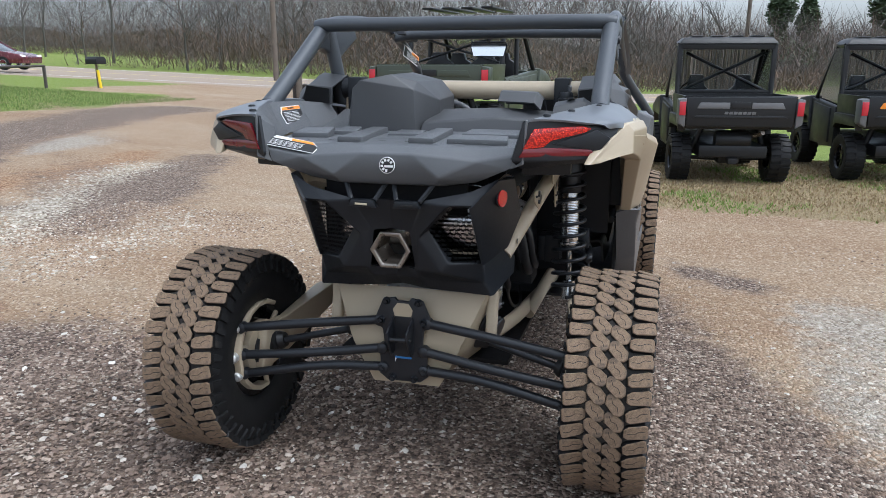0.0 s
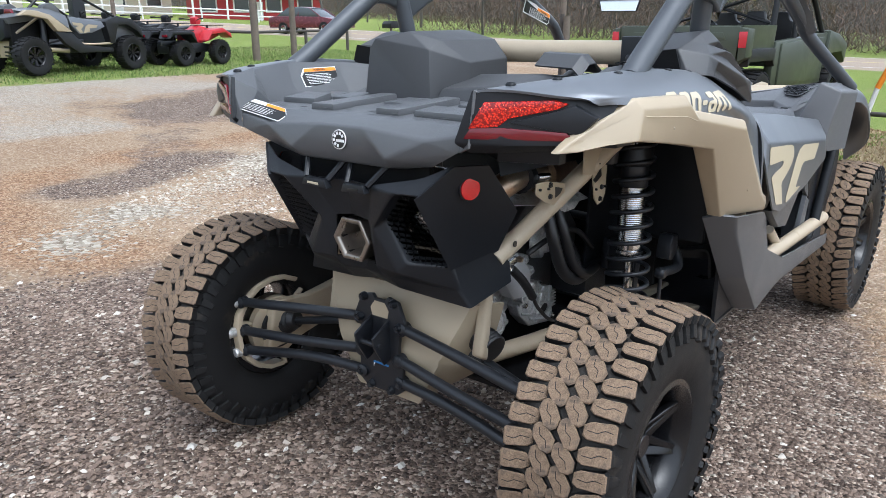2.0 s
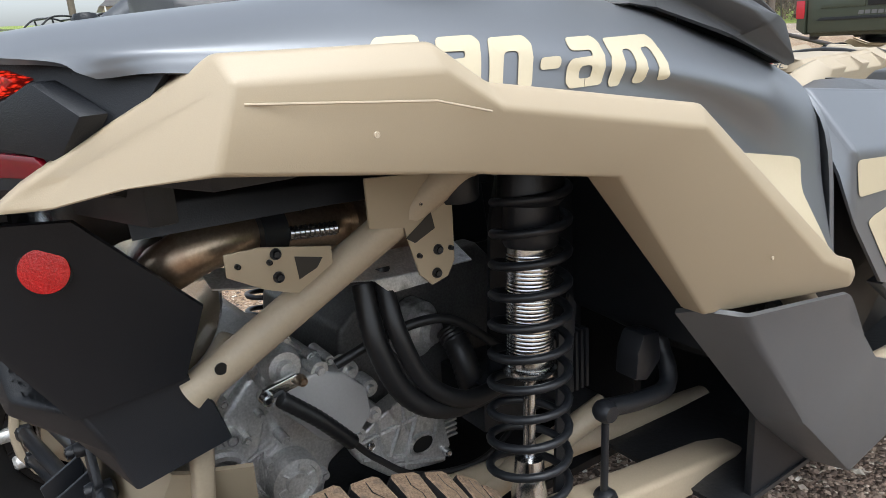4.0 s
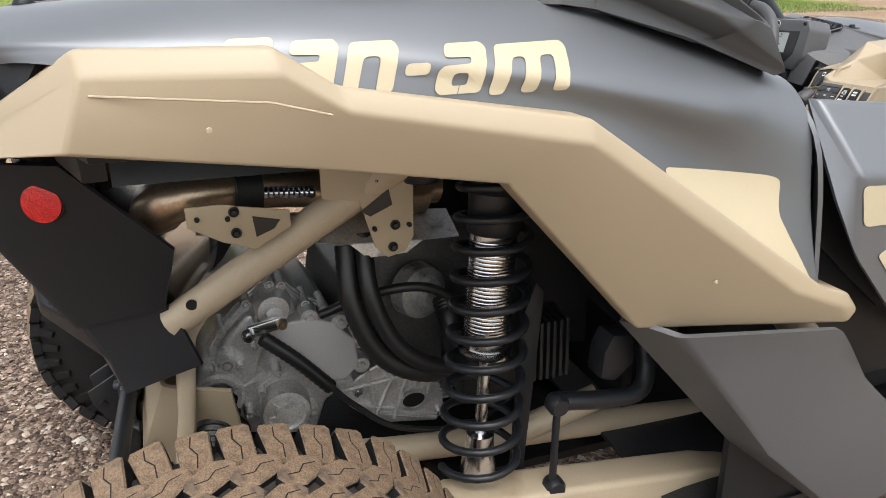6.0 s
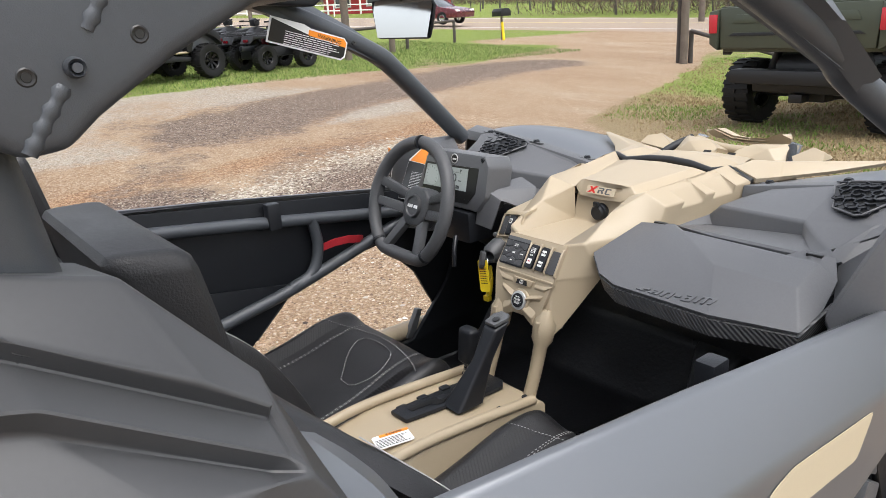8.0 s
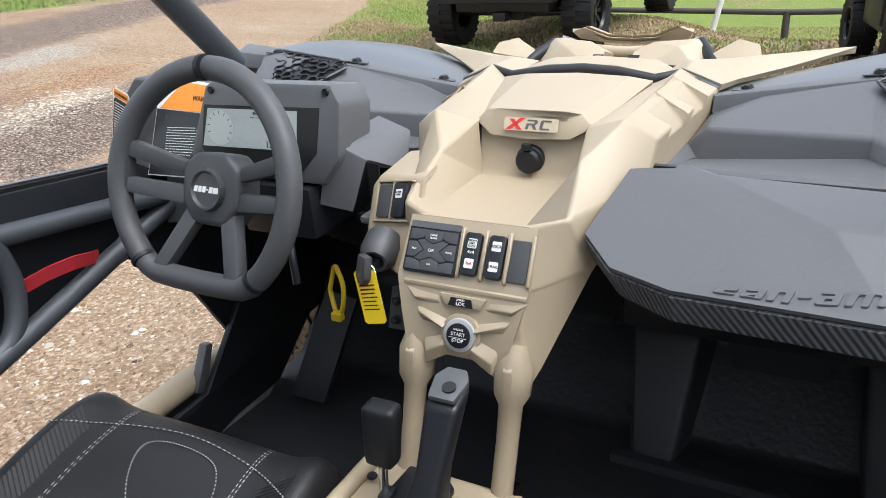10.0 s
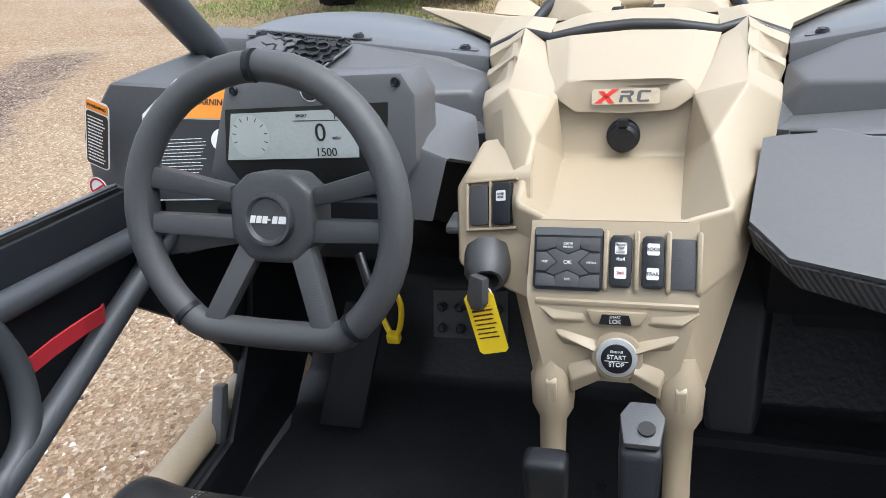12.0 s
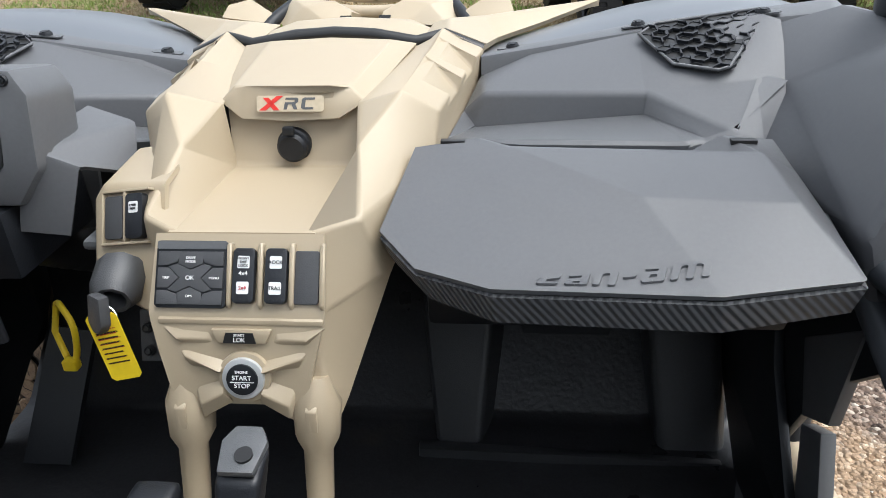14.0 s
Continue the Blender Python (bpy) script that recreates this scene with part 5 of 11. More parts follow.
def rounded(outline, r):
    """The outline with its corners turned; corners that nearly touch another stay sharp."""
    out, n = [], len(outline)
    for k in range(n):
        a, b, c = (Vector(outline[(k + d) % n]) for d in (-1, 0, 1))
        near = min((Vector(outline[j]) - b).length for j in range(n) if j != k)
        cut = min(r, 0.42 * (a - b).length, 0.42 * (c - b).length)
        if near < 0.002 or cut < 0.0008:
            out.append(tuple(b))
            continue
        p, q = b + (a - b).normalized() * cut, b + (c - b).normalized() * cut
        out += [tuple(p * (1 - u) ** 2 + b * 2 * u * (1 - u) + q * u * u) for u in (0.0, 0.33, 0.67, 1.0)]
    return out


def decal(name, outline, tree, f, material, parent, label="", lift=0.0018, cuts=4, turn=0.012):
    """An outline in y and z, laid on the skin from outside."""
    s = -1 if f else 1
    outline = rounded(outline, turn)
    bm = build([(s * 0.9, u, v) for u, v in outline], [tuple(range(len(outline)))])
    bmesh.ops.triangulate(bm, faces=bm.faces)
    bmesh.ops.subdivide_edges(bm, edges=bm.edges, cuts=cuts, use_grid_fill=True)
    for v in bm.verts:
        hit = tree.ray_cast(Vector((s * 1.2, v.co.y, v.co.z)), Vector((-s, 0, 0)))
        if hit[0] is not None:
            v.co = hit[0] + Vector((s * lift, 0, 0))
        else:
            v.co.x = s * 0.745
    bmesh.ops.recalc_face_normals(bm, faces=bm.faces)
    bmesh.ops.solidify(bm, geom=bm.faces[:], thickness=0.0006)
    return part(name, bm, material, parent, label, 60)


def slanted(shape, y, z, w, h, lean=0.3):
    return [(y + u * w + v * h * lean, z + v * h) for u, v in shape]


MARKS = {
    "c": [(0, 0.15), (0.12, 0), (0.95, 0), (0.98, 0.28), (0.4, 0.28), (0.36, 0.7), (0.95, 0.7), (0.95, 1), (0.12, 1), (0.0, 0.85)],
    "a": [(0, 0.12), (0.12, 0), (0.5, 0), (0.5, 0.17), (0.33, 0.17), (0.33, 0.42), (0.66, 0.42), (0.66, 0.17), (0.52, 0.17), (0.52, 0), (1.0, 0), (1.0, 0.88), (0.88, 1), (0.08, 1), (0.08, 0.74), (0.66, 0.72), (0.66, 0.6), (0.1, 0.58), (0.0, 0.46)],
    "n": [(0, 0), (0.3, 0), (0.32, 0.72), (0.66, 0.72), (0.66, 0), (1, 0), (1, 0.86), (0.88, 1), (0, 1)],
    "-": [(0, 0.38), (1, 0.38), (1, 0.62), (0, 0.62)],
    "m": [(0, 0), (0.2, 0), (0.22, 0.74), (0.4, 0.74), (0.4, 0), (0.6, 0), (0.6, 0.74), (0.8, 0.74), (0.8, 0), (1, 0), (1, 0.88), (0.93, 1), (0, 1)],
}


def word_mark(tree, f, parent, y, z, h, slope, s=1.0):
    for k, w in (("c", 1.0), ("a", 1.0), ("n", 1.0), ("-", 0.5), ("a", 1.0), ("m", 1.75)):
        decal("word_mark", slanted(MARKS[k], y, z, w * h * 1.05, h), tree, f, M["decal"], parent, cuts=2, turn=0.006)
        z -= slope * (w * 1.05 + 0.17) * h
        y += (w * 1.05 + 0.17) * h


for sp, f in ((PANELS[0], False), (PANELS[1], True)):
    tr = skin(sp)
    word_mark(tr, f, sp, 0.607, 1.229, 0.0495, 0.062)
    decal("panel_decal", [(1.118, 1.108), (1.30, 1.073), (1.318, 1.066), (1.316, 1.02), (1.335, 0.985), (1.385, 0.90), (1.376, 0.892), (1.30, 0.955), (1.125, 1.088)], tr, f, M["decal"], sp, "tan decal")

# ---- cargo bed, lamps and rear fascia ----
# a bed with a floor, raised ribs and wings
HALF = [(0.078, 0.25, 1.184), (0.172, 0.235, 1.113), (0.16, 0.262, 1.085), (0.25, 0.285, 1.096), (0.285, 0.262, 1.168), (0.39, 0.262, 1.148), (0.402, 0.265, 1.19), (0.25, 0.34, 1.088), (0.16, 0.34, 1.072), (0.105, 0.315, 1.206), (0.30, 0.315, 1.204), (0.40, 0.30, 1.208), (0.50, 0.75, 1.215)]
HALF_FACES = [(0, 1, 4), (1, 2, 3), (1, 3, 5, 4), (4, 5, 6), (0, 4, 10, 9), (4, 6, 11, 10), (2, 8, 7, 3)]
bed = shell("cargo_bed", HALF + [(-x, y, z) for x, y, z in HALF],
            HALF_FACES + [tuple(13 + i for i in q[::-1]) for q in HALF_FACES] + [(13, 0, 1, 2, 15, 14), (0, 9, 22, 13), (9, 10, 11, 12, 25, 24, 23, 22), (2, 15, 21, 8)], GP, car, "dark grey moulded cargo bed", thick=0.008, bevel=0.007)
for x0, x1, y0, y1, h in ((-0.40, -0.27, 0.42, 0.50, 0.030), (-0.30, -0.21, 0.52, 0.60, 0.026), (-0.205, -0.12, 0.345, 0.62, 0.024), (-0.10, 0.02, 0.52, 0.62, 0.014), (0.035, 0.12, 0.345, 0.62, 0.024), (0.16, 0.36, 0.36, 0.43, 0.022), (0.16, 0.42, 0.54, 0.64, 0.022), (-0.43, -0.33, 0.55, 0.64, 0.018)):
    prism("bed_rib", [(x0, y0), (x1, y0), (x1 - 0.012, y1), (x0 + 0.012, y1)], 1.20, [1.213 + h * 0.45, 1.213 + h * 0.45, 1.213 + h * 0.85, 1.213 + h * 0.85], GP, bed, axis="z", bevel=0.006)
for k in range(8):
    x = -0.30 + 0.085 * k
    plate("bed_slot", rect(0.022, 0.009, 0.003), Matrix.Translation((x, 0.328, 1.2135)), M["black_print"], bed, thick=0.0008)
for f in (False, True):
    s = -1 if f else 1
    w = shell("bed_side", [(0.402, 0.265, 1.19), (0.39, 0.262, 1.148), (0.43, 0.245, 1.165), (0.43, 0.262, 1.290), (0.40, 0.30, 1.208), (0.455, 0.42, 1.206), (0.505, 0.60, 1.206), (0.50, 0.80, 1.206), (0.46, 0.98, 1.206), (0.50, 0.40, 1.303), (0.578, 0.60, 1.318), (0.575, 0.82, 1.312), (0.52, 0.98, 1.295), (0.415, 0.34, 1.25), (0.53, 0.58, 1.245)],
              [(1, 2, 3, 0), (0, 3, 13, 4), (4, 13, 5), (13, 3, 9), (13, 9, 5), (5, 9, 14, 6), (9, 10, 14), (6, 14, 10, 11, 7), (7, 11, 12, 8)], GP, bed, "dark grey wing of the bed", thick=0.006, bevel=0.008, flip=f)
    m = facing((-0.548, 0.71, 1.262), (-0.02, 1, 0), (-0.55, 0, 1)) @ pose(0, 0, 0.004)
    if f:
        plate("bed_label", [(-0.085, -0.033), (0.075, -0.033), (0.085, 0.036), (-0.06, 0.036), (-0.085, 0.01)], m @ pose(0, 0, 0.002), M["white"], w, "black warning label with an orange band")
        plate("label_field", [(-0.081, -0.03), (0.072, -0.03), (0.081, 0.02), (-0.066, 0.02), (-0.081, 0.006)], m @ pose(0, 0, 0.0032), M["black_print"], w)
        plate("label_band", [(-0.066, 0.021), (0.081, 0.021), (0.0815, 0.033), (-0.058, 0.033)], m @ pose(0, 0, 0.0032), M["orange"], w)
        text("label_word", "WARNING", 0.011, m @ pose(0.005, 0.027, 0.0045), M["black_print"], w)
        bars("label_print", 0.13, 0.04, 7, m @ pose(0, -0.006, 0.0034), M["white"], w, 5, 0.35)
lm = facing((-0.340, 0.290, 1.196), (1, 0, -0.17), (0, 0.045, 0.026))
plate("lip_label", [(-0.085, -0.024), (0.090, -0.024), (0.095, 0.006), (0.066, 0.030), (-0.060, 0.030)], lm @ pose(0, 0, 0.006), M["white"], bed, "black label with an orange band on the bed's lip")
plate("lip_field", [(-0.080, -0.0215), (0.088, -0.0215), (0.092, 0.006), (0.080, 0.016), (-0.068, 0.016)], lm @ pose(0, 0, 0.0069), M["black_print"], bed)
bars("lip_print", 0.13, 0.028, 5, lm @ pose(0.0, -0.004, 0.0070), M["white"], bed, 9, 0.3)
plate("lip_band", [(0.0, 0.017), (0.079, 0.017), (0.066, 0.0275), (-0.006, 0.0275)], lm @ pose(0, 0, 0.0072), M["orange"], bed)
em = facing((0.004, 0.2405, 1.147), (1, 0, 0), (0, 0.1, 1))
plate("emblem", circle(0.026, 28), em, M["white"], bed, "round white and black badge", thick=0.003, bevel=0.001)
plate("emblem_field", circle(0.0235, 28), em @ pose(0, 0, 0.003), M["black_print"], bed)
for k in range(7):
    a = radians(35 + k * 38)
    plate("emblem_tooth", rect(0.008, 0.007), em @ pose(0.0165 * math.cos(a), 0.0165 * math.sin(a), 0.0038, 0, 0, 35 + k * 38), M["white"], bed)
plate("emblem_bar", rect(0.03, 0.007), em @ pose(0.006, -0.003, 0.0038), M["white"], bed)

# the moulded intake hump on the bed
hump = shell("intake_cover", [(-0.30, 0.66, 1.20), (-0.05, 0.67, 1.20), (-0.06, 0.68, 1.363), (-0.255, 0.665, 1.395), (-0.29, 0.68, 1.366), (-0.15, 0.70, 1.417), (-0.065, 0.74, 1.39), (0.0, 0.80, 1.322), (0.0, 0.82, 1.20), (-0.30, 1.0, 1.40), (-0.17, 1.0, 1.42), (-0.05, 1.0, 1.39), (0.0, 1.0, 1.33), (0.0, 1.0, 1.20), (-0.36, 1.0, 1.20), (-0.34, 1.0, 1.37), (-0.34, 0.74, 1.20)],
              [(0, 1, 2, 3, 4), (3, 2, 5), (2, 6, 5), (1, 8, 7, 2), (2, 7, 6), (3, 5, 10, 9), (5, 6, 11, 10), (6, 7, 12, 11), (7, 8, 13, 12), (4, 3, 9, 15), (0, 4, 15, 14, 16)], M["intake"], car, "faceted dark grey engine intake cover", thick=0.006, bevel=0.004, seg=2)
shell("engine_cover", [(-0.04, 0.68, 1.20), (0.47, 0.70, 1.20), (0.46, 0.72, 1.255), (-0.03, 0.70, 1.245), (0.0, 0.86, 1.285), (0.48, 0.95, 1.275), (0.0, 1.2, 1.24), (0.48, 1.2, 1.24), (0.24, 0.71, 1.268), (0.24, 0.84, 1.295)],
      [(0, 1, 2, 8, 3), (3, 8, 9, 4), (8, 2, 5, 9), (4, 9, 5, 7, 6)], M["intake"], car, "dark grey engine cover", thick=0.006, bevel=0.01)
shell("engine_cover_wing", [(-0.47, 0.76, 1.20), (-0.33, 0.74, 1.215), (-0.34, 1.02, 1.27), (-0.47, 1.02, 1.27), (-0.36, 1.2, 1.25), (-0.47, 1.2, 1.25)], [(0, 1, 2, 3), (3, 2, 4, 5)], GP, car, thick=0.006, bevel=0.008)
# added strip: fills the gap beside the engine cover with black
box("deck_channel", (0.40, 0.62, 1.24), (0.618, 1.12, 1.272), M["black_plastic"], car, "black filler strip added inside the side panel", bevel=0.004)
shell("deck_block", [(0.535, 0.842, 1.322), (0.53, 0.887, 1.334), (0.53, 0.931, 1.327), (0.545, 0.970, 1.304), (0.585, 0.815, 1.288), (0.60, 0.878, 1.286), (0.608, 0.955, 1.278), (0.43, 0.830, 1.302), (0.43, 0.885, 1.316), (0.43, 0.930, 1.309), (0.43, 0.970, 1.288), (0.54, 0.80, 1.27), (0.43, 0.80, 1.27), (0.60, 0.995, 1.27), (0.43, 1.0, 1.27)],
      [(0, 4, 5), (0, 5, 1), (1, 5, 6, 2), (2, 6, 3), (0, 1, 8, 7), (1, 2, 9, 8), (2, 3, 10, 9), (11, 4, 0), (11, 0, 7, 12), (3, 6, 13), (3, 13, 14, 10)], M["intake"], car, "faceted dark grey deck moulding", thick=0.004, bevel=0.003, angle=25)
plate("deck_slot", [(-0.034, -0.012), (0.030, -0.020), (0.036, 0.012), (-0.03, 0.016)], facing((0.485, 0.886, 1.331), (0, 1, -0.02), (-1, 0, -0.2)), M["black_print"], car, thick=0.003)
ARCH = [(0.811, 1.315), (0.861, 1.350), (0.899, 1.352), (0.912, 1.344), (0.945, 1.322), (0.962, 1.30)]
shell("deck_arch", [(0.36, y, z) for y, z in ARCH] + [(0.385, y + 0.004, z - 0.026) for y, z in ARCH] + [(0.22, y + 0.02, z + 0.004) for y, z in ARCH], [(k, k + 1, k + 7, k + 6) for k in range(5)] + [(k, k + 1, k + 13, k + 12) for k in range(5)], M["intake"], car, "angular dark grey deck arch", thick=0.005, bevel=0.003, angle=25)
cap = lathe("fuel_cap", [(0.0001, 0.022), (0.022, 0.022), (0.026, 0.016), (0.026, 0.0), (0.031, -0.003), (0.031, -0.045), (0.0001, -0.045)], M["black_plastic"], car, "black fuel filler cap", seg=20, m=Matrix.Translation((0.45, 1.012, 1.325)) @ pose(0, 0, 0, 0, -90, 0))
plate("cap_grip", [(-0.021, 0.0), (-0.010, -0.002), (0.010, -0.002), (0.021, 0.0), (0.022, 0.018), (0.014, 0.024), (-0.014, 0.024), (-0.022, 0.018)], facing((0.456, 1.012, 1.349), (-0.35, 1, 0), (0, 0, 1)), GP, cap, "grey wing grip", thick=0.010, bevel=0.002)
deck_latch = lathe("deck_latch", [(0.0001, 0.006), (0.018, 0.006), (0.021, 0.002), (0.021, -0.02), (0.0001, -0.02)], M["black_plastic"], car, "black deck latch", seg=20, m=Matrix.Translation((0.585, 0.952, 1.298)) @ pose(0, 0, 0, 0, -90, 0))
tube("latch_handle", [(0.575, 0.955, 1.300), (0.565, 0.962, 1.322), (0.56, 0.985, 1.324), (0.565, 1.0, 1.30)], 0.006, M["black_plastic"], deck_latch, curved=4)

# added black block: keeps the gap behind the lamp dark
for f in (False, True):
    prism("lamp_guard", [(0.40, 0.40), (0.548, 0.45), (0.548, 0.48), (0.40, 0.44)], 1.11, 1.182, M["black_plastic"], car, "black filler added in the dark gap behind the tail lamp", axis="z", bevel=0.004, flip=f)

# tail lamps
for f in (False, True):
    s = -1 if f else 1
    bez = shell("tail_lamp_housing", [(0.400, 0.232, 1.176), (0.428, 0.262, 1.292), (0.455, 0.272, 1.298), (0.60, 0.365, 1.288), (0.69, 0.455, 1.262), (0.655, 0.385, 1.176), (0.50, 0.285, 1.172), (0.46, 0.30, 1.15), (0.63, 0.42, 1.16), (0.42, 0.27, 1.15)],
                [(0, 6, 2, 1), (6, 5, 3, 2), (5, 4, 3), (0, 9, 7, 6), (6, 7, 8, 5)], M["black_plastic"], car, "black lamp housing", thick=0.01, bevel=0.006, flip=f)
    prism("lamp_back", [(0.53, 0.42), (0.68, 0.48), (0.68, 0.56), (0.56, 0.53)], 1.16, 1.28, M["black_plastic"], bez, axis="z", bevel=0.004, flip=f)

    def lens(name, pts, material, lab, thick=0.012, bev=0.003):
        out = [(p[0] + 0.004, p[1] - 0.011, p[2]) for p in pts]
        inn = [(p[0], p[1] + 0.012, p[2]) for p in pts]
        n = len(pts)
        bm = build([(s * x, y, z) for x, y, z in out + inn], [tuple(range(n)), tuple(range(2 * n - 1, n - 1, -1))] + [(i, (i + 1) % n, n + (i + 1) % n, n + i) for i in range(n)])
        bmesh.ops.recalc_face_normals(bm, faces=bm.faces)
        soften(bm, bev, 2)
        return part(name, bm, material, bez, lab)
    def on(u, v):
        """A point of the lamp's face: u from its inner to its outer end, v from the bottom up."""
        return (0.415 + 0.225 * u + 0.02 * v, 0.25 + 0.135 * u + 0.012 * v, 1.186 + 0.09 * v)
    lens("lower_lens", [on(0.0, 0.0), on(0.98, -0.02), on(0.86, 0.2), on(0.30, 0.3), on(0.04, 0.28)], M["red_lens"], "dark red lens")
    lit = lens("upper_lens", [on(0.02, 0.26), on(0.27, 0.32), on(0.34, 0.52), on(0.72, 0.76), on(0.80, 0.88), on(0.68, 0.97), on(0.10, 0.92)], M["red_lit"] if not f else M["red_lens"], "glowing red brake lens" if not f else "red brake lens")
    if not f:
        bm = bmesh.new()
        for i in range(19):
            for j in range(3):
                p = Vector(on(0.13 + 0.031 * i, 0.885 - 0.055 * j - 0.0034 * i + 0.012 * math.sin(i * 2.3 + j)))
                if j and i > 18 - 3 * j:
                    continue
                for q in bmesh.ops.create_icosphere(bm, subdivisions=1, radius=0.0021 + 0.0007 * math.sin(i * 1.7 + j * 2.1))["verts"]:
                    q.co += Vector((s * p.x, p.y - 0.011, p.z))
        for i in range(18):
            p = Vector(on(0.10 + 0.035 * (i % 3), 0.34 + 0.08 * (i // 3) + 0.012 * (i % 2)))
            for q in bmesh.ops.create_icosphere(bm, subdivisions=1, radius=0.0021)["verts"]:
                q.co += Vector((s * p.x, p.y - 0.011, p.z))
        part("led_row", bm, M["led"], lit, "row of small lit diodes")
    lens("black_wedge", [on(0.36, 0.42), on(0.98, 0.14), on(1.08, 0.55), on(0.86, 0.86), on(0.74, 0.72)], M["black_plastic"], "black wedge between the lenses")

# rear fascia: two crossing arms round the outlet, mesh vents and side shields
FV = [(0.0, 0.262, 1.034), (0.12, 0.235, 1.034), (0.205, 0.225, 1.03), (0.27, 0.268, 1.072), (0.341, 0.30, 1.106), (0.273, 0.242, 1.03), (0.125, 0.282, 0.942), (0.096, 0.258, 0.914), (0.07, 0.275, 0.932), (0.0, 0.278, 0.937),
      (0.19, 0.290, 0.828), (0.286, 0.365, 0.817), (0.165, 0.282, 0.795), (0.285, 0.395, 0.742), (0.36, 0.523, 0.808), (0.311, 0.412, 0.692), (0.355, 0.54, 0.745), (0.085, 0.285, 0.80), (0.083, 0.315, 0.763), (0.0, 0.315, 0.768), (0.085, 0.37, 0.712), (0.0, 0.375, 0.722), (0.0, 0.34, 0.80),
      (0.335, 0.50, 0.85), (0.20, 0.30, 1.01), (0.265, 0.31, 1.01), (0.14, 0.33, 0.935), (0.195, 0.335, 0.84), (0.278, 0.40, 0.83)]
for f in (False, True):
    fa = shell("rear_fascia", FV, [(0, 1, 8, 9), (1, 2, 7, 8), (2, 6, 7), (1, 3, 2), (2, 3, 5), (3, 4, 5), (7, 6, 10, 12), (12, 10, 11, 13), (13, 11, 23, 14), (7, 12, 17), (17, 12, 13, 18), (18, 13, 15, 20), (13, 14, 16, 15), (19, 18, 20, 21), (22, 17, 18, 19), (2, 5, 25, 24), (2, 24, 26, 6), (6, 26, 27, 10), (10, 27, 28, 11), (8, 7, 17)], M["black_plastic"], car, "black faceted rear fascia", thick=0.007, bevel=0.008, seg=3, flip=f)
    sd = shell("fascia_side", [(0.341, 0.30, 1.106), (0.372, 0.40, 1.10), (0.372, 0.53, 0.958), (0.335, 0.50, 0.85), (0.286, 0.365, 0.817), (0.273, 0.242, 1.03), (0.265, 0.31, 1.01), (0.278, 0.40, 0.83)],
               [(0, 1, 2, 3, 4, 5), (5, 4, 7, 6)], M["black_plastic"], fa, "black side shield", thick=0.007, bevel=0.006, flip=f)
    s = -1 if f else 1
    # mesh of the vent
    bm = bmesh.new()
    for i in range(13):
        for j in range(7):
            v, u = (j + 0.5 * (i % 2)) / 7, i / 12
            left, right = 0.195 - 0.07 * min(1, u * 2.2) + 0.07 * max(0, u - 0.45) * 1.8, 0.272 + 0.012 * u
            x, z = left + (right - left) * v, 1.012 - 0.185 * u
            y = 0.262 + 0.045 * u + 0.055 * u * v
            w, hh = 0.0125 * (right - left) / 0.14 + 0.002, 0.0088
            hex6 = [(x - w, z), (x - w * 0.5, z + hh), (x + w * 0.5, z + hh), (x + w, z), (x + w * 0.5, z - hh), (x - w * 0.5, z - hh)]
            for k in range(6):
                a, b = hex6[k], hex6[(k + 1) % 6]
                vs = [bm.verts.new((s * p[0], y + o, p[1] + d)) for p, o, d in ((a, 0, -0.0016), (b, 0, -0.0016), (b, 0, 0.0016), (a, 0, 0.0016))]
                bm.faces.new(vs)
    bmesh.ops.solidify(bm, geom=bm.faces[:], thickness=0.009)
    part("vent_mesh", bm, M["rod"], fa, "black honeycomb vent mesh")
    # near-black sheet stands in for the shade behind the mesh
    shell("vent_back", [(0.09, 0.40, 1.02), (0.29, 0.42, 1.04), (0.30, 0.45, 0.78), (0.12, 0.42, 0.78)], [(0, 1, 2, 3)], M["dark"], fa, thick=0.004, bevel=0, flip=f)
    rm = facing((s * 0.332, 0.366, 1.04), (0.29 * s, 0.957, 0.0) if not f else (0.29, -0.957, 0), (0, 0, 1)) @ pose(0, 0, 0.008)
    refl = plate("reflector", circle(0.0285, 28), rm @ pose(0, 0, 0.006), M["reflector"], fa, "round red reflector", thick=0.005, bevel=0.0015)
    plate("reflector_ring", circle(0.031, 28), rm, M["black_plastic"], refl, thick=0.006, bevel=0.001)
    lt = prism("latch_tab", [(0.026, 1.014), (0.118, 1.018), (0.108, 1.040), (0.036, 1.038)], 0.214, 0.236, M["black_plastic"], fa, "black latch tab with a slot", axis="y", bevel=0.004, flip=f)
    prism("latch_slot", [(0.055, 1.022), (0.095, 1.024), (0.094, 1.030), (0.056, 1.028)], 0.2125, 0.22, M["decal"] if f else M["black_print"], lt, axis="y", bevel=0.0005, flip=f)
    for x0, x1 in ((0.036, 0.012), (0.112, 0.146)):
        tube("bed_strut", [(x0, 0.23, 1.036), (x1, 0.272, 1.088)], 0.008, M["black_plastic"], fa, seg=6, flip=f)
# near-black sheet stands in for the shade inside the recess
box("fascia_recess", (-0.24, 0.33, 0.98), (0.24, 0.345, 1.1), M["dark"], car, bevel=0)
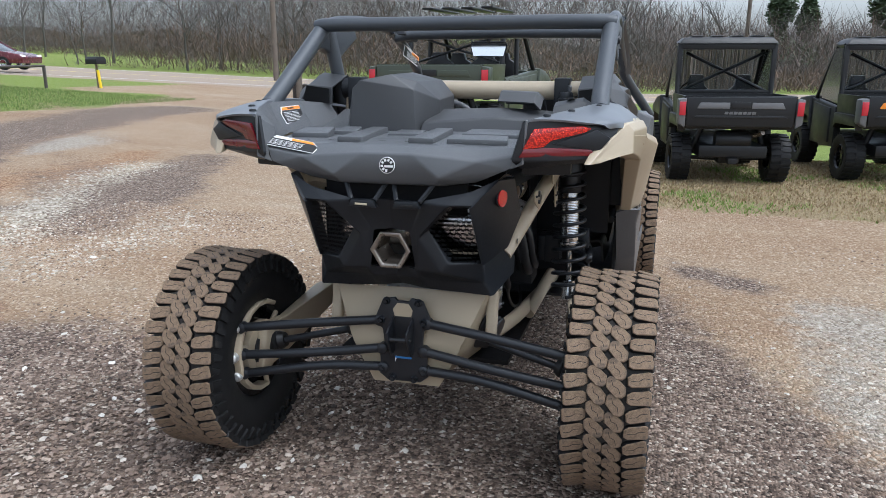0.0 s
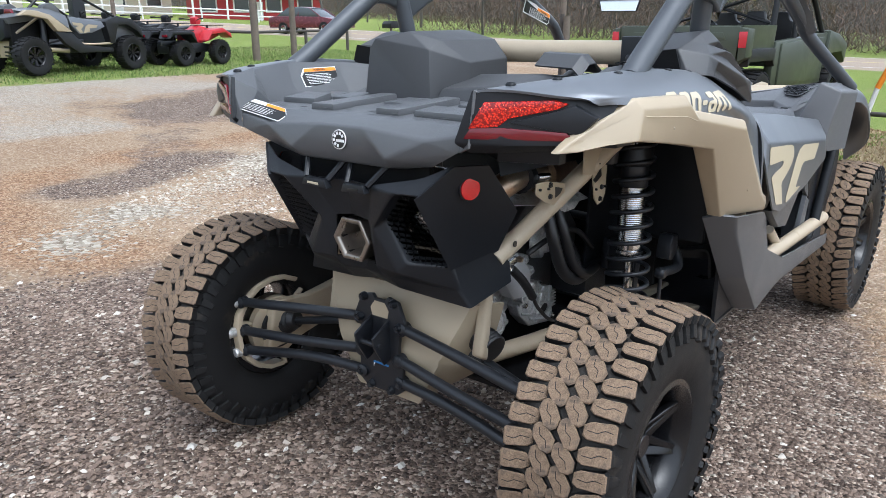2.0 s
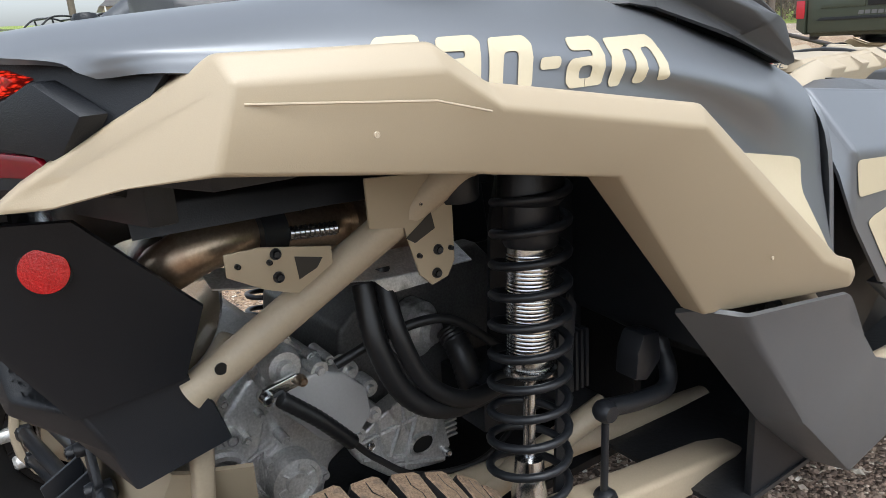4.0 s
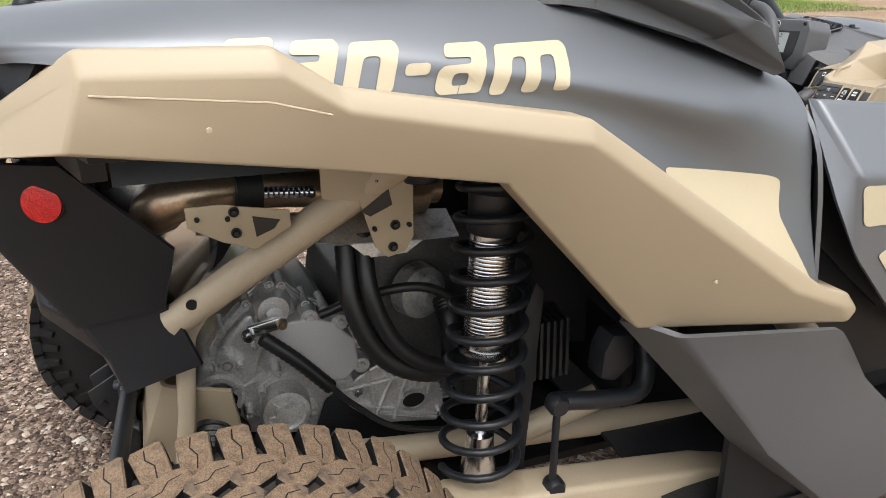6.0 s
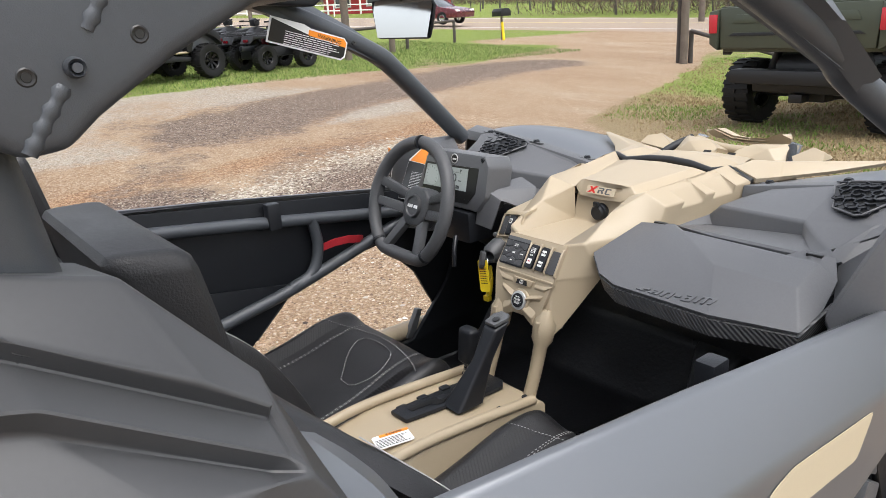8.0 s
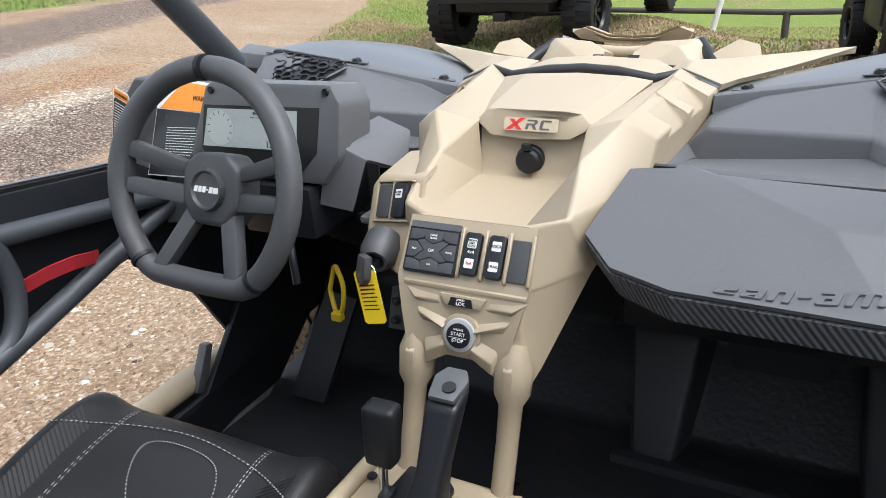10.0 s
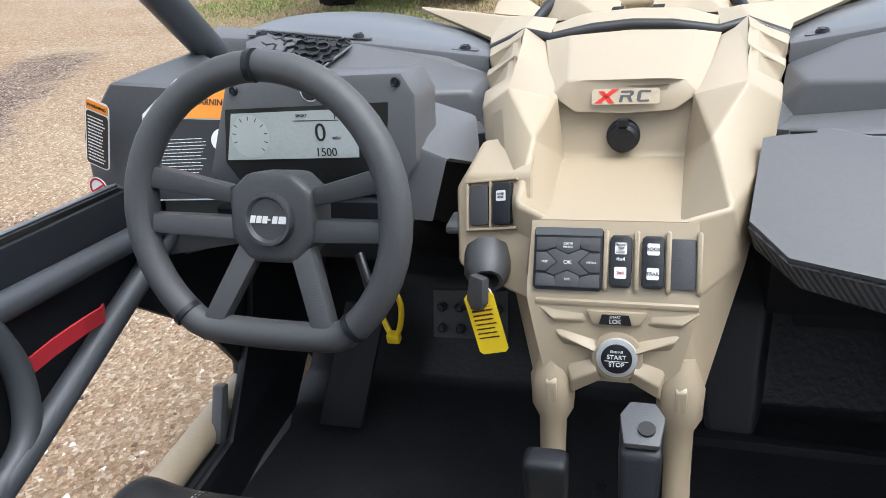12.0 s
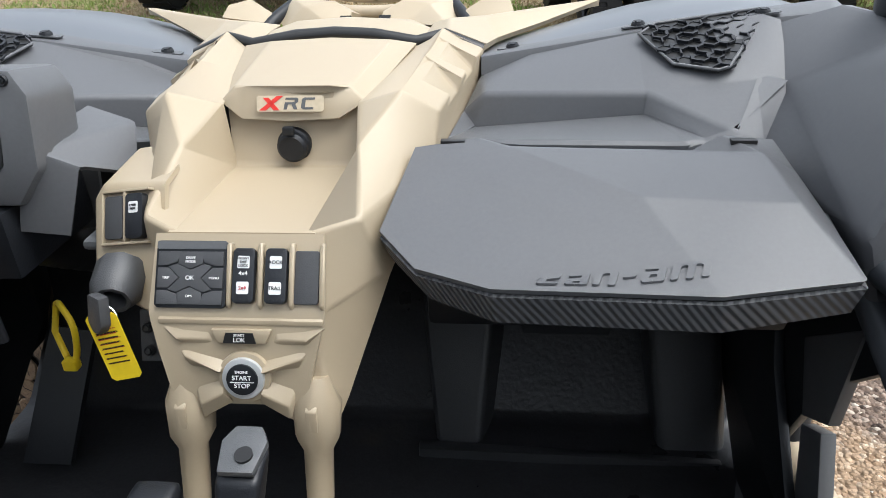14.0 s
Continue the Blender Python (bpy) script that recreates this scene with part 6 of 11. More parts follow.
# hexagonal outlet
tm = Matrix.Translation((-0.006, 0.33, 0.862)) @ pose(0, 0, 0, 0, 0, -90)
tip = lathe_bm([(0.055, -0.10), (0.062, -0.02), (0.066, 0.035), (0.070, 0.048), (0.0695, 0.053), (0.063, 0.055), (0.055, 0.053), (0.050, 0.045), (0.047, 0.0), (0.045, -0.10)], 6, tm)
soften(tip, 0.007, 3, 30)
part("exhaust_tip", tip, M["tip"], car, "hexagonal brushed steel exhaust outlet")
# bore and surround are near-black, standing in for the shade round the outlet
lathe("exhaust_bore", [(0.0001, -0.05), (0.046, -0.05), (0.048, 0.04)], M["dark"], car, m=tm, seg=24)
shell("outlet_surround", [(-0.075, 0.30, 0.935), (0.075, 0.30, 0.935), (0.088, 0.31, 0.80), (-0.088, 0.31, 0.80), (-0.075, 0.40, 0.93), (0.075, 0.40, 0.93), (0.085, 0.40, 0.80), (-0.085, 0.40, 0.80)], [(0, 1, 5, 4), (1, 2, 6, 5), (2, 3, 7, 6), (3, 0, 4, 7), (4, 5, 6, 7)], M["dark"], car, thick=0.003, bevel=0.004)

# shoulder intakes behind the seats
PH = {
    "r0": (0.60, 0.965, 1.368), "r1": (0.61, 1.028, 1.388), "r2": (0.615, 1.081, 1.408), "r3": (0.62, 1.127, 1.417), "r4": (0.615, 1.22, 1.388), "r5": (0.62, 1.297, 1.298),
    "b0": (0.64, 0.959, 1.30), "b1": (0.674, 1.003, 1.297), "ca": (0.640, 1.075, 1.379), "cb": (0.648, 1.144, 1.385), "cc": (0.652, 1.160, 1.377), "cd": (0.660, 1.245, 1.322), "ce": (0.665, 1.284, 1.293),
    "nb": (0.636, 1.142, 1.370), "nc": (0.640, 1.156, 1.362), "nd": (0.649, 1.240, 1.308), "ne": (0.658, 1.284, 1.281),
    "da": (0.665, 1.03, 1.352), "db": (0.680, 1.127, 1.359), "dc": (0.684, 1.157, 1.352), "dd": (0.697, 1.277, 1.275),
    "eb": (0.667, 1.124, 1.343), "ec": (0.671, 1.152, 1.335), "ed": (0.688, 1.268, 1.263),
    "la": (0.690, 1.045, 1.333), "lb": (0.712, 1.199, 1.283), "lc": (0.713, 1.262, 1.272), "ld": (0.716, 1.227, 1.262), "ma": (0.672, 1.06, 1.315), "md": (0.690, 1.215, 1.250),
    "p0": (0.680, 1.049, 1.297), "p1": (0.695, 1.179, 1.251), "t0": (0.705, 1.301, 1.201), "t1": (0.705, 1.317, 1.212), "q": (0.705, 1.288, 1.262),
    "i0": (0.50, 0.965, 1.36), "i1": (0.50, 1.10, 1.405), "i2": (0.50, 1.22, 1.37), "i3": (0.55, 1.30, 1.20), "i4": (0.50, 0.959, 1.29)}
PH_FACES = "r0 r1 ca da/r1 r2 ca/r2 r3 cb ca/r3 r4 cd cc cb/r4 r5 ce cd/ca cb nb/cb cc nc nb/cc cd nd nc/cd ce ne nd/ca nb db da/nb nc dc db/nc nd ne dd dc/da db eb/db dc ec eb/dc dd ed ec/da eb la/eb ec lb la/ec ed lc lb/r0 da b1 b0/da la p0 b1/la lb ld md ma/ma md p1 p0/la ma p0/lb lc ld/ed q lc/ld lc q t1/ld t1 t0 p1 md/dd q ed/ce r5 q dd ne/r0 i0 i1 r2 r1/r2 i1 r3/r3 i1 i2 r4/r4 i2 i3 r5/r5 i3 t1 q/r0 b0 i4 i0"
PH_KEYS = list(PH)
for f in (False, True):
    s = -1 if f else 1
    ph = shell("shoulder_intake", list(PH.values()), [tuple(PH_KEYS.index(k) for k in q.split()) for q in PH_FACES.split("/")], M["intake"], car, "black grained sculpted shoulder air intake", thick=0.006, bevel=0.0045, seg=3, flip=f)
    # near-black plate stands in for the shade inside the intake's mouth
    shell("intake_mouth", [(0.505, 0.952, 1.355), (0.60, 0.952, 1.368), (0.62, 0.952, 1.305), (0.505, 0.952, 1.295)], [(0, 1, 2, 3)], M["dark"], ph, thick=0.004, bevel=0, flip=f)

# doors
DOOR = [(1.415, 1.160), (1.75, 1.124), (2.28, 1.056), (2.36, 1.0), (2.27, 0.90), (1.97, 0.832), (1.66, 0.79), (1.57, 0.815), (1.455, 0.945), (1.41, 1.03)]
DOOR_X = [0.672, 0.676, 0.682, 0.70, 0.735, 0.742, 0.742, 0.742, 0.742, 0.735]
DOORS = []
for f in (False, True):
    s = -1 if f else 1
    ring = [(x, y, z) for (y, z), x in zip(DOOR, DOOR_X)]
    mid = [(0.742, 1.44, 1.062), (0.742, 1.75, 1.028), (0.742, 2.20, 0.985)]
    dv = ring + mid + [(0.662, 1.42, 1.156), (0.666, 1.75, 1.12), (0.672, 2.28, 1.052)]
    door = shell("door_panel", dv, [(0, 1, 11, 10), (1, 2, 12, 11), (2, 3, 12), (3, 4, 12), (12, 4, 5), (11, 12, 5), (10, 11, 5, 6, 7, 8), (0, 10, 8, 9), (13, 14, 1, 0), (14, 15, 2, 1)], SAT, car, "satin grey half door with a tan decal", thick=0.006, bevel=0.014, seg=3, flip=f)
    DOORS.append(door)
    tr = skin(door)
    decal("door_decal", [(1.446, 1.047), (1.69, 1.027), (1.725, 1.015), (1.742, 0.985), (1.728, 0.955), (1.69, 0.93), (1.625, 0.90), (1.672, 0.815), (1.592, 0.828), (1.498, 0.937), (1.515, 0.945), (1.61, 0.962), (1.622, 0.972), (1.61, 0.982), (1.46, 0.985)], tr, f, M["decal"], door, "large tan decal")
    decal("door_decal", [(2.085, 0.986), (1.86, 1.006), (1.81, 0.995), (1.775, 0.955), (1.71, 0.83), (1.718, 0.81), (1.885, 0.843), (1.875, 0.848), (1.82, 0.85), (1.875, 0.93), (1.895, 0.938), (2.045, 0.928)], tr, f, M["decal"], door, "large tan decal")
    prism("door_lower", [(1.60, 0.80), (1.97, 0.835), (1.82, 0.70), (1.72, 0.715)], 0.70, 0.73, GP, door, "dark grey lower door wedge", bevel=0.006, flip=f)
    inner = prism("door_inner", [(1.42, 1.145), (2.28, 1.045), (2.36, 0.99), (2.25, 0.90), (2.0, 0.865), (1.62, 0.80), (1.47, 0.93)], 0.655, 0.665, M["black_plastic"], door, "black inner door skin", bevel=0.002, flip=f)
    tube("door_tube", [(0.635, 1.42, 1.10), (0.635, 1.75, 1.06), (0.632, 2.3, 0.985)], 0.0165, M["cage"], door, curved=3, flip=f)
    tube("door_tube", [(0.632, 1.99, 1.03), (0.63, 2.0, 0.95), (0.625, 1.97, 0.88), (0.62, 1.90, 0.855)], 0.0155, M["cage"], door, curved=5, flip=f)
    tube("door_tube", [(0.62, 1.45, 0.76), (0.622, 1.75, 0.82), (0.62, 1.9, 0.852), (0.63, 2.14, 0.915), (0.64, 2.32, 0.965)], 0.0165, M["cage"], door, curved=4, flip=f)
    prism("door_net", [(1.46, 0.93), (1.93, 0.855), (1.72, 0.66), (1.60, 0.66), (1.5, 0.74)], 0.645, 0.652, M["black_plastic"], door, bevel=0.002, flip=f)
    box("door_clip", (s * 0.625 - 0.018, 1.862, 1.025), (s * 0.625 + 0.012, 1.898, 1.095), M["rod"], door)
    pull = [(0.638, 2.02, 0.938), (0.622, 2.05, 0.948), (0.612, 2.09, 0.950), (0.620, 2.13, 0.940), (0.636, 2.15, 0.932)]
    shell("door_strap", [(x, y, z + 0.011) for x, y, z in pull] + [(x + 0.004, y, z - 0.011) for x, y, z in pull], [(k, k + 1, k + 6, k + 5) for k in range(4)], M["red"], door, "red webbing pull strap", thick=0.003, bevel=0.002, flip=f)

# sills and lower cladding
for f in (False, True):
    shell("lower_cladding", [(0.70, 1.125, 0.875), (0.752, 1.16, 0.87), (0.752, 1.45, 0.83), (0.748, 1.52, 0.73), (0.74, 1.36, 0.62), (0.735, 1.55, 0.44), (0.74, 1.80, 0.50), (0.66, 1.125, 0.86), (0.66, 1.35, 0.60), (0.62, 1.55, 0.42), (0.735, 1.60, 0.66), (0.74, 1.80, 0.58), (0.74, 2.5, 0.47), (0.74, 2.5, 0.52), (0.62, 2.5, 0.45), (0.74, 1.22, 0.80), (0.745, 1.47, 0.775)],
          [(7, 0, 15, 4, 8), (0, 1, 15), (1, 2, 16, 15), (15, 16, 3, 10, 4), (2, 3, 16), (8, 4, 5, 9), (4, 10, 11, 6, 5), (6, 11, 13, 12), (5, 6, 12, 14, 9)], GP, car, "dark grey lower side cladding", thick=0.008, bevel=0.010, flip=f)
    tube("sill_tube", [(0.66, 1.36, 0.90), (0.68, 1.60, 0.63), (0.69, 1.72, 0.59), (0.69, 2.6, 0.57)], 0.027, M["tan_dirty"], car, "tan side frame tube", curved=5, flip=f)
    tube("sill_brace", [(0.68, 1.92, 0.59), (0.67, 1.87, 0.64), (0.665, 1.84, 0.67)], 0.020, M["tan_dirty"], car, flip=f)
    if not f:
        prism("door_bracket", [(2.41, 0.80), (2.28, 0.90), (2.30, 0.745), (2.365, 0.705)], 0.652, 0.668, GP, car, "grey folded door bracket", bevel=0.003, flip=f)
    prism("door_bracket", [(2.352, 0.645), (2.335, 0.65), (2.285, 0.565), (2.312, 0.555)] if f else [(2.368, 0.69), (2.315, 0.72), (2.25, 0.57), (2.33, 0.56)], 0.655, 0.675, GP, car, "grey folded door bracket", bevel=0.003, flip=f)
    tube("front_post", [(0.69, 2.44, 0.56), (0.70, 2.56, 0.95)], 0.022, M["black_plastic"], car, flip=f)

# cage
cage = tube("roll_cage", [(-0.60, 1.09, 1.605), (-0.50, 1.08, 1.612), (0.50, 1.08, 1.612), (0.60, 1.09, 1.605)], 0.0285, M["cage"], car, "dark grey tubular roll cage", curved=4)
for f in (False, True):
    s = -1 if f else 1
    tube("rear_strut", [(0.612, 0.66, 1.30), (0.606, 0.72, 1.338), (0.60, 1.10, 1.60)], 0.0315, M["cage"], cage, flip=f, seg=18)
    tube("rear_post", [(0.565, 1.19, 1.24), (0.578, 1.165, 1.42), (0.60, 1.14, 1.59)], 0.0285, M["cage"], cage, curved=4, flip=f)
    tube("roof_rail", [(0.60, 1.08, 1.60), (0.60, 1.25, 1.635), (0.585, 1.55, 1.645), (0.578, 1.80, 1.618), (0.576, 1.98, 1.548), (0.586, 2.20, 1.448), (0.598, 2.29, 1.385), (0.652 if f else 0.735, 2.55, 1.165)], 0.0255, M["cage"], cage, curved=6, flip=f)
    prism("post_gusset", [(0.96, 1.50), (1.02, 1.515), (1.086, 1.514), (1.16, 1.483), (1.184, 1.465), (1.209, 1.467), (1.228, 1.483), (1.276, 1.513), (1.382, 1.566), (1.36, 1.60), (1.20, 1.61), (1.06, 1.595)], 0.585, 0.625, M["cage"], cage, "pressed gusset plate", bevel=0.010, seg=3, flip=f)
    for yy, zz in ((1.176, 1.554), (1.205, 1.561), (1.195, 1.508), (1.256, 1.526)):
        bolt("gusset_hole", (s * 0.6245, yy, zz), (s, 0, 0), 0.0055, M["black_print"], cage, 0.0012)
    for yy, zz, r in ((1.219, 1.511, 0.006), (1.10, 1.561, 0.016), (1.03, 1.53, 0.015)):
        bolt("gusset_bolt", (s * 0.6235, yy, zz), (s, 0, 0), r, M["cage"] if r < 0.01 else M["rod"], cage, 0.009)
    for pts in ([(0.622, 1.250, 1.563), (0.622, 1.240, 1.548), (0.622, 1.229, 1.530)], [(0.622, 1.212, 1.502), (0.622, 1.199, 1.484), (0.622, 1.188, 1.468)]):
        tube("weld_bead", pts, 0.0055, M["cage"], cage, curved=6, flip=f, seg=10, ribs=lambda i: 0.85 + 0.25 * (i % 3 == 1))
    pl = shell("pillar_plate", [(0.59, 1.78, 1.68), (0.60, 1.98, 1.605), (0.604, 2.16, 1.51), (0.606, 2.295, 1.42), (0.55, 1.78, 1.600), (0.552, 1.90, 1.556), (0.556, 2.02, 1.508), (0.578, 2.27, 1.392), (0.548, 1.86, 1.62), (0.560, 2.10, 1.512)],
                [(0, 1, 8), (1, 2, 9, 8), (2, 3, 7, 9), (0, 8, 5, 4), (8, 9, 6, 5), (9, 7, 6)], M["cage"], cage, "pressed plate on the front pillar", thick=0.03, bevel=0.006, flip=f)
    for yy, zz in ((2.13, 1.475), (2.19, 1.447), (2.25, 1.415)):
        bolt("plate_hole", (s * (0.5545 + 0.10 * (yy - 2.10)), yy, zz), (-s, -0.2, 0.1), 0.005, M["black_print"], pl, 0.002)
    bm = prism_bm([(1.80, 1.60), (1.86, 1.575), (2.0, 1.565), (2.05, 1.60), (1.98, 1.64), (1.84, 1.65)], 0.50, 0.552, "x", 0.008, 3, f)
    part("roof_bracket", bm, M["black_plastic"], cage, "black moulded roof bracket")
    bolt("strut_bolt", (s * 0.632, 1.03, 1.54), (s, 0, 0), 0.016, M["rod"], cage, 0.01)
lm = facing((-0.5455, 1.995, 1.494), (0.02, 0.24, -0.072), (0.02, 0.072, 0.24))
lb = plate("pillar_label", [(-0.105, -0.03), (0.09, -0.032), (0.10, -0.022), (0.10, 0.012), (0.09, 0.022), (0.0, 0.024), (-0.02, 0.03), (-0.105, 0.03)], lm @ pose(0, 0, 0.012), M["white"], cage, "black warning label with an orange band")
plate("label_field", [(-0.101, -0.026), (0.088, -0.028), (0.096, -0.02), (0.096, 0.0), (0.0, 0.008), (-0.1, 0.026)], lm @ pose(0, 0, 0.0132), M["black_print"], lb)
plate("label_band", [(-0.005, 0.008), (0.096, 0.0), (0.096, 0.012), (0.088, 0.019), (-0.005, 0.02)], lm @ pose(0, 0, 0.0134), M["orange"], lb)
text("label_word", "WARNING", 0.013, lm @ pose(0.05, 0.010, 0.0148, 0, 0, -4), M["black_print"], lb)
bars("label_print", 0.15, 0.034, 7, lm @ pose(0.012, -0.01, 0.0136), M["white"], lb, 21, 0.35)
tube("front_header", [(-0.565, 1.82, 1.585), (-0.40, 1.85, 1.60), (0.40, 1.85, 1.60), (0.565, 1.82, 1.585)], 0.0265, M["cage"], cage, curved=5)
tube("roof_brace", [(-0.57, 1.55, 1.64), (0.57, 1.55, 1.64)], 0.02, M["cage"], cage)
hb = tube("harness_bar", [(-0.46, 1.09, 1.35), (0.56, 1.09, 1.35)], 0.0365, M["tan_dirty"], car, "tan tubular harness bar", seg=24)
tube("bar_clamp", [(-0.50, 1.09, 1.35), (-0.43, 1.09, 1.35)], 0.046, M["black_plastic"], hb, seg=20)
lb = facing((0.115, 1.056, 1.36), (1, 0, 0), (0, 0.25, 1))
plate("bar_label", rect(0.085, 0.026, 0.004), lb, M["black_print"], hb, "small black label with an orange band", thick=0.001)
plate("label_band", rect(0.078, 0.009, 0.001, 0, 0.006), lb @ pose(0, 0, 0.001), M["orange"], hb)
bars("label_print", 0.07, 0.009, 2, lb @ pose(0, -0.006, 0), M["white"], hb, 31, 0.5)
for f in (False, True):
    tube("harness_post", [(0.47, 1.09, 1.35), (0.47, 1.06, 1.2)], 0.025, M["tan_dirty"], hb, flip=f)
    box("belt_reel", (0.40, 1.02, 1.26), (0.46, 1.09, 1.40), M["black_plastic"], car, "black belt reel", flip=f)
mir = new("rear_view_mirror")
mir.location = (-0.095, 1.95, 1.53)
hang(mir, car, "black-framed rear-view mirror")
shell("mirror_shell", [(-0.185, 1.952, 1.565), (0.0, 1.952, 1.567), (0.012, 1.955, 1.545), (-0.005, 1.952, 1.488), (-0.175, 1.952, 1.49), (-0.19, 1.955, 1.54), (-0.14, 1.99, 1.55), (-0.04, 1.99, 1.55), (-0.04, 1.99, 1.51), (-0.14, 1.99, 1.51)], [(0, 6, 7, 1), (1, 7, 8, 3, 2), (3, 8, 9, 4), (4, 9, 6, 0, 5), (6, 9, 8, 7)], M["black_plastic"], mir, thick=0.004, bevel=0.006)
plate("mirror_glass", [(-0.09, 0.037), (0.085, 0.038), (0.095, 0.018), (0.08, -0.037), (-0.08, -0.036), (-0.094, 0.012)], facing((-0.09, 1.951, 1.528), (1, 0, 0), (0, 0.09, 1)), M["mirror"], mir, "mirror glass", thick=0.001)
tube("mirror_stem", [(-0.09, 1.975, 1.55), (-0.09, 1.92, 1.585), (-0.09, 1.86, 1.60)], 0.008, M["black_plastic"], mir, curved=4)


# the body's left rear corner stands a little further back
for ob in car.children_recursive:
    if ob.type == "MESH" and ob.matrix_basis == Matrix() and ob.name.split(".")[0] not in ("tyre", "rim", "spoke", "hub_cap", "lug_nut", "side_lug", "tread"):
        for v in ob.data.vertices:
            if v.co.x < 0 and v.co.y < 1.35:
                v.co.y += 0.11 * v.co.x * min(1.0, (1.35 - v.co.y) / 0.4)

# ---- cab ----
# floor, firewall and tunnel
floor_pan = shell("cab_floor", [(-0.66, 1.30, 0.42), (0.66, 1.30, 0.42), (0.66, 2.62, 0.455), (-0.66, 2.62, 0.455), (-0.64, 2.76, 0.62), (0.64, 2.76, 0.62), (-0.64, 2.80, 1.06), (0.64, 2.80, 1.06)], [(0, 1, 2, 3), (3, 2, 5, 4), (4, 5, 7, 6)], M["floor"], car, "black cab floor and firewall", thick=0.01, bevel=0.02)
for f in (False, True):
    prism("floor_side", [(1.36, 0.42), (2.45, 0.42), (2.70, 0.60), (2.72, 1.05), (2.60, 1.05), (2.45, 0.72), (2.30, 0.56), (1.62, 0.55), (1.36, 0.80)], 0.64, 0.655, M["black_plastic"], floor_pan, bevel=0.004, flip=f)
for f in (False, True):
    prism("kick_panel", [(2.22, 0.89), (2.335, 0.775), (2.412, 0.625), (2.395, 0.575), (2.33, 0.545), (2.33, 0.52), (2.84, 0.56), (2.84, 1.02), (2.30, 1.0)], 0.656, 0.67, M["black_plastic"], floor_pan, "black panel ahead of the door", bevel=0.004, flip=f)
REST = mat("foot_rest_plastic", (0.034, 0.036, 0.039), 0.42, var=0.12, bump=0.2, bump_scale=500)
for a, b, c, d in (((0.150, 2.545, 0.445), (0.216, 2.545, 0.445), (0.236, 2.665, 0.66), (0.120, 2.665, 0.66)), ((0.532, 2.545, 0.445), (0.630, 2.545, 0.445), (0.622, 2.665, 0.66), (0.512, 2.665, 0.66))):
    fr_ = shell("foot_rest", [a, b, c, d, (a[0] - 0.005, 2.70, a[2]), (b[0] + 0.045, 2.70, b[2]), (c[0] + 0.02, 2.79, c[2] + 0.1), (d[0] - 0.01, 2.79, d[2] + 0.1)], [(0, 1, 2, 3), (1, 5, 6, 2), (0, 3, 7, 4), (3, 2, 6, 7)], REST, floor_pan, "ribbed black foot rest", thick=0.006, bevel=0.012, seg=3)
    for j in range(6):
        u, v = 0.22 + 0.36 * (j % 2) + 0.04 * (j % 3), 0.12 + 0.145 * j
        q0, q1 = Vector(a).lerp(Vector(b), u), Vector(d).lerp(Vector(c), u)
        p0, p1 = q0.lerp(q1, v), q0.lerp(q1, v + 0.13)
        tube("grip_rib", [p0 + Vector((0, -0.002, 0)), p0.lerp(p1, 0.6) + Vector((0.002, -0.002, 0)), p1 + Vector((0.014, -0.002, 0))], 0.0035, REST, fr_, seg=6)
prism("floor_bar", [(0.115, 2.512), (0.36, 2.507), (0.625, 2.515), (0.625, 2.53), (0.115, 2.538)], 0.44, [0.480, 0.482, 0.466, 0.466, 0.480], REST, floor_pan, "black ledge below the foot rests", axis="z", bevel=0.006)
shell("firewall_panel", [(0.275, 2.735, 0.66), (0.475, 2.735, 0.66), (0.442, 2.715, 0.545), (0.305, 2.715, 0.545), (0.305, 2.76, 0.54), (0.442, 2.76, 0.54)], [(0, 1, 2, 3), (3, 2, 5, 4)], REST, floor_pan, "black inset panel", thick=0.006, bevel=0.002)
# pedals
pd = shell("pedal", [(-0.315, 2.49, 0.675), (-0.185, 2.49, 0.678), (-0.185, 2.52, 0.757), (-0.315, 2.52, 0.752)], [(0, 1, 2, 3)], M["grey_plastic"], car, "studded brake pedal", thick=0.012, bevel=0.004)
for i in range(4):
    for j in range(2):
        bolt("pedal_stud", (-0.298 + 0.032 * i, 2.482 + 0.011 * j, 0.698 + 0.036 * j), (0, -1, 0.4), 0.009, M["moulded"], pd, 0.009)
shell("accelerator", [(-0.555, 2.44, 0.485), (-0.47, 2.44, 0.485), (-0.425, 2.54, 0.69), (-0.50, 2.54, 0.70)], [(0, 1, 2, 3)], M["black_plastic"], car, "black treadle pedal", thick=0.014, bevel=0.006)
tube("yellow_tie", [(-0.35, 2.38, 0.85), (-0.33, 2.36, 0.86), (-0.31, 2.345, 0.835), (-0.318, 2.345, 0.79), (-0.335, 2.35, 0.775), (-0.358, 2.37, 0.81)], 0.0045, M["yellow"], car, "yellow cable tie", curved=5, closed=True, seg=8)
box("tie_lock", (-0.338, 2.335, 0.768), (-0.318, 2.35, 0.784), M["yellow"], car, bevel=0.003)
tube("column_boot", [(-0.335, 2.27, 1.03), (-0.33, 2.40, 0.93), (-0.30, 2.60, 0.80)], 0.03, M["hose"], car, "ribbed steering column boot", curved=16, seg=16, ribs=lambda i: 1 + 0.08 * (i % 2))
tube("column_lever", [(-0.30, 2.22, 0.99), (-0.285, 2.20, 0.96), (-0.28, 2.195, 0.92)], 0.006, M["rod"], car, curved=3)
box("column_bracket", (-0.40, 2.24, 0.97), (-0.27, 2.40, 1.05), M["rod"], car)

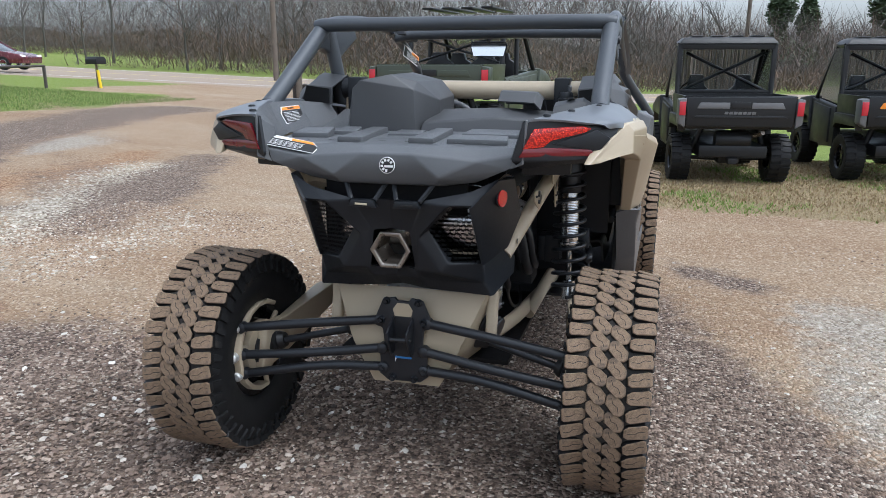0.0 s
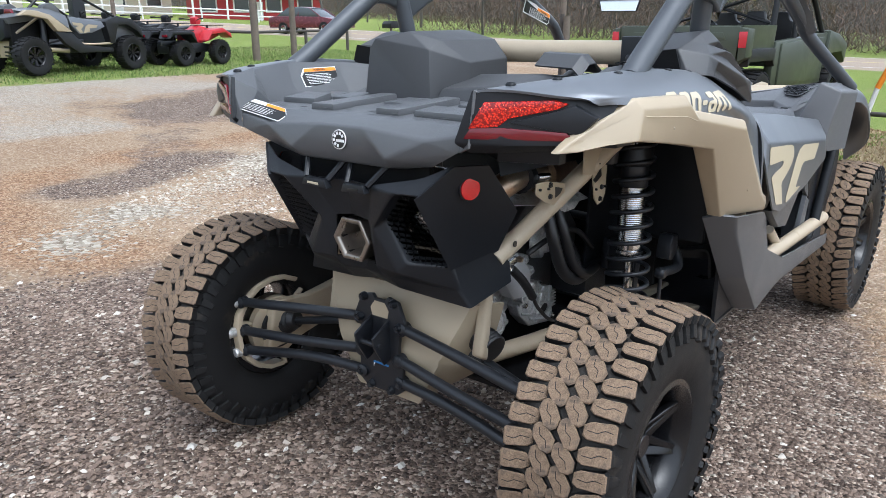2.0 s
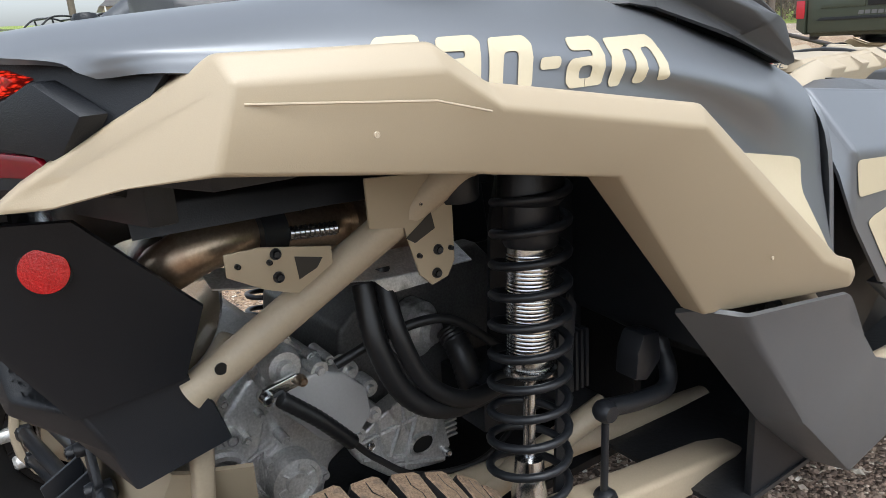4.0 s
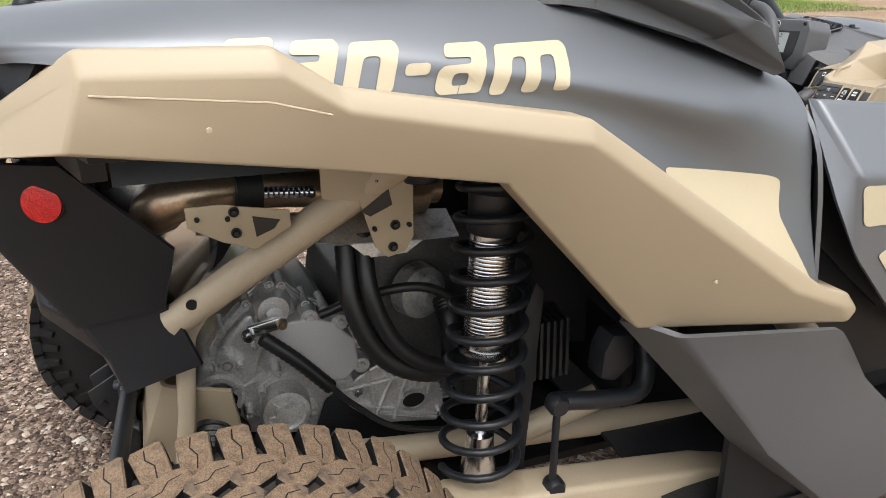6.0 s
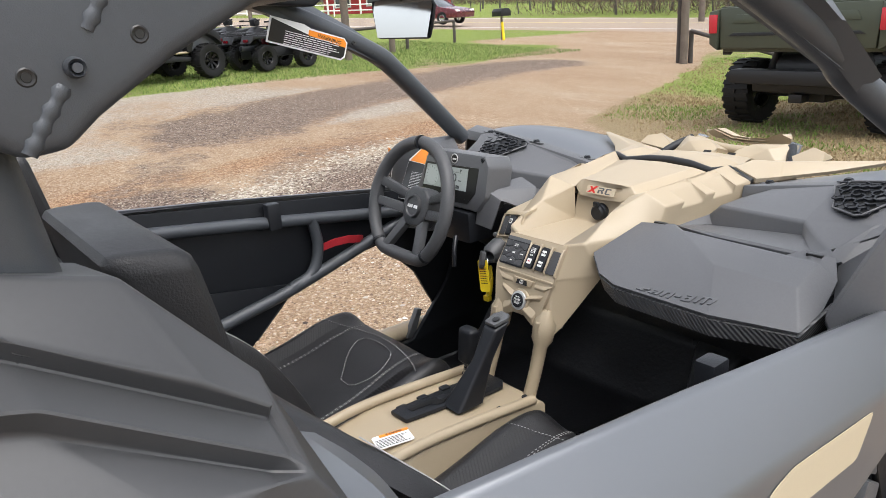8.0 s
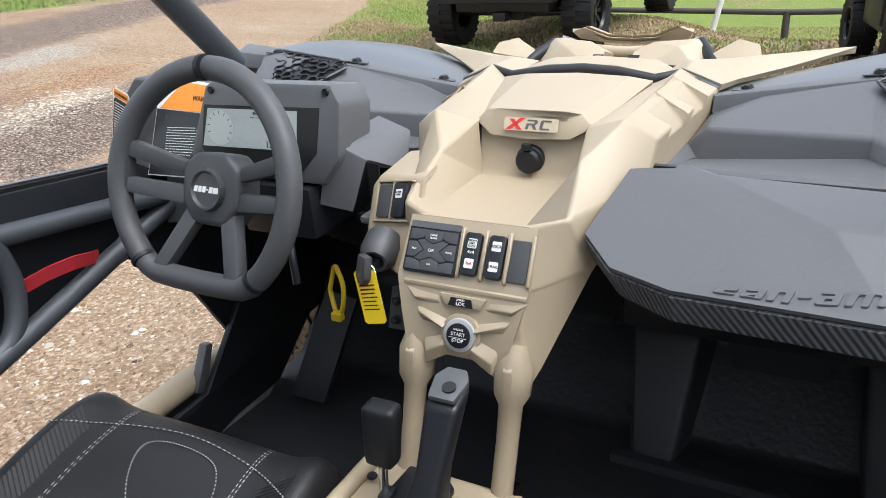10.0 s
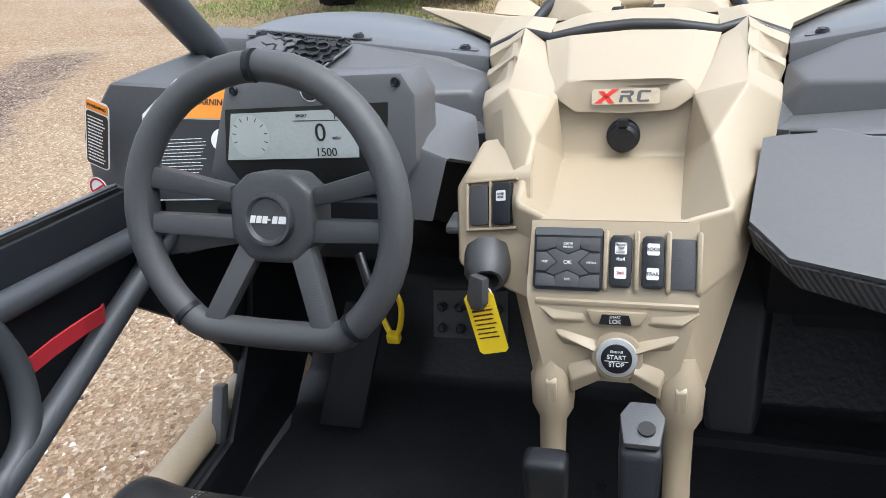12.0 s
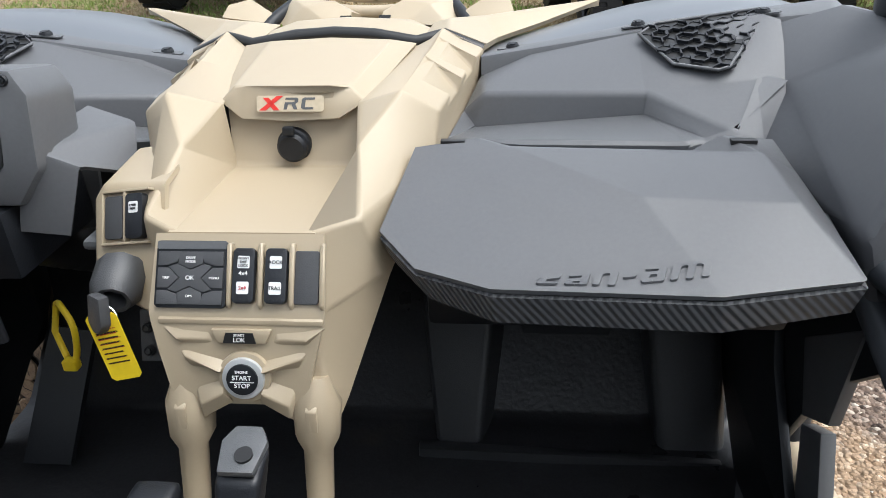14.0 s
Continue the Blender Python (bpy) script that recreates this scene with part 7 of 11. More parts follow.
# steering wheel
SW = Matrix.Translation((-0.356, 2.125, 1.088)) @ pose(0, 0, 0, 72, 0, -2)
ring = []
for k in range(48):
    a = 2 * math.pi * k / 48
    x, y = 0.1535 * math.cos(a), 0.1535 * math.sin(a)
    if y < -0.128:
        y = -0.128 - (y + 0.128) * -0.15
    ring.append(SW @ Vector((x, y, 0.004 * math.cos(2 * a))))
sw = new("steering_wheel")
sw.location = (-0.356, 2.125, 1.088)
hang(sw, car, "black flat-bottomed steering wheel with a grained rim")
tube("wheel_rim", ring, 0.0165, M["grip"], sw, curved=0, closed=True, seg=16)
for a in (90, 228, 312):
    tube("rim_seam", [SW @ Vector((0.1535 * math.cos(radians(a + d)), max(-0.131, 0.1535 * math.sin(radians(a + d))), 0.002)) for d in (-1.2, 1.2)], 0.0175, M["black_plastic"], sw)
for pts in ([(-0.15, 0.03), (-0.145, 0.055), (-0.05, 0.028), (-0.05, 0.008)], [(-0.155, 0.0), (-0.15, -0.022), (-0.045, -0.032), (-0.05, -0.006)], [(0.15, 0.03), (0.145, 0.055), (0.05, 0.028), (0.05, 0.008)], [(0.155, 0.0), (0.15, -0.022), (0.045, -0.032), (0.05, -0.006)],
            [(-0.085, -0.128), (-0.058, -0.128), (-0.012, -0.03), (-0.042, -0.03)], [(0.085, -0.128), (0.058, -0.128), (0.012, -0.03), (0.042, -0.03)], [(-0.156, 0.05), (-0.135, 0.05), (-0.135, -0.02), (-0.156, -0.02)], [(0.156, 0.05), (0.135, 0.05), (0.135, -0.02), (0.156, -0.02)]):
    deep = [-0.034 * max(0.0, 1 - max(0.0, math.hypot(a, b) - 0.045) / 0.10) for a, b in pts]
    bm = prism_bm(pts, [d - 0.008 for d in deep], [d + 0.012 for d in deep], "z", 0.004, 2)
    bm.transform(SW)
    part("spoke", bm, M["moulded"], sw)
bm = prism_bm([(-0.024, 0.046), (0.024, 0.046), (0.046, 0.027), (0.046, -0.02), (0.027, -0.046), (-0.027, -0.046), (-0.046, -0.02), (-0.046, 0.027)], -0.062, -0.014, "z", 0.009, 3)
bm.transform(SW @ pose(0, -0.006, 0) @ Matrix.Diagonal((1.12, 1.08, 1, 1)))
hub = part("hub", bm, M["moulded"], sw, "angular black hub with a round boss")
bm = lathe_bm([(0.0001, 0.004), (0.022, 0.004), (0.025, 0.008), (0.028, 0.008), (0.030, 0.0), (0.030, -0.01)], 32)
bm.transform(SW @ pose(0, -0.006, -0.014, 0, -90, 0))
part("boss", bm, M["moulded"], hub)
for k, w in enumerate((0.006, 0.006, 0.006, 0.003, 0.006, 0.009)):
    x = (-0.022, -0.0145, -0.007, 0.0005, 0.005, 0.0125)[k]
    plate("boss_mark", [(x, -0.004), (x + w, -0.004), (x + w + 0.002, 0.004), (x + 0.002, 0.004)] if k != 3 else rect(0.003, 0.002, 0, x + 0.0015, 0), SW @ pose(0, -0.006, -0.0092), M["white"], hub)

# instrument pod
DM = facing((-0.350, 2.262, 1.125), (1, 0, 0), (0, 0.17, 1))
pod = plate("instrument_pod", [(-0.112, 0.062), (-0.098, 0.070), (0.115, 0.071), (0.130, 0.045), (0.127, -0.032), (0.098, -0.072), (-0.132, -0.070), (-0.152, -0.045)], DM @ pose(0, 0, -0.085), M["dash_grey"], car, "grey instrument pod with a liquid crystal display", thick=0.085, bevel=0.010)
plate("pod_recess", [(-0.114, 0.034), (0.097, 0.038), (0.090, -0.026), (0.063, -0.056), (-0.104, -0.060), (-0.124, -0.031)], DM @ pose(0, 0, 0.0002), M["black_print"], pod, thick=0.0012)
plate("display", [(-0.106, 0.029), (0.060, 0.032), (0.056, -0.025), (-0.120, -0.028)], DM @ pose(0, 0, 0.0018), M["lcd"], pod, "pale lit display", thick=0.001)
plate("dial", circle(0.026, 28, -0.084, 0.001), DM @ pose(0, 0, 0.0029), M["dial"], pod, "round gauge", thick=0.0003)
for a in range(0, 270, 27):
    plate("dial_tick", rect(0.005, 0.001), DM @ pose(-0.084, 0.001, 0.0033, 0, 0, a - 45) @ pose(0.022, 0, 0), M["black_print"], pod, thick=0.0002)
text("display_speed", "0", 0.03, DM @ pose(0.010, 0.004, 0.003), M["black_print"], pod)
text("display_revs", "1500", 0.014, DM @ pose(0.015, -0.019, 0.003), M["black_print"], pod)
text("display_gear", "P", 0.012, DM @ pose(0.032, 0.0235, 0.003), M["black_print"], pod)
text("display_mode", "SPORT", 0.005, DM @ pose(-0.012, 0.025, 0.003), M["black_print"], pod)
text("display_unit", "MPH", 0.005, DM @ pose(0.030, -0.002, 0.003), M["black_print"], pod)
for y in (0.027,):
    plate("display_line", rect(0.06, 0.0008), DM @ pose(0.005, y - 0.008, 0.003), M["black_print"], pod, thick=0.0002)
plate("beam_lamp", rect(0.006, 0.004, 0.001), DM @ pose(-0.035, -0.047, 0.0018), glow("blue_lamp", (0.05, 0.1, 1.0), 3.0), pod, "blue main beam lamp")
for k in range(8):
    plate("tell_tale", rect(0.004, 0.003), DM @ pose(-0.055 + 0.016 * k + (0.012 if k > 1 else 0), -0.047, 0.0018), M["rod"], pod)
for sx, sy in ((-0.099, 0.056), (0.108, 0.060)):
    bolt("pod_screw", DM @ Vector((sx, sy, 0.0)), DM.to_3x3() @ Vector((0, 0, 1)), 0.006, M["black_plastic"], pod, 0.003)
bd = plate("pod_badge", circle(0.0125, 24), DM @ pose(0.002, 0.053, 0.0005), M["white"], pod, "round white and black badge", thick=0.001)
plate("badge_field", circle(0.0108, 24), DM @ pose(0.002, 0.053, 0.0015), M["black_print"], bd)
plate("badge_bar", rect(0.014, 0.004), DM @ pose(0.004, 0.052, 0.0024), M["white"], bd)
shell("pod_shroud", [(-0.236, 2.268, 1.113), (-0.27, 2.262, 1.02), (-0.185, 2.40, 1.10), (-0.175, 2.36, 1.05), (-0.196, 2.285, 1.088), (-0.218, 2.268, 1.012), (-0.24, 2.40, 1.12)], [(0, 1, 5, 4), (0, 4, 3, 2), (0, 2, 6)], M["dash_grey"], car, "grey shroud beside the pod", thick=0.006, bevel=0.006)
box("shroud_lug", (-0.20, 2.255, 1.0), (-0.145, 2.30, 1.012), GP, car)

# tan centre console
con = new("centre_console")
con.location = (0, 2.2, 0.6)
hang(con, car, "tan moulded centre console with switches")
for s, f in ((1, False), (-1, True)):
    base = [(0.066, 2.213, 1.045), (0.118, 2.225, 1.055), (0.098, 2.33, 1.095), (0.14, 2.40, 1.135), (0.182, 2.42, 1.105), (0.225, 2.685, 1.118), (0.165, 2.685, 1.142), (0.128, 2.66, 1.128), (0.085, 2.42, 1.115), (0.075, 2.42, 1.035), (0.081, 2.175, 0.98), (0.083, 2.152, 0.90), (0.095, 2.175, 0.878), (0.128, 2.25, 0.98), (0.175, 2.40, 1.05), (0.080, 2.138, 0.848), (0.046, 2.136, 0.852), (0.22, 2.68, 1.06), (0.056, 2.150, 0.91), (0.066, 2.168, 0.965)]
    base = [(x + (0.0065 * s if 9 < i < 20 and i not in (14, 17) else 0), y, z) for i, (x, y, z) in enumerate(base)]
    faces = [(0, 1, 2, 9), (2, 8, 9), (1, 14, 4, 3, 2), (2, 3, 8), (3, 6, 7, 8), (1, 0, 10, 13), (13, 10, 19, 11, 12), (1, 13, 14), (11, 18, 16, 15), (19, 18, 11), (12, 11, 15)]
    if f:
        base[1], base[13] = (0.106, 2.228, 1.055), (0.122, 2.25, 0.98)
    v3, v4, v5, v6, v14, v17 = (Vector(base[i]) for i in (3, 4, 5, 6, 14, 17))
    low, top = [4], [3]
    for u0, u1 in ((0.22, 0.46), (0.58, 0.82)):
        n0 = len(base)
        for u in (u0, u1):
            hi, lo, dn = v3.lerp(v6, u), v4.lerp(v5, u), v14.lerp(v17, u)
            base += [tuple(hi), tuple(hi.lerp(lo, 0.3)), tuple(lo), tuple(lo.lerp(dn, 0.33) + Vector((-0.004, 0, 0)))]
        faces += [(top[-1], n0, n0 + 1, n0 + 2, low[-1]), (n0, n0 + 4, n0 + 5, n0 + 1), (n0 + 1, n0 + 5, n0 + 7, n0 + 3), (n0 + 1, n0 + 3, n0 + 2), (n0 + 5, n0 + 6, n0 + 7)]
        top += [n0, n0 + 4]
        low += [n0 + 2, n0 + 3, n0 + 7, n0 + 6]
    faces += [(top[-1], 6, 5, low[-1]), tuple(low) + (5, 17, 14)]
    shell("console_side", base, faces, TAN, con, "tan console flank", thick=0.006, bevel=0.005, seg=3, flip=f)
    lx = 0.0065 + s * 0.0665
    tube("console_leg", [(lx, 2.160, 0.915), (lx, 2.152, 0.885), (lx, 2.142, 0.852), (lx, 2.137, 0.838), (lx, 2.122, 0.79), (lx, 2.075, 0.67)], [0.014, 0.0255, 0.0235, 0.0155, 0.0145, 0.0145], TAN, con, "tan console leg", seg=9)
    prism("leg_rib", [(2.146, 0.905), (2.1275, 0.893), (2.123, 0.87), (2.135, 0.868)], lx - 0.006, lx + 0.006, TAN, con, bevel=0.002)
shell("console_tray", [(-0.075, 2.213, 1.04), (0.075, 2.213, 1.04), (0.078, 2.42, 1.03), (-0.078, 2.42, 1.03), (-0.085, 2.452, 1.112), (0.085, 2.452, 1.112)], [(0, 1, 2, 3), (3, 2, 5, 4)], TAN, con, "tan tray", thick=0.006, bevel=0.012, seg=3)
shell("switch_panel", [(-0.085, 2.215, 1.043), (0.085, 2.215, 1.043), (0.088, 2.170, 0.978), (-0.088, 2.170, 0.978), (-0.08, 2.158, 0.945), (0.08, 2.158, 0.945), (0.07, 2.146, 0.905), (-0.07, 2.146, 0.905), (-0.016, 2.1435, 0.892), (0.029, 2.1435, 0.892), (0.056, 2.141, 0.872), (-0.043, 2.141, 0.872)], [(0, 1, 2, 3), (3, 2, 5, 4), (4, 5, 6, 7), (7, 6, 10, 9, 8, 11)], TAN, con, "tan switch panel", thick=0.006, bevel=0.006)
lid = shell("console_lid", [(-0.091, 2.438, 1.112), (-0.060, 2.420, 1.096), (0.060, 2.420, 1.096), (0.091, 2.438, 1.112), (0.072, 2.442, 1.131), (-0.072, 2.442, 1.131), (-0.128, 2.655, 1.133), (-0.09, 2.66, 1.138), (0.0, 2.665, 1.141), (0.09, 2.66, 1.138), (0.128, 2.655, 1.133), (-0.05, 2.432, 1.133), (0.05, 2.432, 1.133), (0.0, 2.416, 1.094), (0.0, 2.60, 1.143)],
            [(0, 1, 13, 2, 3, 4, 12, 11, 5), (0, 5, 7, 6), (5, 11, 14, 7), (11, 12, 14), (12, 4, 9, 14), (7, 14, 8), (14, 9, 8), (4, 3, 10, 9)], TAN, con, "tan lid with a badge", thick=0.009, bevel=0.004, seg=3, angle=30)
prism("lid_rim", [(-0.127, 2.655), (0.0, 2.664), (0.127, 2.655), (0.132, 2.684), (0.0, 2.697), (-0.132, 2.684)], 1.10, [1.127, 1.134, 1.127, 1.125, 1.133, 1.125], TAN, con, axis="z", bevel=0.003)
XM = facing((0.0, 2.422, 1.1135), (1, 0, 0), (0, 0.42, 1))
plate("badge_plate", rect(0.082, 0.019, 0.002), XM @ pose(0.002, 0, 0.0015), mat("pale_badge", (0.5, 0.42, 0.3), 0.3), lid, "pale badge plate", thick=0.001)
for a in ([(-0.036, -0.008), (-0.028, -0.008), (-0.006, 0.009), (-0.014, 0.009)], [(-0.031, 0.007), (-0.024, 0.007), (-0.011, -0.008), (-0.018, -0.008)]):
    plate("badge_stroke", a, XM @ pose(0, 0, 0.0026), mat("badge_red", (0.6, 0.03, 0.02), 0.4), lid, thick=0.0006)
for x, shape in ((-0.006, [(0, -0.007), (0.004, -0.007), (0.0055, -0.001), (0.010, -0.001), (0.0125, -0.007), (0.017, -0.007), (0.0145, -0.0005), (0.018, 0.002), (0.0185, 0.0055), (0.016, 0.007), (0.003, 0.007), (0.0025, 0.0045), (0.014, 0.0045), (0.0135, 0.0015), (0.002, 0.0015)]),
                 (0.015, [(0.003, -0.007), (0.015, -0.007), (0.0155, -0.0045), (0.005, -0.0045), (0.0065, 0.0045), (0.0175, 0.0045), (0.018, 0.007), (0.005, 0.007), (0.002, 0.005), (0.0005, -0.005)])):
    plate("badge_stroke", [(x + a, b) for a, b in shape], XM @ pose(0, 0, 0.0026), GP, lid, thick=0.0006)
sk = lathe("power_socket", [(0.0001, 0.012), (0.015, 0.012), (0.0185, 0.008), (0.0185, 0.0), (0.021, -0.002), (0.021, -0.01)], M["black_plastic"], con, "black capped power socket", seg=24, m=Matrix.Translation((0.0, 2.418, 1.062)) @ pose(0, 0, 0, 0, 0, -90))
box("socket_tab", (-0.007, 2.402, 1.08), (0.007, 2.41, 1.09), M["black_plastic"], sk, bevel=0.002)
box("tray_slot", (-0.008, 2.405, 1.0325), (0.008, 2.409, 1.0335), M["black_print"], con, bevel=0)
for x in (-0.03, 0.03):
    box("tray_slot", (x - 0.006, 2.216, 1.0425), (x + 0.006, 2.219, 1.0435), M["black_print"], con, bevel=0)
# switches on the panel
PM = facing((0.0, 2.1915, 1.0095), (1, 0, 0), (0, 0.045, 0.065)) @ pose(0, 0, 0.0055)
kp = plate("key_pad", rect(0.072, 0.066, 0.003, -0.045, 0.0), PM @ pose(0, 0, 0.001), M["black_plastic"], con, "black five-way key pad", thick=0.004, bevel=0.001)
PAD_KEYS = [("", [(0.010, 0.0275), (0.033, 0.0275), (0.033, 0.013), (0.024, 0.013), (0.0135, 0.0165)], sx, sy) for sx in (1, -1) for sy in (1, -1)]
PAD_KEYS += [("DRIVE\nMODE" if sy > 0 else "DPS", [(-0.0125, 0.0275), (0.0125, 0.0275), (0.0125, 0.015), (0, 0.0095), (-0.0125, 0.015)], 1, sy) for sy in (1, -1)]
PAD_KEYS += [("MENU" if sx > 0 else "TRIP", [(0.033, 0.0105), (0.022, 0.0105), (0.0115, 0), (0.022, -0.0105), (0.033, -0.0105)], sx, 1) for sx in (1, -1)]
PAD_KEYS += [("OK", [(0.022, 0.0118), (0.0135, 0.0148), (0, 0.0085), (-0.0135, 0.0148), (-0.022, 0.0118), (-0.0105, 0), (-0.022, -0.0118), (-0.0135, -0.0148), (0, -0.0085), (0.0135, -0.0148), (0.022, -0.0118), (0.0105, 0)], 1, 1)]
for word, pts, sx, sy in PAD_KEYS:
    out = [(-0.045 + sx * x, -0.004 + sy * y * 0.94) for x, y in (pts if sx * sy > 0 else pts[::-1])]
    plate("key", out, PM @ pose(0, 0, 0.005), M["moulded"], kp, thick=0.002, bevel=0.0006)
    if word:
        kx, ky = (0, 0) if word == "OK" else (sum(p[0] for p in out) / 5 + 0.045, sum(p[1] for p in out) / 5 + 0.004)
        text("key_word", word, 0.006 if word == "OK" else 0.0036, PM @ pose(-0.045 + kx, -0.004 + ky, 0.0074), M["white"], kp)
plate("key_strip", rect(0.07, 0.008, 0.001, -0.045, 0.0285), PM @ pose(0, 0, 0.005), GP, kp)
for x, w1, w2 in ((0.009, "FRONT\nDIFF\nLOCK", "2x4"), (0.041, "ROCK", "TRAIL")):
    rk = plate("rocker_switch", rect(0.022, 0.054, 0.003, x, -0.001), PM @ pose(0, 0, 0.001), M["rod"], con, "black rocker switch", thick=0.008, bevel=0.002)
    for dy, wd in ((0.012, w1), (-0.013, w2)):
        plate("switch_window", rect(0.012, 0.012, 0.001, x, dy), PM @ pose(0, 0, 0.009), M["white"], rk, thick=0.0005)
        text("switch_word", wd, 0.0036 if len(wd) > 5 else 0.005, PM @ pose(x, dy, 0.0099), M["red"] if wd == "2x4" else M["black_print"], rk)
    if w2 == "2x4":
        text("switch_word", "4x4", 0.006, PM @ pose(x, 0.001, 0.0095), M["white"], rk)
    for i in range(4):
        for dy in (0.023, -0.024):
            plate("switch_dot", rect(0.0016, 0.0016, 0, x - 0.006 + 0.004 * i, dy), PM @ pose(0, 0, 0.009), M["black_print"], rk, thick=0.0003)
plate("blank_switch", rect(0.025, 0.052, 0.002, 0.070, -0.002), PM @ pose(0, 0, 0.001), M["moulded"], con, "grey blanking plate", thick=0.003, bevel=0.001)
for x in (-0.006, 0.025, 0.056, 0.086):
    bm = prism_bm([(-0.034, 0), (0.032, 0), (0.03, 0.010), (-0.03, 0.006)], x - 0.0025, x + 0.0025, "x", 0.0015, 1)
    bm.transform(PM @ Matrix(((1, 0, 0, 0), (0, 1, 0, 0), (0, 0, 1, 0), (0, 0, 0, 1))))
    part("panel_ridge", bm, TAN, con)
LM = facing((0.0065, 2.150, 0.917), (1, 0, 0), (0, 0.33, 1)) @ pose(0, 0, 0.0045)
prism("panel_lip", [(2.172, 0.981), (2.161, 0.977), (2.160, 0.972), (2.168, 0.969)], -0.078, 0.087, TAN, con, bevel=0.0015)
plate("panel_fold", [(-0.031, 0.052), (0.031, 0.052), (0.024, 0.037), (-0.024, 0.037)], LM, TAN, con, thick=0.007, bevel=0.003)
for f in (-1, 1):
    def fold(pts, top, name="panel_fold"):
        """A faceted rib of the panel: a base outline and a ridge line above it."""
        base_pts = [Vector((f * x, y, -0.001)) for x, y in pts]
        ridge = [Vector((f * x, y, h)) for x, y, h in top]
        vs = [LM @ p for p in base_pts + ridge]
        return shell(name, [tuple(p) for p in vs], [(0, 1, 5, 4), (1, 2, 5), (2, 3, 4, 5), (3, 0, 4)], TAN, con, thick=0.002, bevel=0.0012, flip=False)
    fold([(0.082, 0.054), (0.033, 0.050), (0.026, 0.036), (0.062, 0.036)], [(0.064, 0.042, 0.006), (0.036, 0.041, 0.002)])
    fold([(0.064, 0.031), (0.020, 0.019), (0.022, 0.006), (0.052, 0.010)], [(0.058, 0.023, 0.004), (0.022, 0.011, 0.011)])
    fold([(0.050, -0.010), (0.024, -0.001), (0.016, -0.024), (0.044, -0.040)], [(0.044, -0.026, 0.004), (0.020, -0.012, 0.010)])
SM = facing((0.0055, 2.1545, 0.962), (1, 0, 0), (0, 0.36, 1)) @ pose(0, 0, 0.001)
sl = plate("lock_badge", [(-0.0165, -0.0055), (0.0165, -0.0055), (0.0135, 0.005), (-0.0135, 0.005)], SM @ pose(0, 0, 0.002), M["black_print"], con, "small black badge", thick=0.001)
text("badge_word", "SMART", 0.0036, SM @ pose(0, 0.0026, 0.0032), M["white"], sl)
text("badge_word", "LOK", 0.0062, SM @ pose(0, -0.0022, 0.0032), M["white"], sl)
BM_ = facing((0.008, 2.141, 0.924), (1, 0, 0), (0, 0.3, 1))
plate("button_seat", circle(0.0265, 32), BM_ @ pose(0, 0, -0.006), TAN, con, thick=0.008, bevel=0.003)
sb = plate("start_button", circle(0.0212, 32), BM_ @ pose(0, 0, 0.0), M["silver_ring"], con, "round start button in a silver ring", thick=0.006, bevel=0.002)
plate("button_face", circle(0.0158, 28), BM_ @ pose(0, 0, 0.0055), M["black_plastic"], sb, thick=0.003, bevel=0.001)
for word, size, y in (("ENGINE", 0.0036, 0.008), ("START", 0.0066, 0.002), ("STOP", 0.0066, -0.006)):
    text("button_word", word, size, BM_ @ pose(0, y, 0.0088), M["white"], sb)
plate("button_line", rect(0.024, 0.0006, 0, 0, -0.0022), BM_ @ pose(0, 0, 0.0088), M["white"], sb, thick=0.0003)
# left pod of the console with the key
def pod_at(x, z, lift=0.0):
    """A point of the pod's sloping face."""
    return (x - 0.25 * lift, 2.276 + (-0.25 * (x + 0.167) + 0.5 * (z - 1.055)) / 0.8 - 0.8 * lift, z + 0.5 * lift)


pod_face = [pod_at(-0.095, 1.076), pod_at(-0.176, 1.066), pod_at(-0.187, 1.05), pod_at(-0.180, 0.976), pod_at(-0.168, 0.970), pod_at(-0.088, 0.955)]
shell("key_pod", pod_face + [(-0.10, 2.37, 1.086), (-0.168, 2.36, 1.08), (-0.187, 2.36, 1.05), (-0.182, 2.33, 0.965), (-0.168, 2.31, 0.95), (-0.09, 2.28, 0.93)], [(0, 1, 2, 3, 4, 5), (0, 6, 7, 1), (1, 7, 8, 2), (2, 8, 9, 3), (3, 9, 10, 4), (4, 10, 11, 5)], TAN, con, "tan pod beside the console", thick=0.006, bevel=0.006, seg=3)
KM = facing(pod_at(-0.139, 1.040, 0.004), (0.0305, -0.007, 0.006), (-0.003, 0.025, 0.039))
for x, y, w, h in ((-0.031, 0, 0.003, 0.054), (0.0, 0, 0.0035, 0.054), (0, 0.028, 0.066, 0.003), (0, -0.028, 0.066, 0.003)):
    plate("pod_ridge", rect(w, h, 0, x, y), KM @ pose(0, 0, -0.006), TAN, con, thick=0.009, bevel=0.0012)
plate("blank_switch", rect(0.0245, 0.046, 0.002, -0.0155, 0), KM @ pose(0, 0, -0.004), M["moulded"], con, "grey blanking plate", thick=0.006, bevel=0.001)
rk = plate("rocker_switch", rect(0.0235, 0.048, 0.003, 0.0157, 0), KM @ pose(0, 0, -0.004), M["rod"], con, "black rocker switch", thick=0.010, bevel=0.002)
plate("switch_window", rect(0.012, 0.012, 0.001, 0.0157, 0.009), KM @ pose(0, 0, 0.006), M["white"], rk, thick=0.0005)
text("switch_word", "OVER\nRIDE", 0.0036, KM @ pose(0.0157, 0.009, 0.0068), M["black_print"], rk)
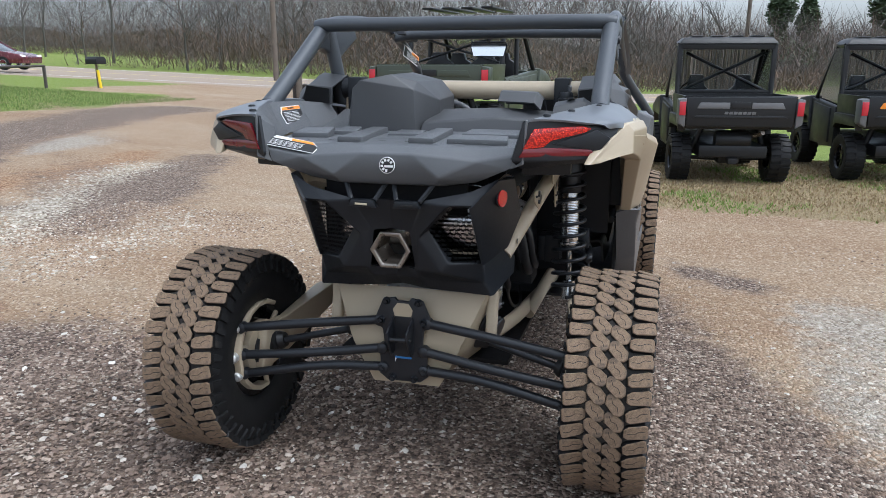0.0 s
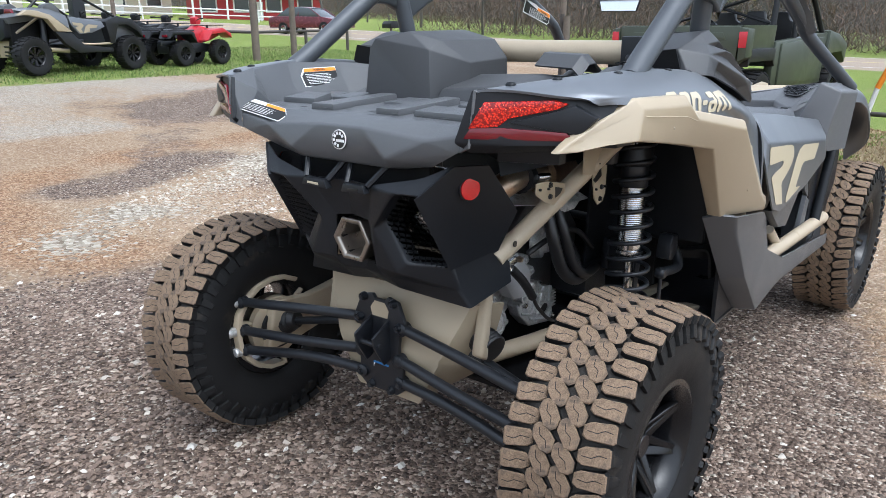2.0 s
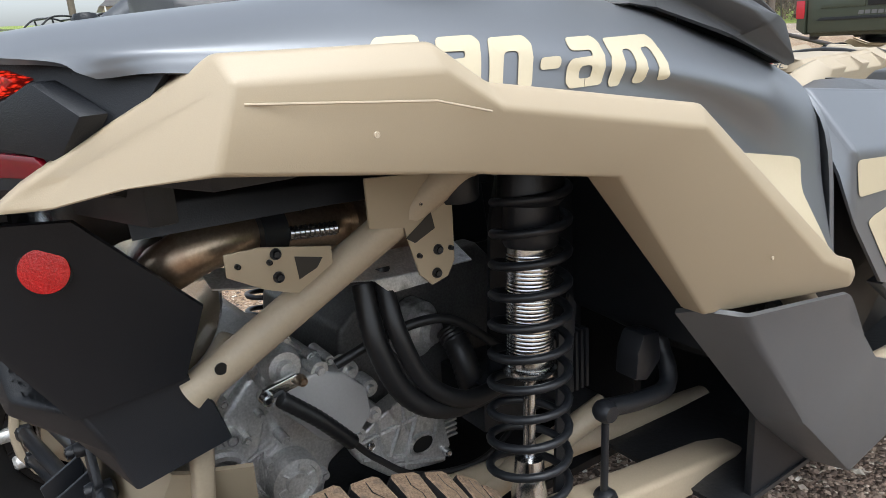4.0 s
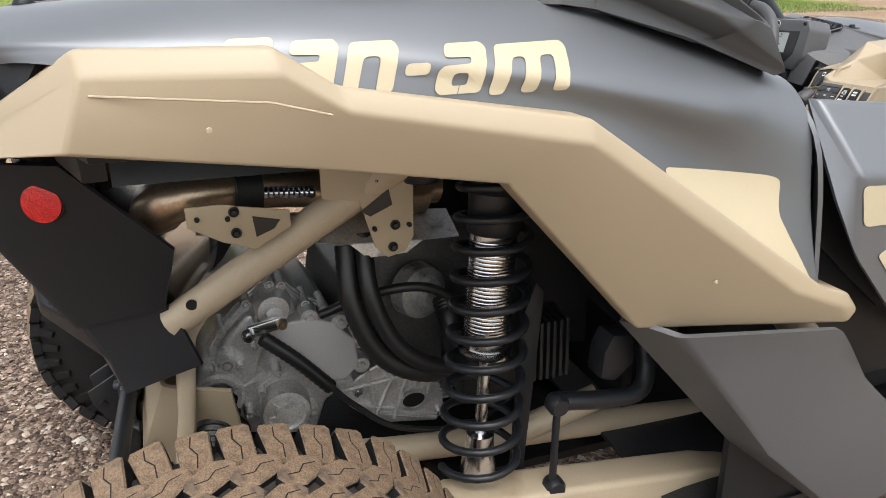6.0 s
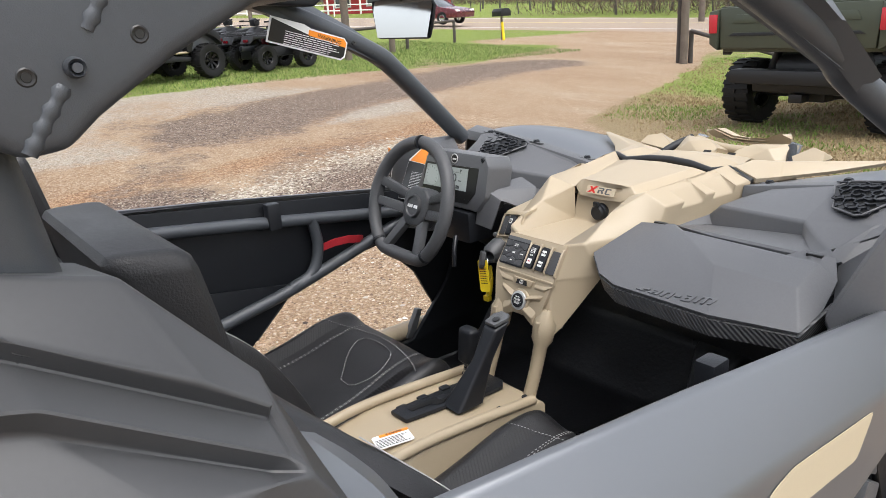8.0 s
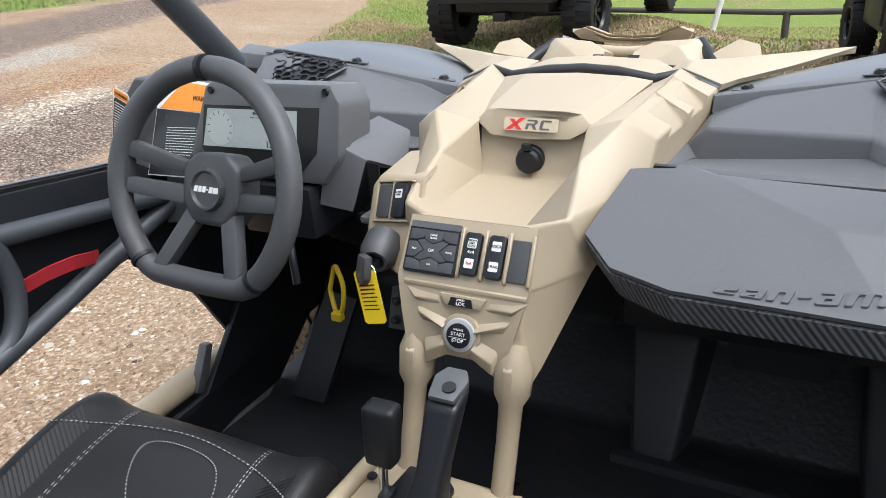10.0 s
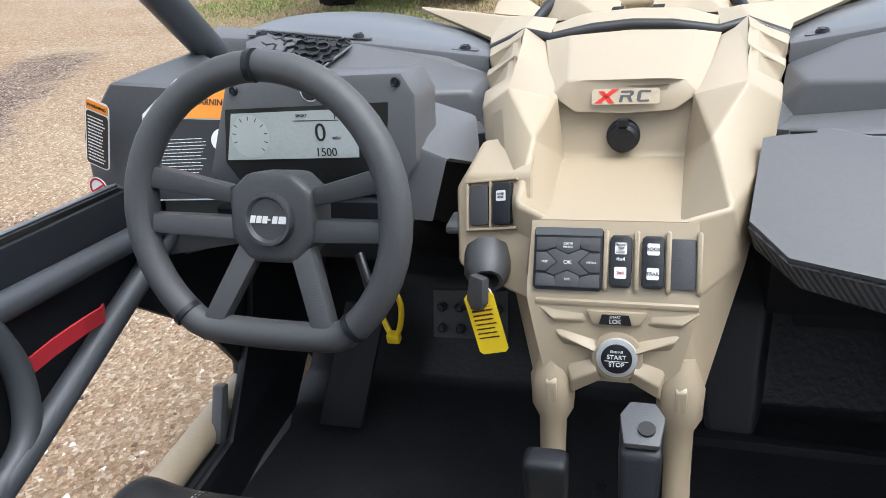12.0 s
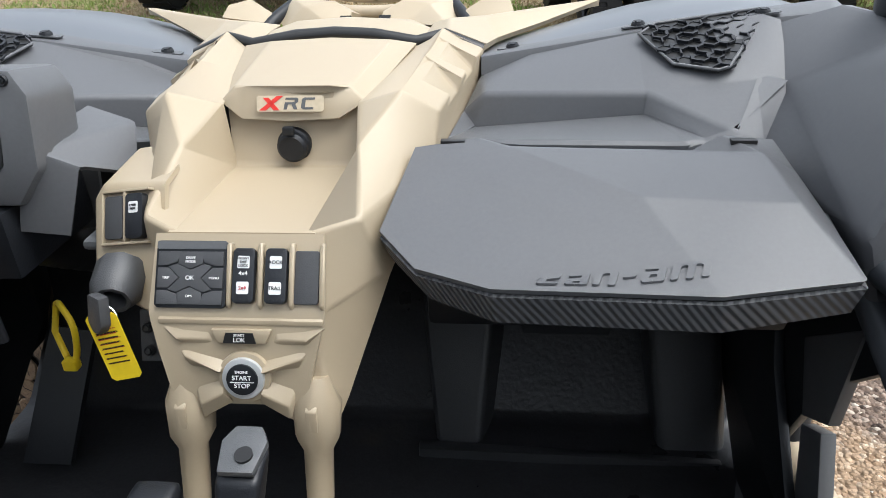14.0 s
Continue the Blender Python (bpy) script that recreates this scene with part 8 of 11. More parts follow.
ig = lathe("ignition", [(0.0001, 0.004), (0.012, 0.004), (0.0135, 0.024), (0.018, 0.025), (0.026, 0.012), (0.027, -0.02)], M["moulded"], con, "black ignition switch", seg=10, m=Matrix.Translation((-0.139, 2.208, 0.988)) @ pose(0, 0, 0, 0, 0, -80) @ pose(0, 0, 0, 0, 15, 0))
key = prism("key", [(-0.010, 0.0), (0.010, 0.0), (0.012, -0.03), (0.004, -0.04), (-0.006, -0.04), (-0.012, -0.03)], -0.006, 0.006, M["moulded"], ig, "dark key with a split ring", axis="x", bevel=0.003)
key.matrix_basis = Matrix.Translation((-0.140, 2.172, 0.996)) @ pose(0, 0, 0, 0, 12, 60)
tube("split_ring", [Vector((-0.140, 2.172, 0.968)) + Vector((0.013 * math.cos(a), 0.004 * math.sin(a), 0.013 * math.sin(a))) for a in [k * math.pi / 8 for k in range(16)]], 0.0012, M["steel"], ig, closed=True, seg=6)
TG = facing((-0.135, 2.166, 0.938), (0.97, 0.05, 0.2), (-0.2, 0.1, 0.97))
tag = plate("key_tag", rect(0.034, 0.076, 0.004), TG, M["yellow"], ig, "yellow paper key tag with handwriting", thick=0.0008)
plate("tag_hole", circle(0.0025, 12, 0, 0.031), TG @ pose(0, 0, 0.0009), M["black_print"], tag, thick=0.0002)
bars("tag_print", 0.026, 0.044, 8, TG @ pose(0, 0.002, 0), M["red"], tag, 41, 0.16)
bars("tag_writing", 0.024, 0.04, 7, TG @ pose(0, 0.0, 0.0002), M["black_print"], tag, 43, 0.3)

# tunnel with levers
tn = shell("tunnel", [(-0.10, 1.50, 0.72), (0.10, 1.50, 0.72), (0.105, 1.80, 0.755), (-0.105, 1.80, 0.755), (-0.11, 2.10, 0.735), (0.11, 2.10, 0.735), (0.12, 1.50, 0.62), (0.12, 2.10, 0.64), (-0.12, 1.50, 0.62), (-0.12, 2.10, 0.64), (0.0, 2.12, 0.70)], [(0, 1, 2, 3), (3, 2, 5, 4), (1, 6, 7, 5, 2), (0, 3, 4, 9, 8), (4, 5, 10)], TAN, car, "tan tunnel cover with a gear gate", thick=0.006, bevel=0.012, seg=3)
plate("gear_gate", [(-0.030, -0.14), (0.022, -0.14), (0.030, -0.03), (0.046, -0.01), (0.046, 0.11), (0.026, 0.13), (-0.026, 0.13), (-0.034, 0.03)], Matrix.Translation((-0.018, 1.955, 0.7465)) @ pose(0, 0, 0, -3.5, 0, 2), M["black_plastic"], tn, "black gear gate", thick=0.010, bevel=0.004)
plate("gate_slot", [(-0.010, -0.11), (0.004, -0.11), (0.006, -0.06), (0.018, -0.055), (0.018, -0.02), (0.032, -0.01), (0.032, 0.085), (0.014, 0.085), (0.012, 0.02), (-0.004, 0.015), (-0.006, -0.04), (-0.010, -0.05)], Matrix.Translation((-0.018, 1.955, 0.7573)) @ pose(0, 0, 0, -3.5, 0, 2), M["black_print"], tn, thick=0.0006)
for k, (x, y) in enumerate(((-0.045, 1.845), (-0.047, 1.90), (-0.018, 1.93), (-0.047, 1.96), (0.016, 1.99), (-0.044, 2.02))):
    box("gate_step", (x - 0.008, y - 0.011, 0.755), (x + 0.008, y + 0.011, 0.761), M["rod"], tn, bevel=0.002)
shell("cup_recess", [(-0.07, 1.53, 0.738), (0.07, 1.53, 0.738), (0.075, 1.66, 0.752), (-0.075, 1.66, 0.752), (-0.045, 1.555, 0.727), (0.045, 1.555, 0.727), (0.05, 1.64, 0.737), (-0.05, 1.64, 0.737)], [(0, 1, 5, 4), (1, 2, 6, 5), (2, 3, 7, 6), (3, 0, 4, 7), (4, 5, 6, 7)], TAN, tn, "shallow tan tray behind the gear gate", thick=0.004, bevel=0.006)
for s in (-1, 1):
    tube("tunnel_rail", [(s * 0.092, 1.52, 0.735), (s * 0.098, 1.68, 0.757), (s * 0.100, 1.82, 0.763), (s * 0.104, 2.08, 0.742)], 0.011, TAN, tn, curved=6, seg=10)
lm = facing((0.036, 1.765, 0.7575), (0.25, 0.97, 0.02), (-0.97, 0.25, 0))
lb = plate("tunnel_label", rect(0.075, 0.046, 0.004), lm, M["white"], tn, "white label with an orange band", thick=0.0008)
plate("label_band", rect(0.06, 0.008, 0.001, 0.008, 0.018), lm @ pose(0, 0, 0.0008), M["orange"], lb)
text("label_word", "WARNING", 0.007, lm @ pose(0.008, 0.018, 0.0018), M["black_print"], lb)
bars("label_print", 0.07, 0.028, 6, lm @ pose(0, -0.006, 0), M["black_print"], lb, 51, 0.4)
for x, y in ((0.085, 2.0), (-0.085, 2.05), (0.09, 1.9), (0.088, 2.07)):
    bolt("tunnel_screw", (x, y, 0.746), (0, 0, 1), 0.007, M["black_plastic"], tn, 0.003)
lv = shell("gear_lever", [(0.0, 1.915, 0.755), (0.055, 1.915, 0.755), (0.055, 1.985, 0.755), (0.0, 1.985, 0.755), (0.018, 1.985, 0.84), (0.05, 1.985, 0.84), (0.05, 2.02, 0.835), (0.018, 2.02, 0.835), (0.015, 2.025, 0.905), (0.056, 2.025, 0.905), (0.056, 2.07, 0.915), (0.015, 2.07, 0.915)], [(0, 1, 5, 4), (1, 2, 6, 5), (2, 3, 7, 6), (3, 0, 4, 7), (4, 5, 9, 8), (5, 6, 10, 9), (6, 7, 11, 10), (7, 4, 8, 11), (8, 9, 10, 11)], M["rod"], tn, "black gear lever with a grey hooked grip", thick=0.004, bevel=0.008, seg=3)
plate("grip_cap", [(-0.016, -0.024), (0.016, -0.024), (0.021, 0.008), (0.012, 0.024), (-0.012, 0.024), (-0.021, 0.008)], Matrix.Translation((0.036, 2.05, 0.913)) @ pose(0, 0, 0, 12, 0, 0), GP, lv, "grey grip cap", thick=0.008, bevel=0.003)
plate("grip_recess", circle(0.008, 16), Matrix.Translation((0.04, 2.041, 0.919)) @ pose(0, 0, 0, 12, 0, 0), M["black_print"], lv, thick=0.003)
hl = shell("hand_lever", [(-0.075, 2.02, 0.79), (-0.035, 2.02, 0.79), (-0.035, 2.05, 0.79), (-0.075, 2.05, 0.79), (-0.078, 2.03, 0.87), (-0.032, 2.03, 0.87), (-0.032, 2.06, 0.87), (-0.078, 2.06, 0.87)], [(0, 1, 5, 4), (1, 2, 6, 5), (2, 3, 7, 6), (3, 0, 4, 7), (4, 5, 6, 7), (0, 3, 2, 1)], M["black_plastic"], tn, "short black lever knob", thick=0.002, bevel=0.01, seg=3)
tube("lever_shaft", [(-0.055, 2.035, 0.80), (-0.05, 2.02, 0.74)], 0.006, M["steel"], hl)

# glove box lid
gl = shell("glove_box", [(0.135, 2.238, 1.032), (0.158, 2.368, 1.073), (0.228, 2.380, 1.079), (0.262, 2.372, 1.063), (0.462, 2.374, 1.062), (0.500, 2.386, 1.079), (0.552, 2.383, 1.076), (0.586, 2.190, 1.010), (0.452, 2.155, 1.012), (0.248, 2.162, 1.012), (0.172, 2.212, 1.004), (0.395, 2.262, 1.060), (0.545, 2.262, 1.054), (0.265, 2.352, 1.079), (0.535, 2.350, 1.071), (0.584, 2.27, 1.024), (0.570, 2.35, 1.05)],
           [(0, 10, 9, 8, 11, 13, 2, 1), (8, 7, 12, 11), (11, 12, 14, 13), (13, 14, 5, 4, 3), (2, 13, 3), (14, 16, 6, 5), (12, 15, 16, 14), (7, 15, 12)], M["dash_grey"], car, "grey glove box lid with a folded ridge", thick=0.006, bevel=0.0025, seg=3, angle=25)
shell("glove_front", [(0.134, 2.236, 1.030), (0.172, 2.209, 1.002), (0.248, 2.158, 1.010), (0.453, 2.150, 1.010), (0.590, 2.186, 1.008), (0.582, 2.188, 0.981), (0.455, 2.152, 0.980), (0.252, 2.162, 0.980), (0.185, 2.210, 0.975), (0.144, 2.245, 1.0), (0.20, 2.30, 0.955), (0.50, 2.30, 0.955), (0.58, 2.30, 0.97), (0.592, 2.30, 1.03)],
      [(0, 1, 8, 9), (1, 2, 7, 8), (2, 3, 6, 7), (3, 4, 5, 6), (4, 13, 12, 5)], M["carbon"], gl, "carbon-textured edge of the lid", thick=0.006, bevel=0.0025)
shell("lid_underside", [(0.185, 2.212, 0.979), (0.144, 2.247, 1.002), (0.252, 2.165, 0.984), (0.455, 2.155, 0.984), (0.582, 2.191, 0.984), (0.58, 2.30, 0.975), (0.17, 2.31, 0.96)], [(0, 2, 3, 4, 5, 6, 1)], M["black_plastic"], gl, thick=0.004, bevel=0)
for x in (0.20, 0.52):
    box("lid_slot", (x - 0.014, 2.3695, 1.074), (x + 0.014, 2.3795, 1.0845), M["black_print"], gl, bevel=0.001)
lid_skin = skin(gl)
x = 0.288
for k, w in (("c", 0.021), ("a", 0.021), ("n", 0.021), ("-", 0.012), ("a", 0.021), ("m", 0.034)):
    bm = build([(a, b, 1.02) for a, b in rounded(slanted(MARKS[k], x, 2.171, w, 0.017, 0.35), 0.002)], [tuple(range(len(rounded(slanted(MARKS[k], x, 2.171, w, 0.017, 0.35), 0.002))))])
    bmesh.ops.triangulate(bm, faces=bm.faces)
    for v in bm.verts:
        v.co.z = lid_skin.ray_cast(Vector((v.co.x, v.co.y, 1.3)), Vector((0, 0, -1)))[0].z + 0.0005
    up = bmesh.ops.extrude_face_region(bm, geom=bm.faces[:])["geom"]
    for v in up:
        if isinstance(v, bmesh.types.BMVert):
            v.co.z += 0.0022
    bmesh.ops.recalc_face_normals(bm, faces=bm.faces)
    part("lid_mark", bm, M["dash_grey"], gl, "", 30)
    x += w + 0.005
box("glove_bin", (0.17, 2.30, 0.88), (0.58, 2.62, 1.04), M["black_plastic"], car, "black glove bin", bevel=0.01)

# dash mouldings under the windscreen
for f in (False, True):
    s = -1 if f else 1
    da = shell("dash_moulding", [(0.225, 2.655, 1.079), (0.295, 2.655, 1.109), (0.443, 2.645, 1.140), (0.596, 2.62, 1.168), (0.616, 2.60, 1.163),
                                 (0.233, 2.555, 1.084), (0.438, 2.512, 1.095), (0.523, 2.425, 1.073), (0.204, 2.56, 1.053), (0.218, 2.548, 1.036), (0.439, 2.510, 1.066), (0.493, 2.424, 1.062),
                                 (0.185, 2.46, 1.050), (0.284, 2.44, 1.055), (0.469, 2.415, 1.063), (0.185, 2.465, 1.02), (0.284, 2.443, 1.02), (0.467, 2.418, 1.02), (0.605, 2.50, 1.111), (0.552, 2.405, 1.063), (0.489, 2.398, 1.05)],
               [(0, 1, 2, 6, 5), (2, 3, 4, 18, 6), (6, 18, 7), (0, 5, 8), (5, 6, 10, 9), (6, 7, 11, 10), (8, 5, 9), (9, 10, 14, 13, 12), (10, 11, 14), (8, 9, 12), (12, 13, 16, 15), (13, 14, 17, 16), (14, 11, 20, 17), (7, 18, 19), (7, 19, 20, 11)],
               M["dash_grey"], car, "grey sculpted dash moulding", thick=0.006, bevel=0.004, seg=3, flip=f, angle=30)
    cw = shell("cowl_strip", [(0.222, 2.66, 1.112), (0.222, 2.70, 1.108), (0.45, 2.65, 1.148), (0.45, 2.69, 1.15), (0.68, 2.60, 1.178), (0.70, 2.655, 1.185), (0.222, 2.655, 1.085), (0.45, 2.645, 1.12), (0.68, 2.595, 1.15), (0.74, 2.58, 1.13), (0.745, 2.64, 1.15)], [(0, 1, 3, 2), (2, 3, 5, 4), (0, 2, 7, 6), (2, 4, 8, 7), (4, 5, 10, 9), (4, 9, 8)], M["dash_grey"], car, "grey windscreen strip with clips", thick=0.008, bevel=0.006, flip=f)
    for x, y, z in ((0.268, 2.69, 1.115), (0.445, 2.668, 1.148), (0.60, 2.625, 1.17)):
        bolt("strip_clip", (s * x, y, z + 0.003), (0, -0.1, 1), 0.010, M["black_plastic"], cw, 0.006)
        plate("clip_seat", rect(0.045, 0.02, 0.004), Matrix.Translation((s * x, y, z + 0.0015)) @ pose(0, 0, 0, 0, -s * 8, -s * 12), GP, cw, thick=0.002)
    outline = [(-0.066, 0.044), (-0.040, 0.066), (0.096, 0.067), (0.100, 0.052), (0.028, -0.063), (0.014, -0.067), (-0.036, -0.040)]
    gm = facing((s * 0.506, 2.578, 1.1435), (1, 0, 0.125 * s), (0, 0.952, 0.304))
    ring = [Vector((s * a, b, 0)) for a, b in outline]

    def inside(p, margin):
        """How far a point lies inside the grille's outline."""
        best = 1e9
        for k in range(len(ring)):
            u0, u1 = ring[k], ring[(k + 1) % len(ring)]
            ed = (u1 - u0).normalized()
            best = min(best, -s * (ed.x * (p.y - u0.y) - ed.y * (p.x - u0.x)))
        return best > margin

    # flat black plate gives the grille's holes their shade
    plate("grille_back", [(p.x, p.y) for p in (ring if s < 0 else ring[::-1])], gm @ pose(0, 0, -0.004), M["black_print"], da, thick=0.003)
    bm = bmesh.new()
    for i in range(11):
        for j in range(9):
            c0 = Vector((s * (-0.08 + 0.0195 * i + 0.00975 * (j % 2)), -0.07 + 0.0169 * j, 0))
            if not inside(c0, 0.0045):
                continue
            for k in range(6):
                a0, a1 = radians(60 * k + 30), radians(60 * k + 90)
                o0, o1 = Vector((math.cos(a0), math.sin(a0), 0)), Vector((math.cos(a1), math.sin(a1), 0))
                bm.faces.new([bm.verts.new(gm @ (c0 + o * r)) for o, r in ((o0, 0.0113), (o1, 0.0113), (o1, 0.0089), (o0, 0.0089))])
    bmesh.ops.recalc_face_normals(bm, faces=bm.faces)
    bmesh.ops.solidify(bm, geom=bm.faces[:], thickness=0.004)
    part("speaker_mesh", bm, M["rod"], da, "black honeycomb grille", 30)
    tube("grille_rim", [tuple(gm @ p) for p in ring], 0.0022, M["dash_grey"], da, closed=True, seg=8)
    # corner post by the door with its sticker
    if f:
        corner = [(0.535, 2.385, 1.15), (0.672, 2.325, 1.182), (0.742, 2.32, 1.108), (0.745, 2.50, 1.14), (0.66, 2.52, 1.176), (0.585, 2.37, 0.915), (0.775, 2.312, 0.88), (0.775, 2.50, 0.90), (0.56, 2.46, 1.15)]
        folds = [(0, 1, 2, 6, 5), (1, 4, 3, 2), (0, 8, 4, 1), (2, 3, 7, 6)]
    else:
        corner = [(0.618, 2.60, 1.160), (0.682, 2.57, 1.186), (0.715, 2.42, 1.19), (0.607, 2.50, 1.108), (0.672, 2.285, 1.20), (0.607, 2.238, 1.03), (0.607, 2.37, 1.005), (0.554, 2.405, 1.058), (0.745, 2.315, 1.165), (0.705, 2.275, 0.92), (0.645, 2.25, 0.92), (0.755, 2.56, 1.15), (0.76, 2.45, 0.92)]
        folds = [(0, 1, 2, 3), (3, 2, 4, 5), (3, 5, 6, 7), (4, 8, 9, 10, 5), (2, 8, 4), (1, 11, 8, 2), (11, 12, 9, 8), (5, 10, 6)]
    cp = shell("dash_corner", corner, folds, M["dash_grey"], car, "grey dash corner", thick=0.006, bevel=0.008, seg=3, flip=f, angle=30)
    if not f:
        hm = facing((0.666, 2.497, 1.147), (0.55, -0.45, 0.3), (-0.1, 0.4, 0.8))
        plate("hand_hold", [(-0.02, -0.022), (0.0, -0.026), (0.018, -0.012), (0.02, 0.02), (-0.016, 0.024)], hm, GP, cp, thick=0.003, bevel=0.001)
        plate("hold_hole", circle(0.0065, 12, 0.004, -0.002), hm @ pose(0, 0, 0.003), M["black_print"], cp, thick=0.0006)
    pm = facing((-0.716, 2.309, 1.064), (1, -0.12, -0.36), (0.40, 0.02, 1)) if f else facing((0.652, 2.276, 1.128), (0.90, 0.38, -0.25), (0.06, 0.045, 0.17))
    st = plate("no_load_sticker", circle(0.017, 24, 0, -0.03), pm @ pose(0, 0, 0.007), M["white"], cp, "round white sticker with a red ring", thick=0.0006)
    bm = lathe_bm([(0.0125, 0), (0.0155, 0), (0.0155, 0.0006), (0.0125, 0.0006), (0.0125, 0)], 24)
    bm.transform(pm @ pose(0, -0.03, 0.0077, 0, -90, 0))
    part("sticker_ring", bm, M["red"], st)
    plate("sticker_bar", rect(0.027, 0.003), pm @ pose(0, -0.03, 0.0077, 0, 0, 45), M["red"], st, thick=0.0004)
    if f:
        plate("dash_label", rect(0.04, 0.10, 0.005, 0, 0.055), pm @ pose(0, 0, 0.007), M["white"], cp, "tall warning label", thick=0.0006)
        plate("label_field", rect(0.036, 0.08, 0.003, 0, 0.047), pm @ pose(0, 0, 0.0077), M["black_print"], cp)
        plate("label_band", rect(0.036, 0.013, 0.001, 0, 0.096), pm @ pose(0, 0, 0.0077), M["orange"], cp)
        text("label_word", "WARNING", 0.0065, pm @ pose(0, 0.096, 0.0088), M["black_print"], cp)
        bars("label_print", 0.03, 0.07, 14, pm @ pose(0, 0.047, 0.0077), M["white"], cp, 61, 0.4)
# warning panel behind the wheel
wm = facing((-0.557, 2.325, 1.108), (0.98, -0.05, 0.05), (0.05, 0.42, 0.9))
wp = plate("dash_warning_panel", [(-0.095, -0.09), (0.06, -0.09), (0.10, 0.02), (0.09, 0.06), (-0.03, 0.075), (-0.09, 0.03)], wm, M["white"], car, "large black warning label with an orange head", thick=0.001)
plate("label_field", [(-0.093, -0.088), (0.058, -0.088), (0.096, 0.012), (-0.088, 0.025)], wm @ pose(0, 0, 0.0012), M["black_print"], wp)
plate("label_band", [(-0.082, 0.026), (0.092, 0.014), (0.095, 0.022), (0.086, 0.056), (-0.03, 0.07)], wm @ pose(0, 0, 0.0012), M["orange"], wp)
text("label_word", "WARNING", 0.012, wm @ pose(0.025, 0.04, 0.0025, 0, 0, -5), M["black_print"], wp)
bars("label_print", 0.075, 0.05, 11, wm @ pose(-0.02, -0.03, 0.0014), M["white"], wp, 71, 0.2)
plate("label_disc", circle(0.014, 20, 0.04, -0.01), wm @ pose(0, 0, 0.0022), M["white"], wp)
shell("dash_left", [(-0.62, 2.33, 1.12), (-0.45, 2.40, 1.06), (-0.46, 2.38, 0.93), (-0.64, 2.30, 0.93), (-0.62, 2.46, 1.14), (-0.45, 2.46, 1.08), (-0.25, 2.40, 1.04), (-0.26, 2.40, 0.96)], [(0, 1, 2, 3), (0, 4, 5, 1), (1, 6, 7, 2)], GP, car, "dark grey dash behind the wheel", thick=0.006, bevel=0.010)
for k in range(3):
    box("dash_switch", (-0.56 + 0.05 * k, 2.325 + 0.018 * k, 0.955), (-0.53 + 0.05 * k, 2.34 + 0.018 * k, 0.995), M["rod"], car, "black rocker switch", bevel=0.003)
tm = facing((-0.47, 2.352, 0.945), (0.95, 0.28, 0), (0, 0, 1))
text("steering_word", "DYNAMIC POWER STEERING", 0.008, tm @ pose(0, 0, 0.012), M["white"], car)

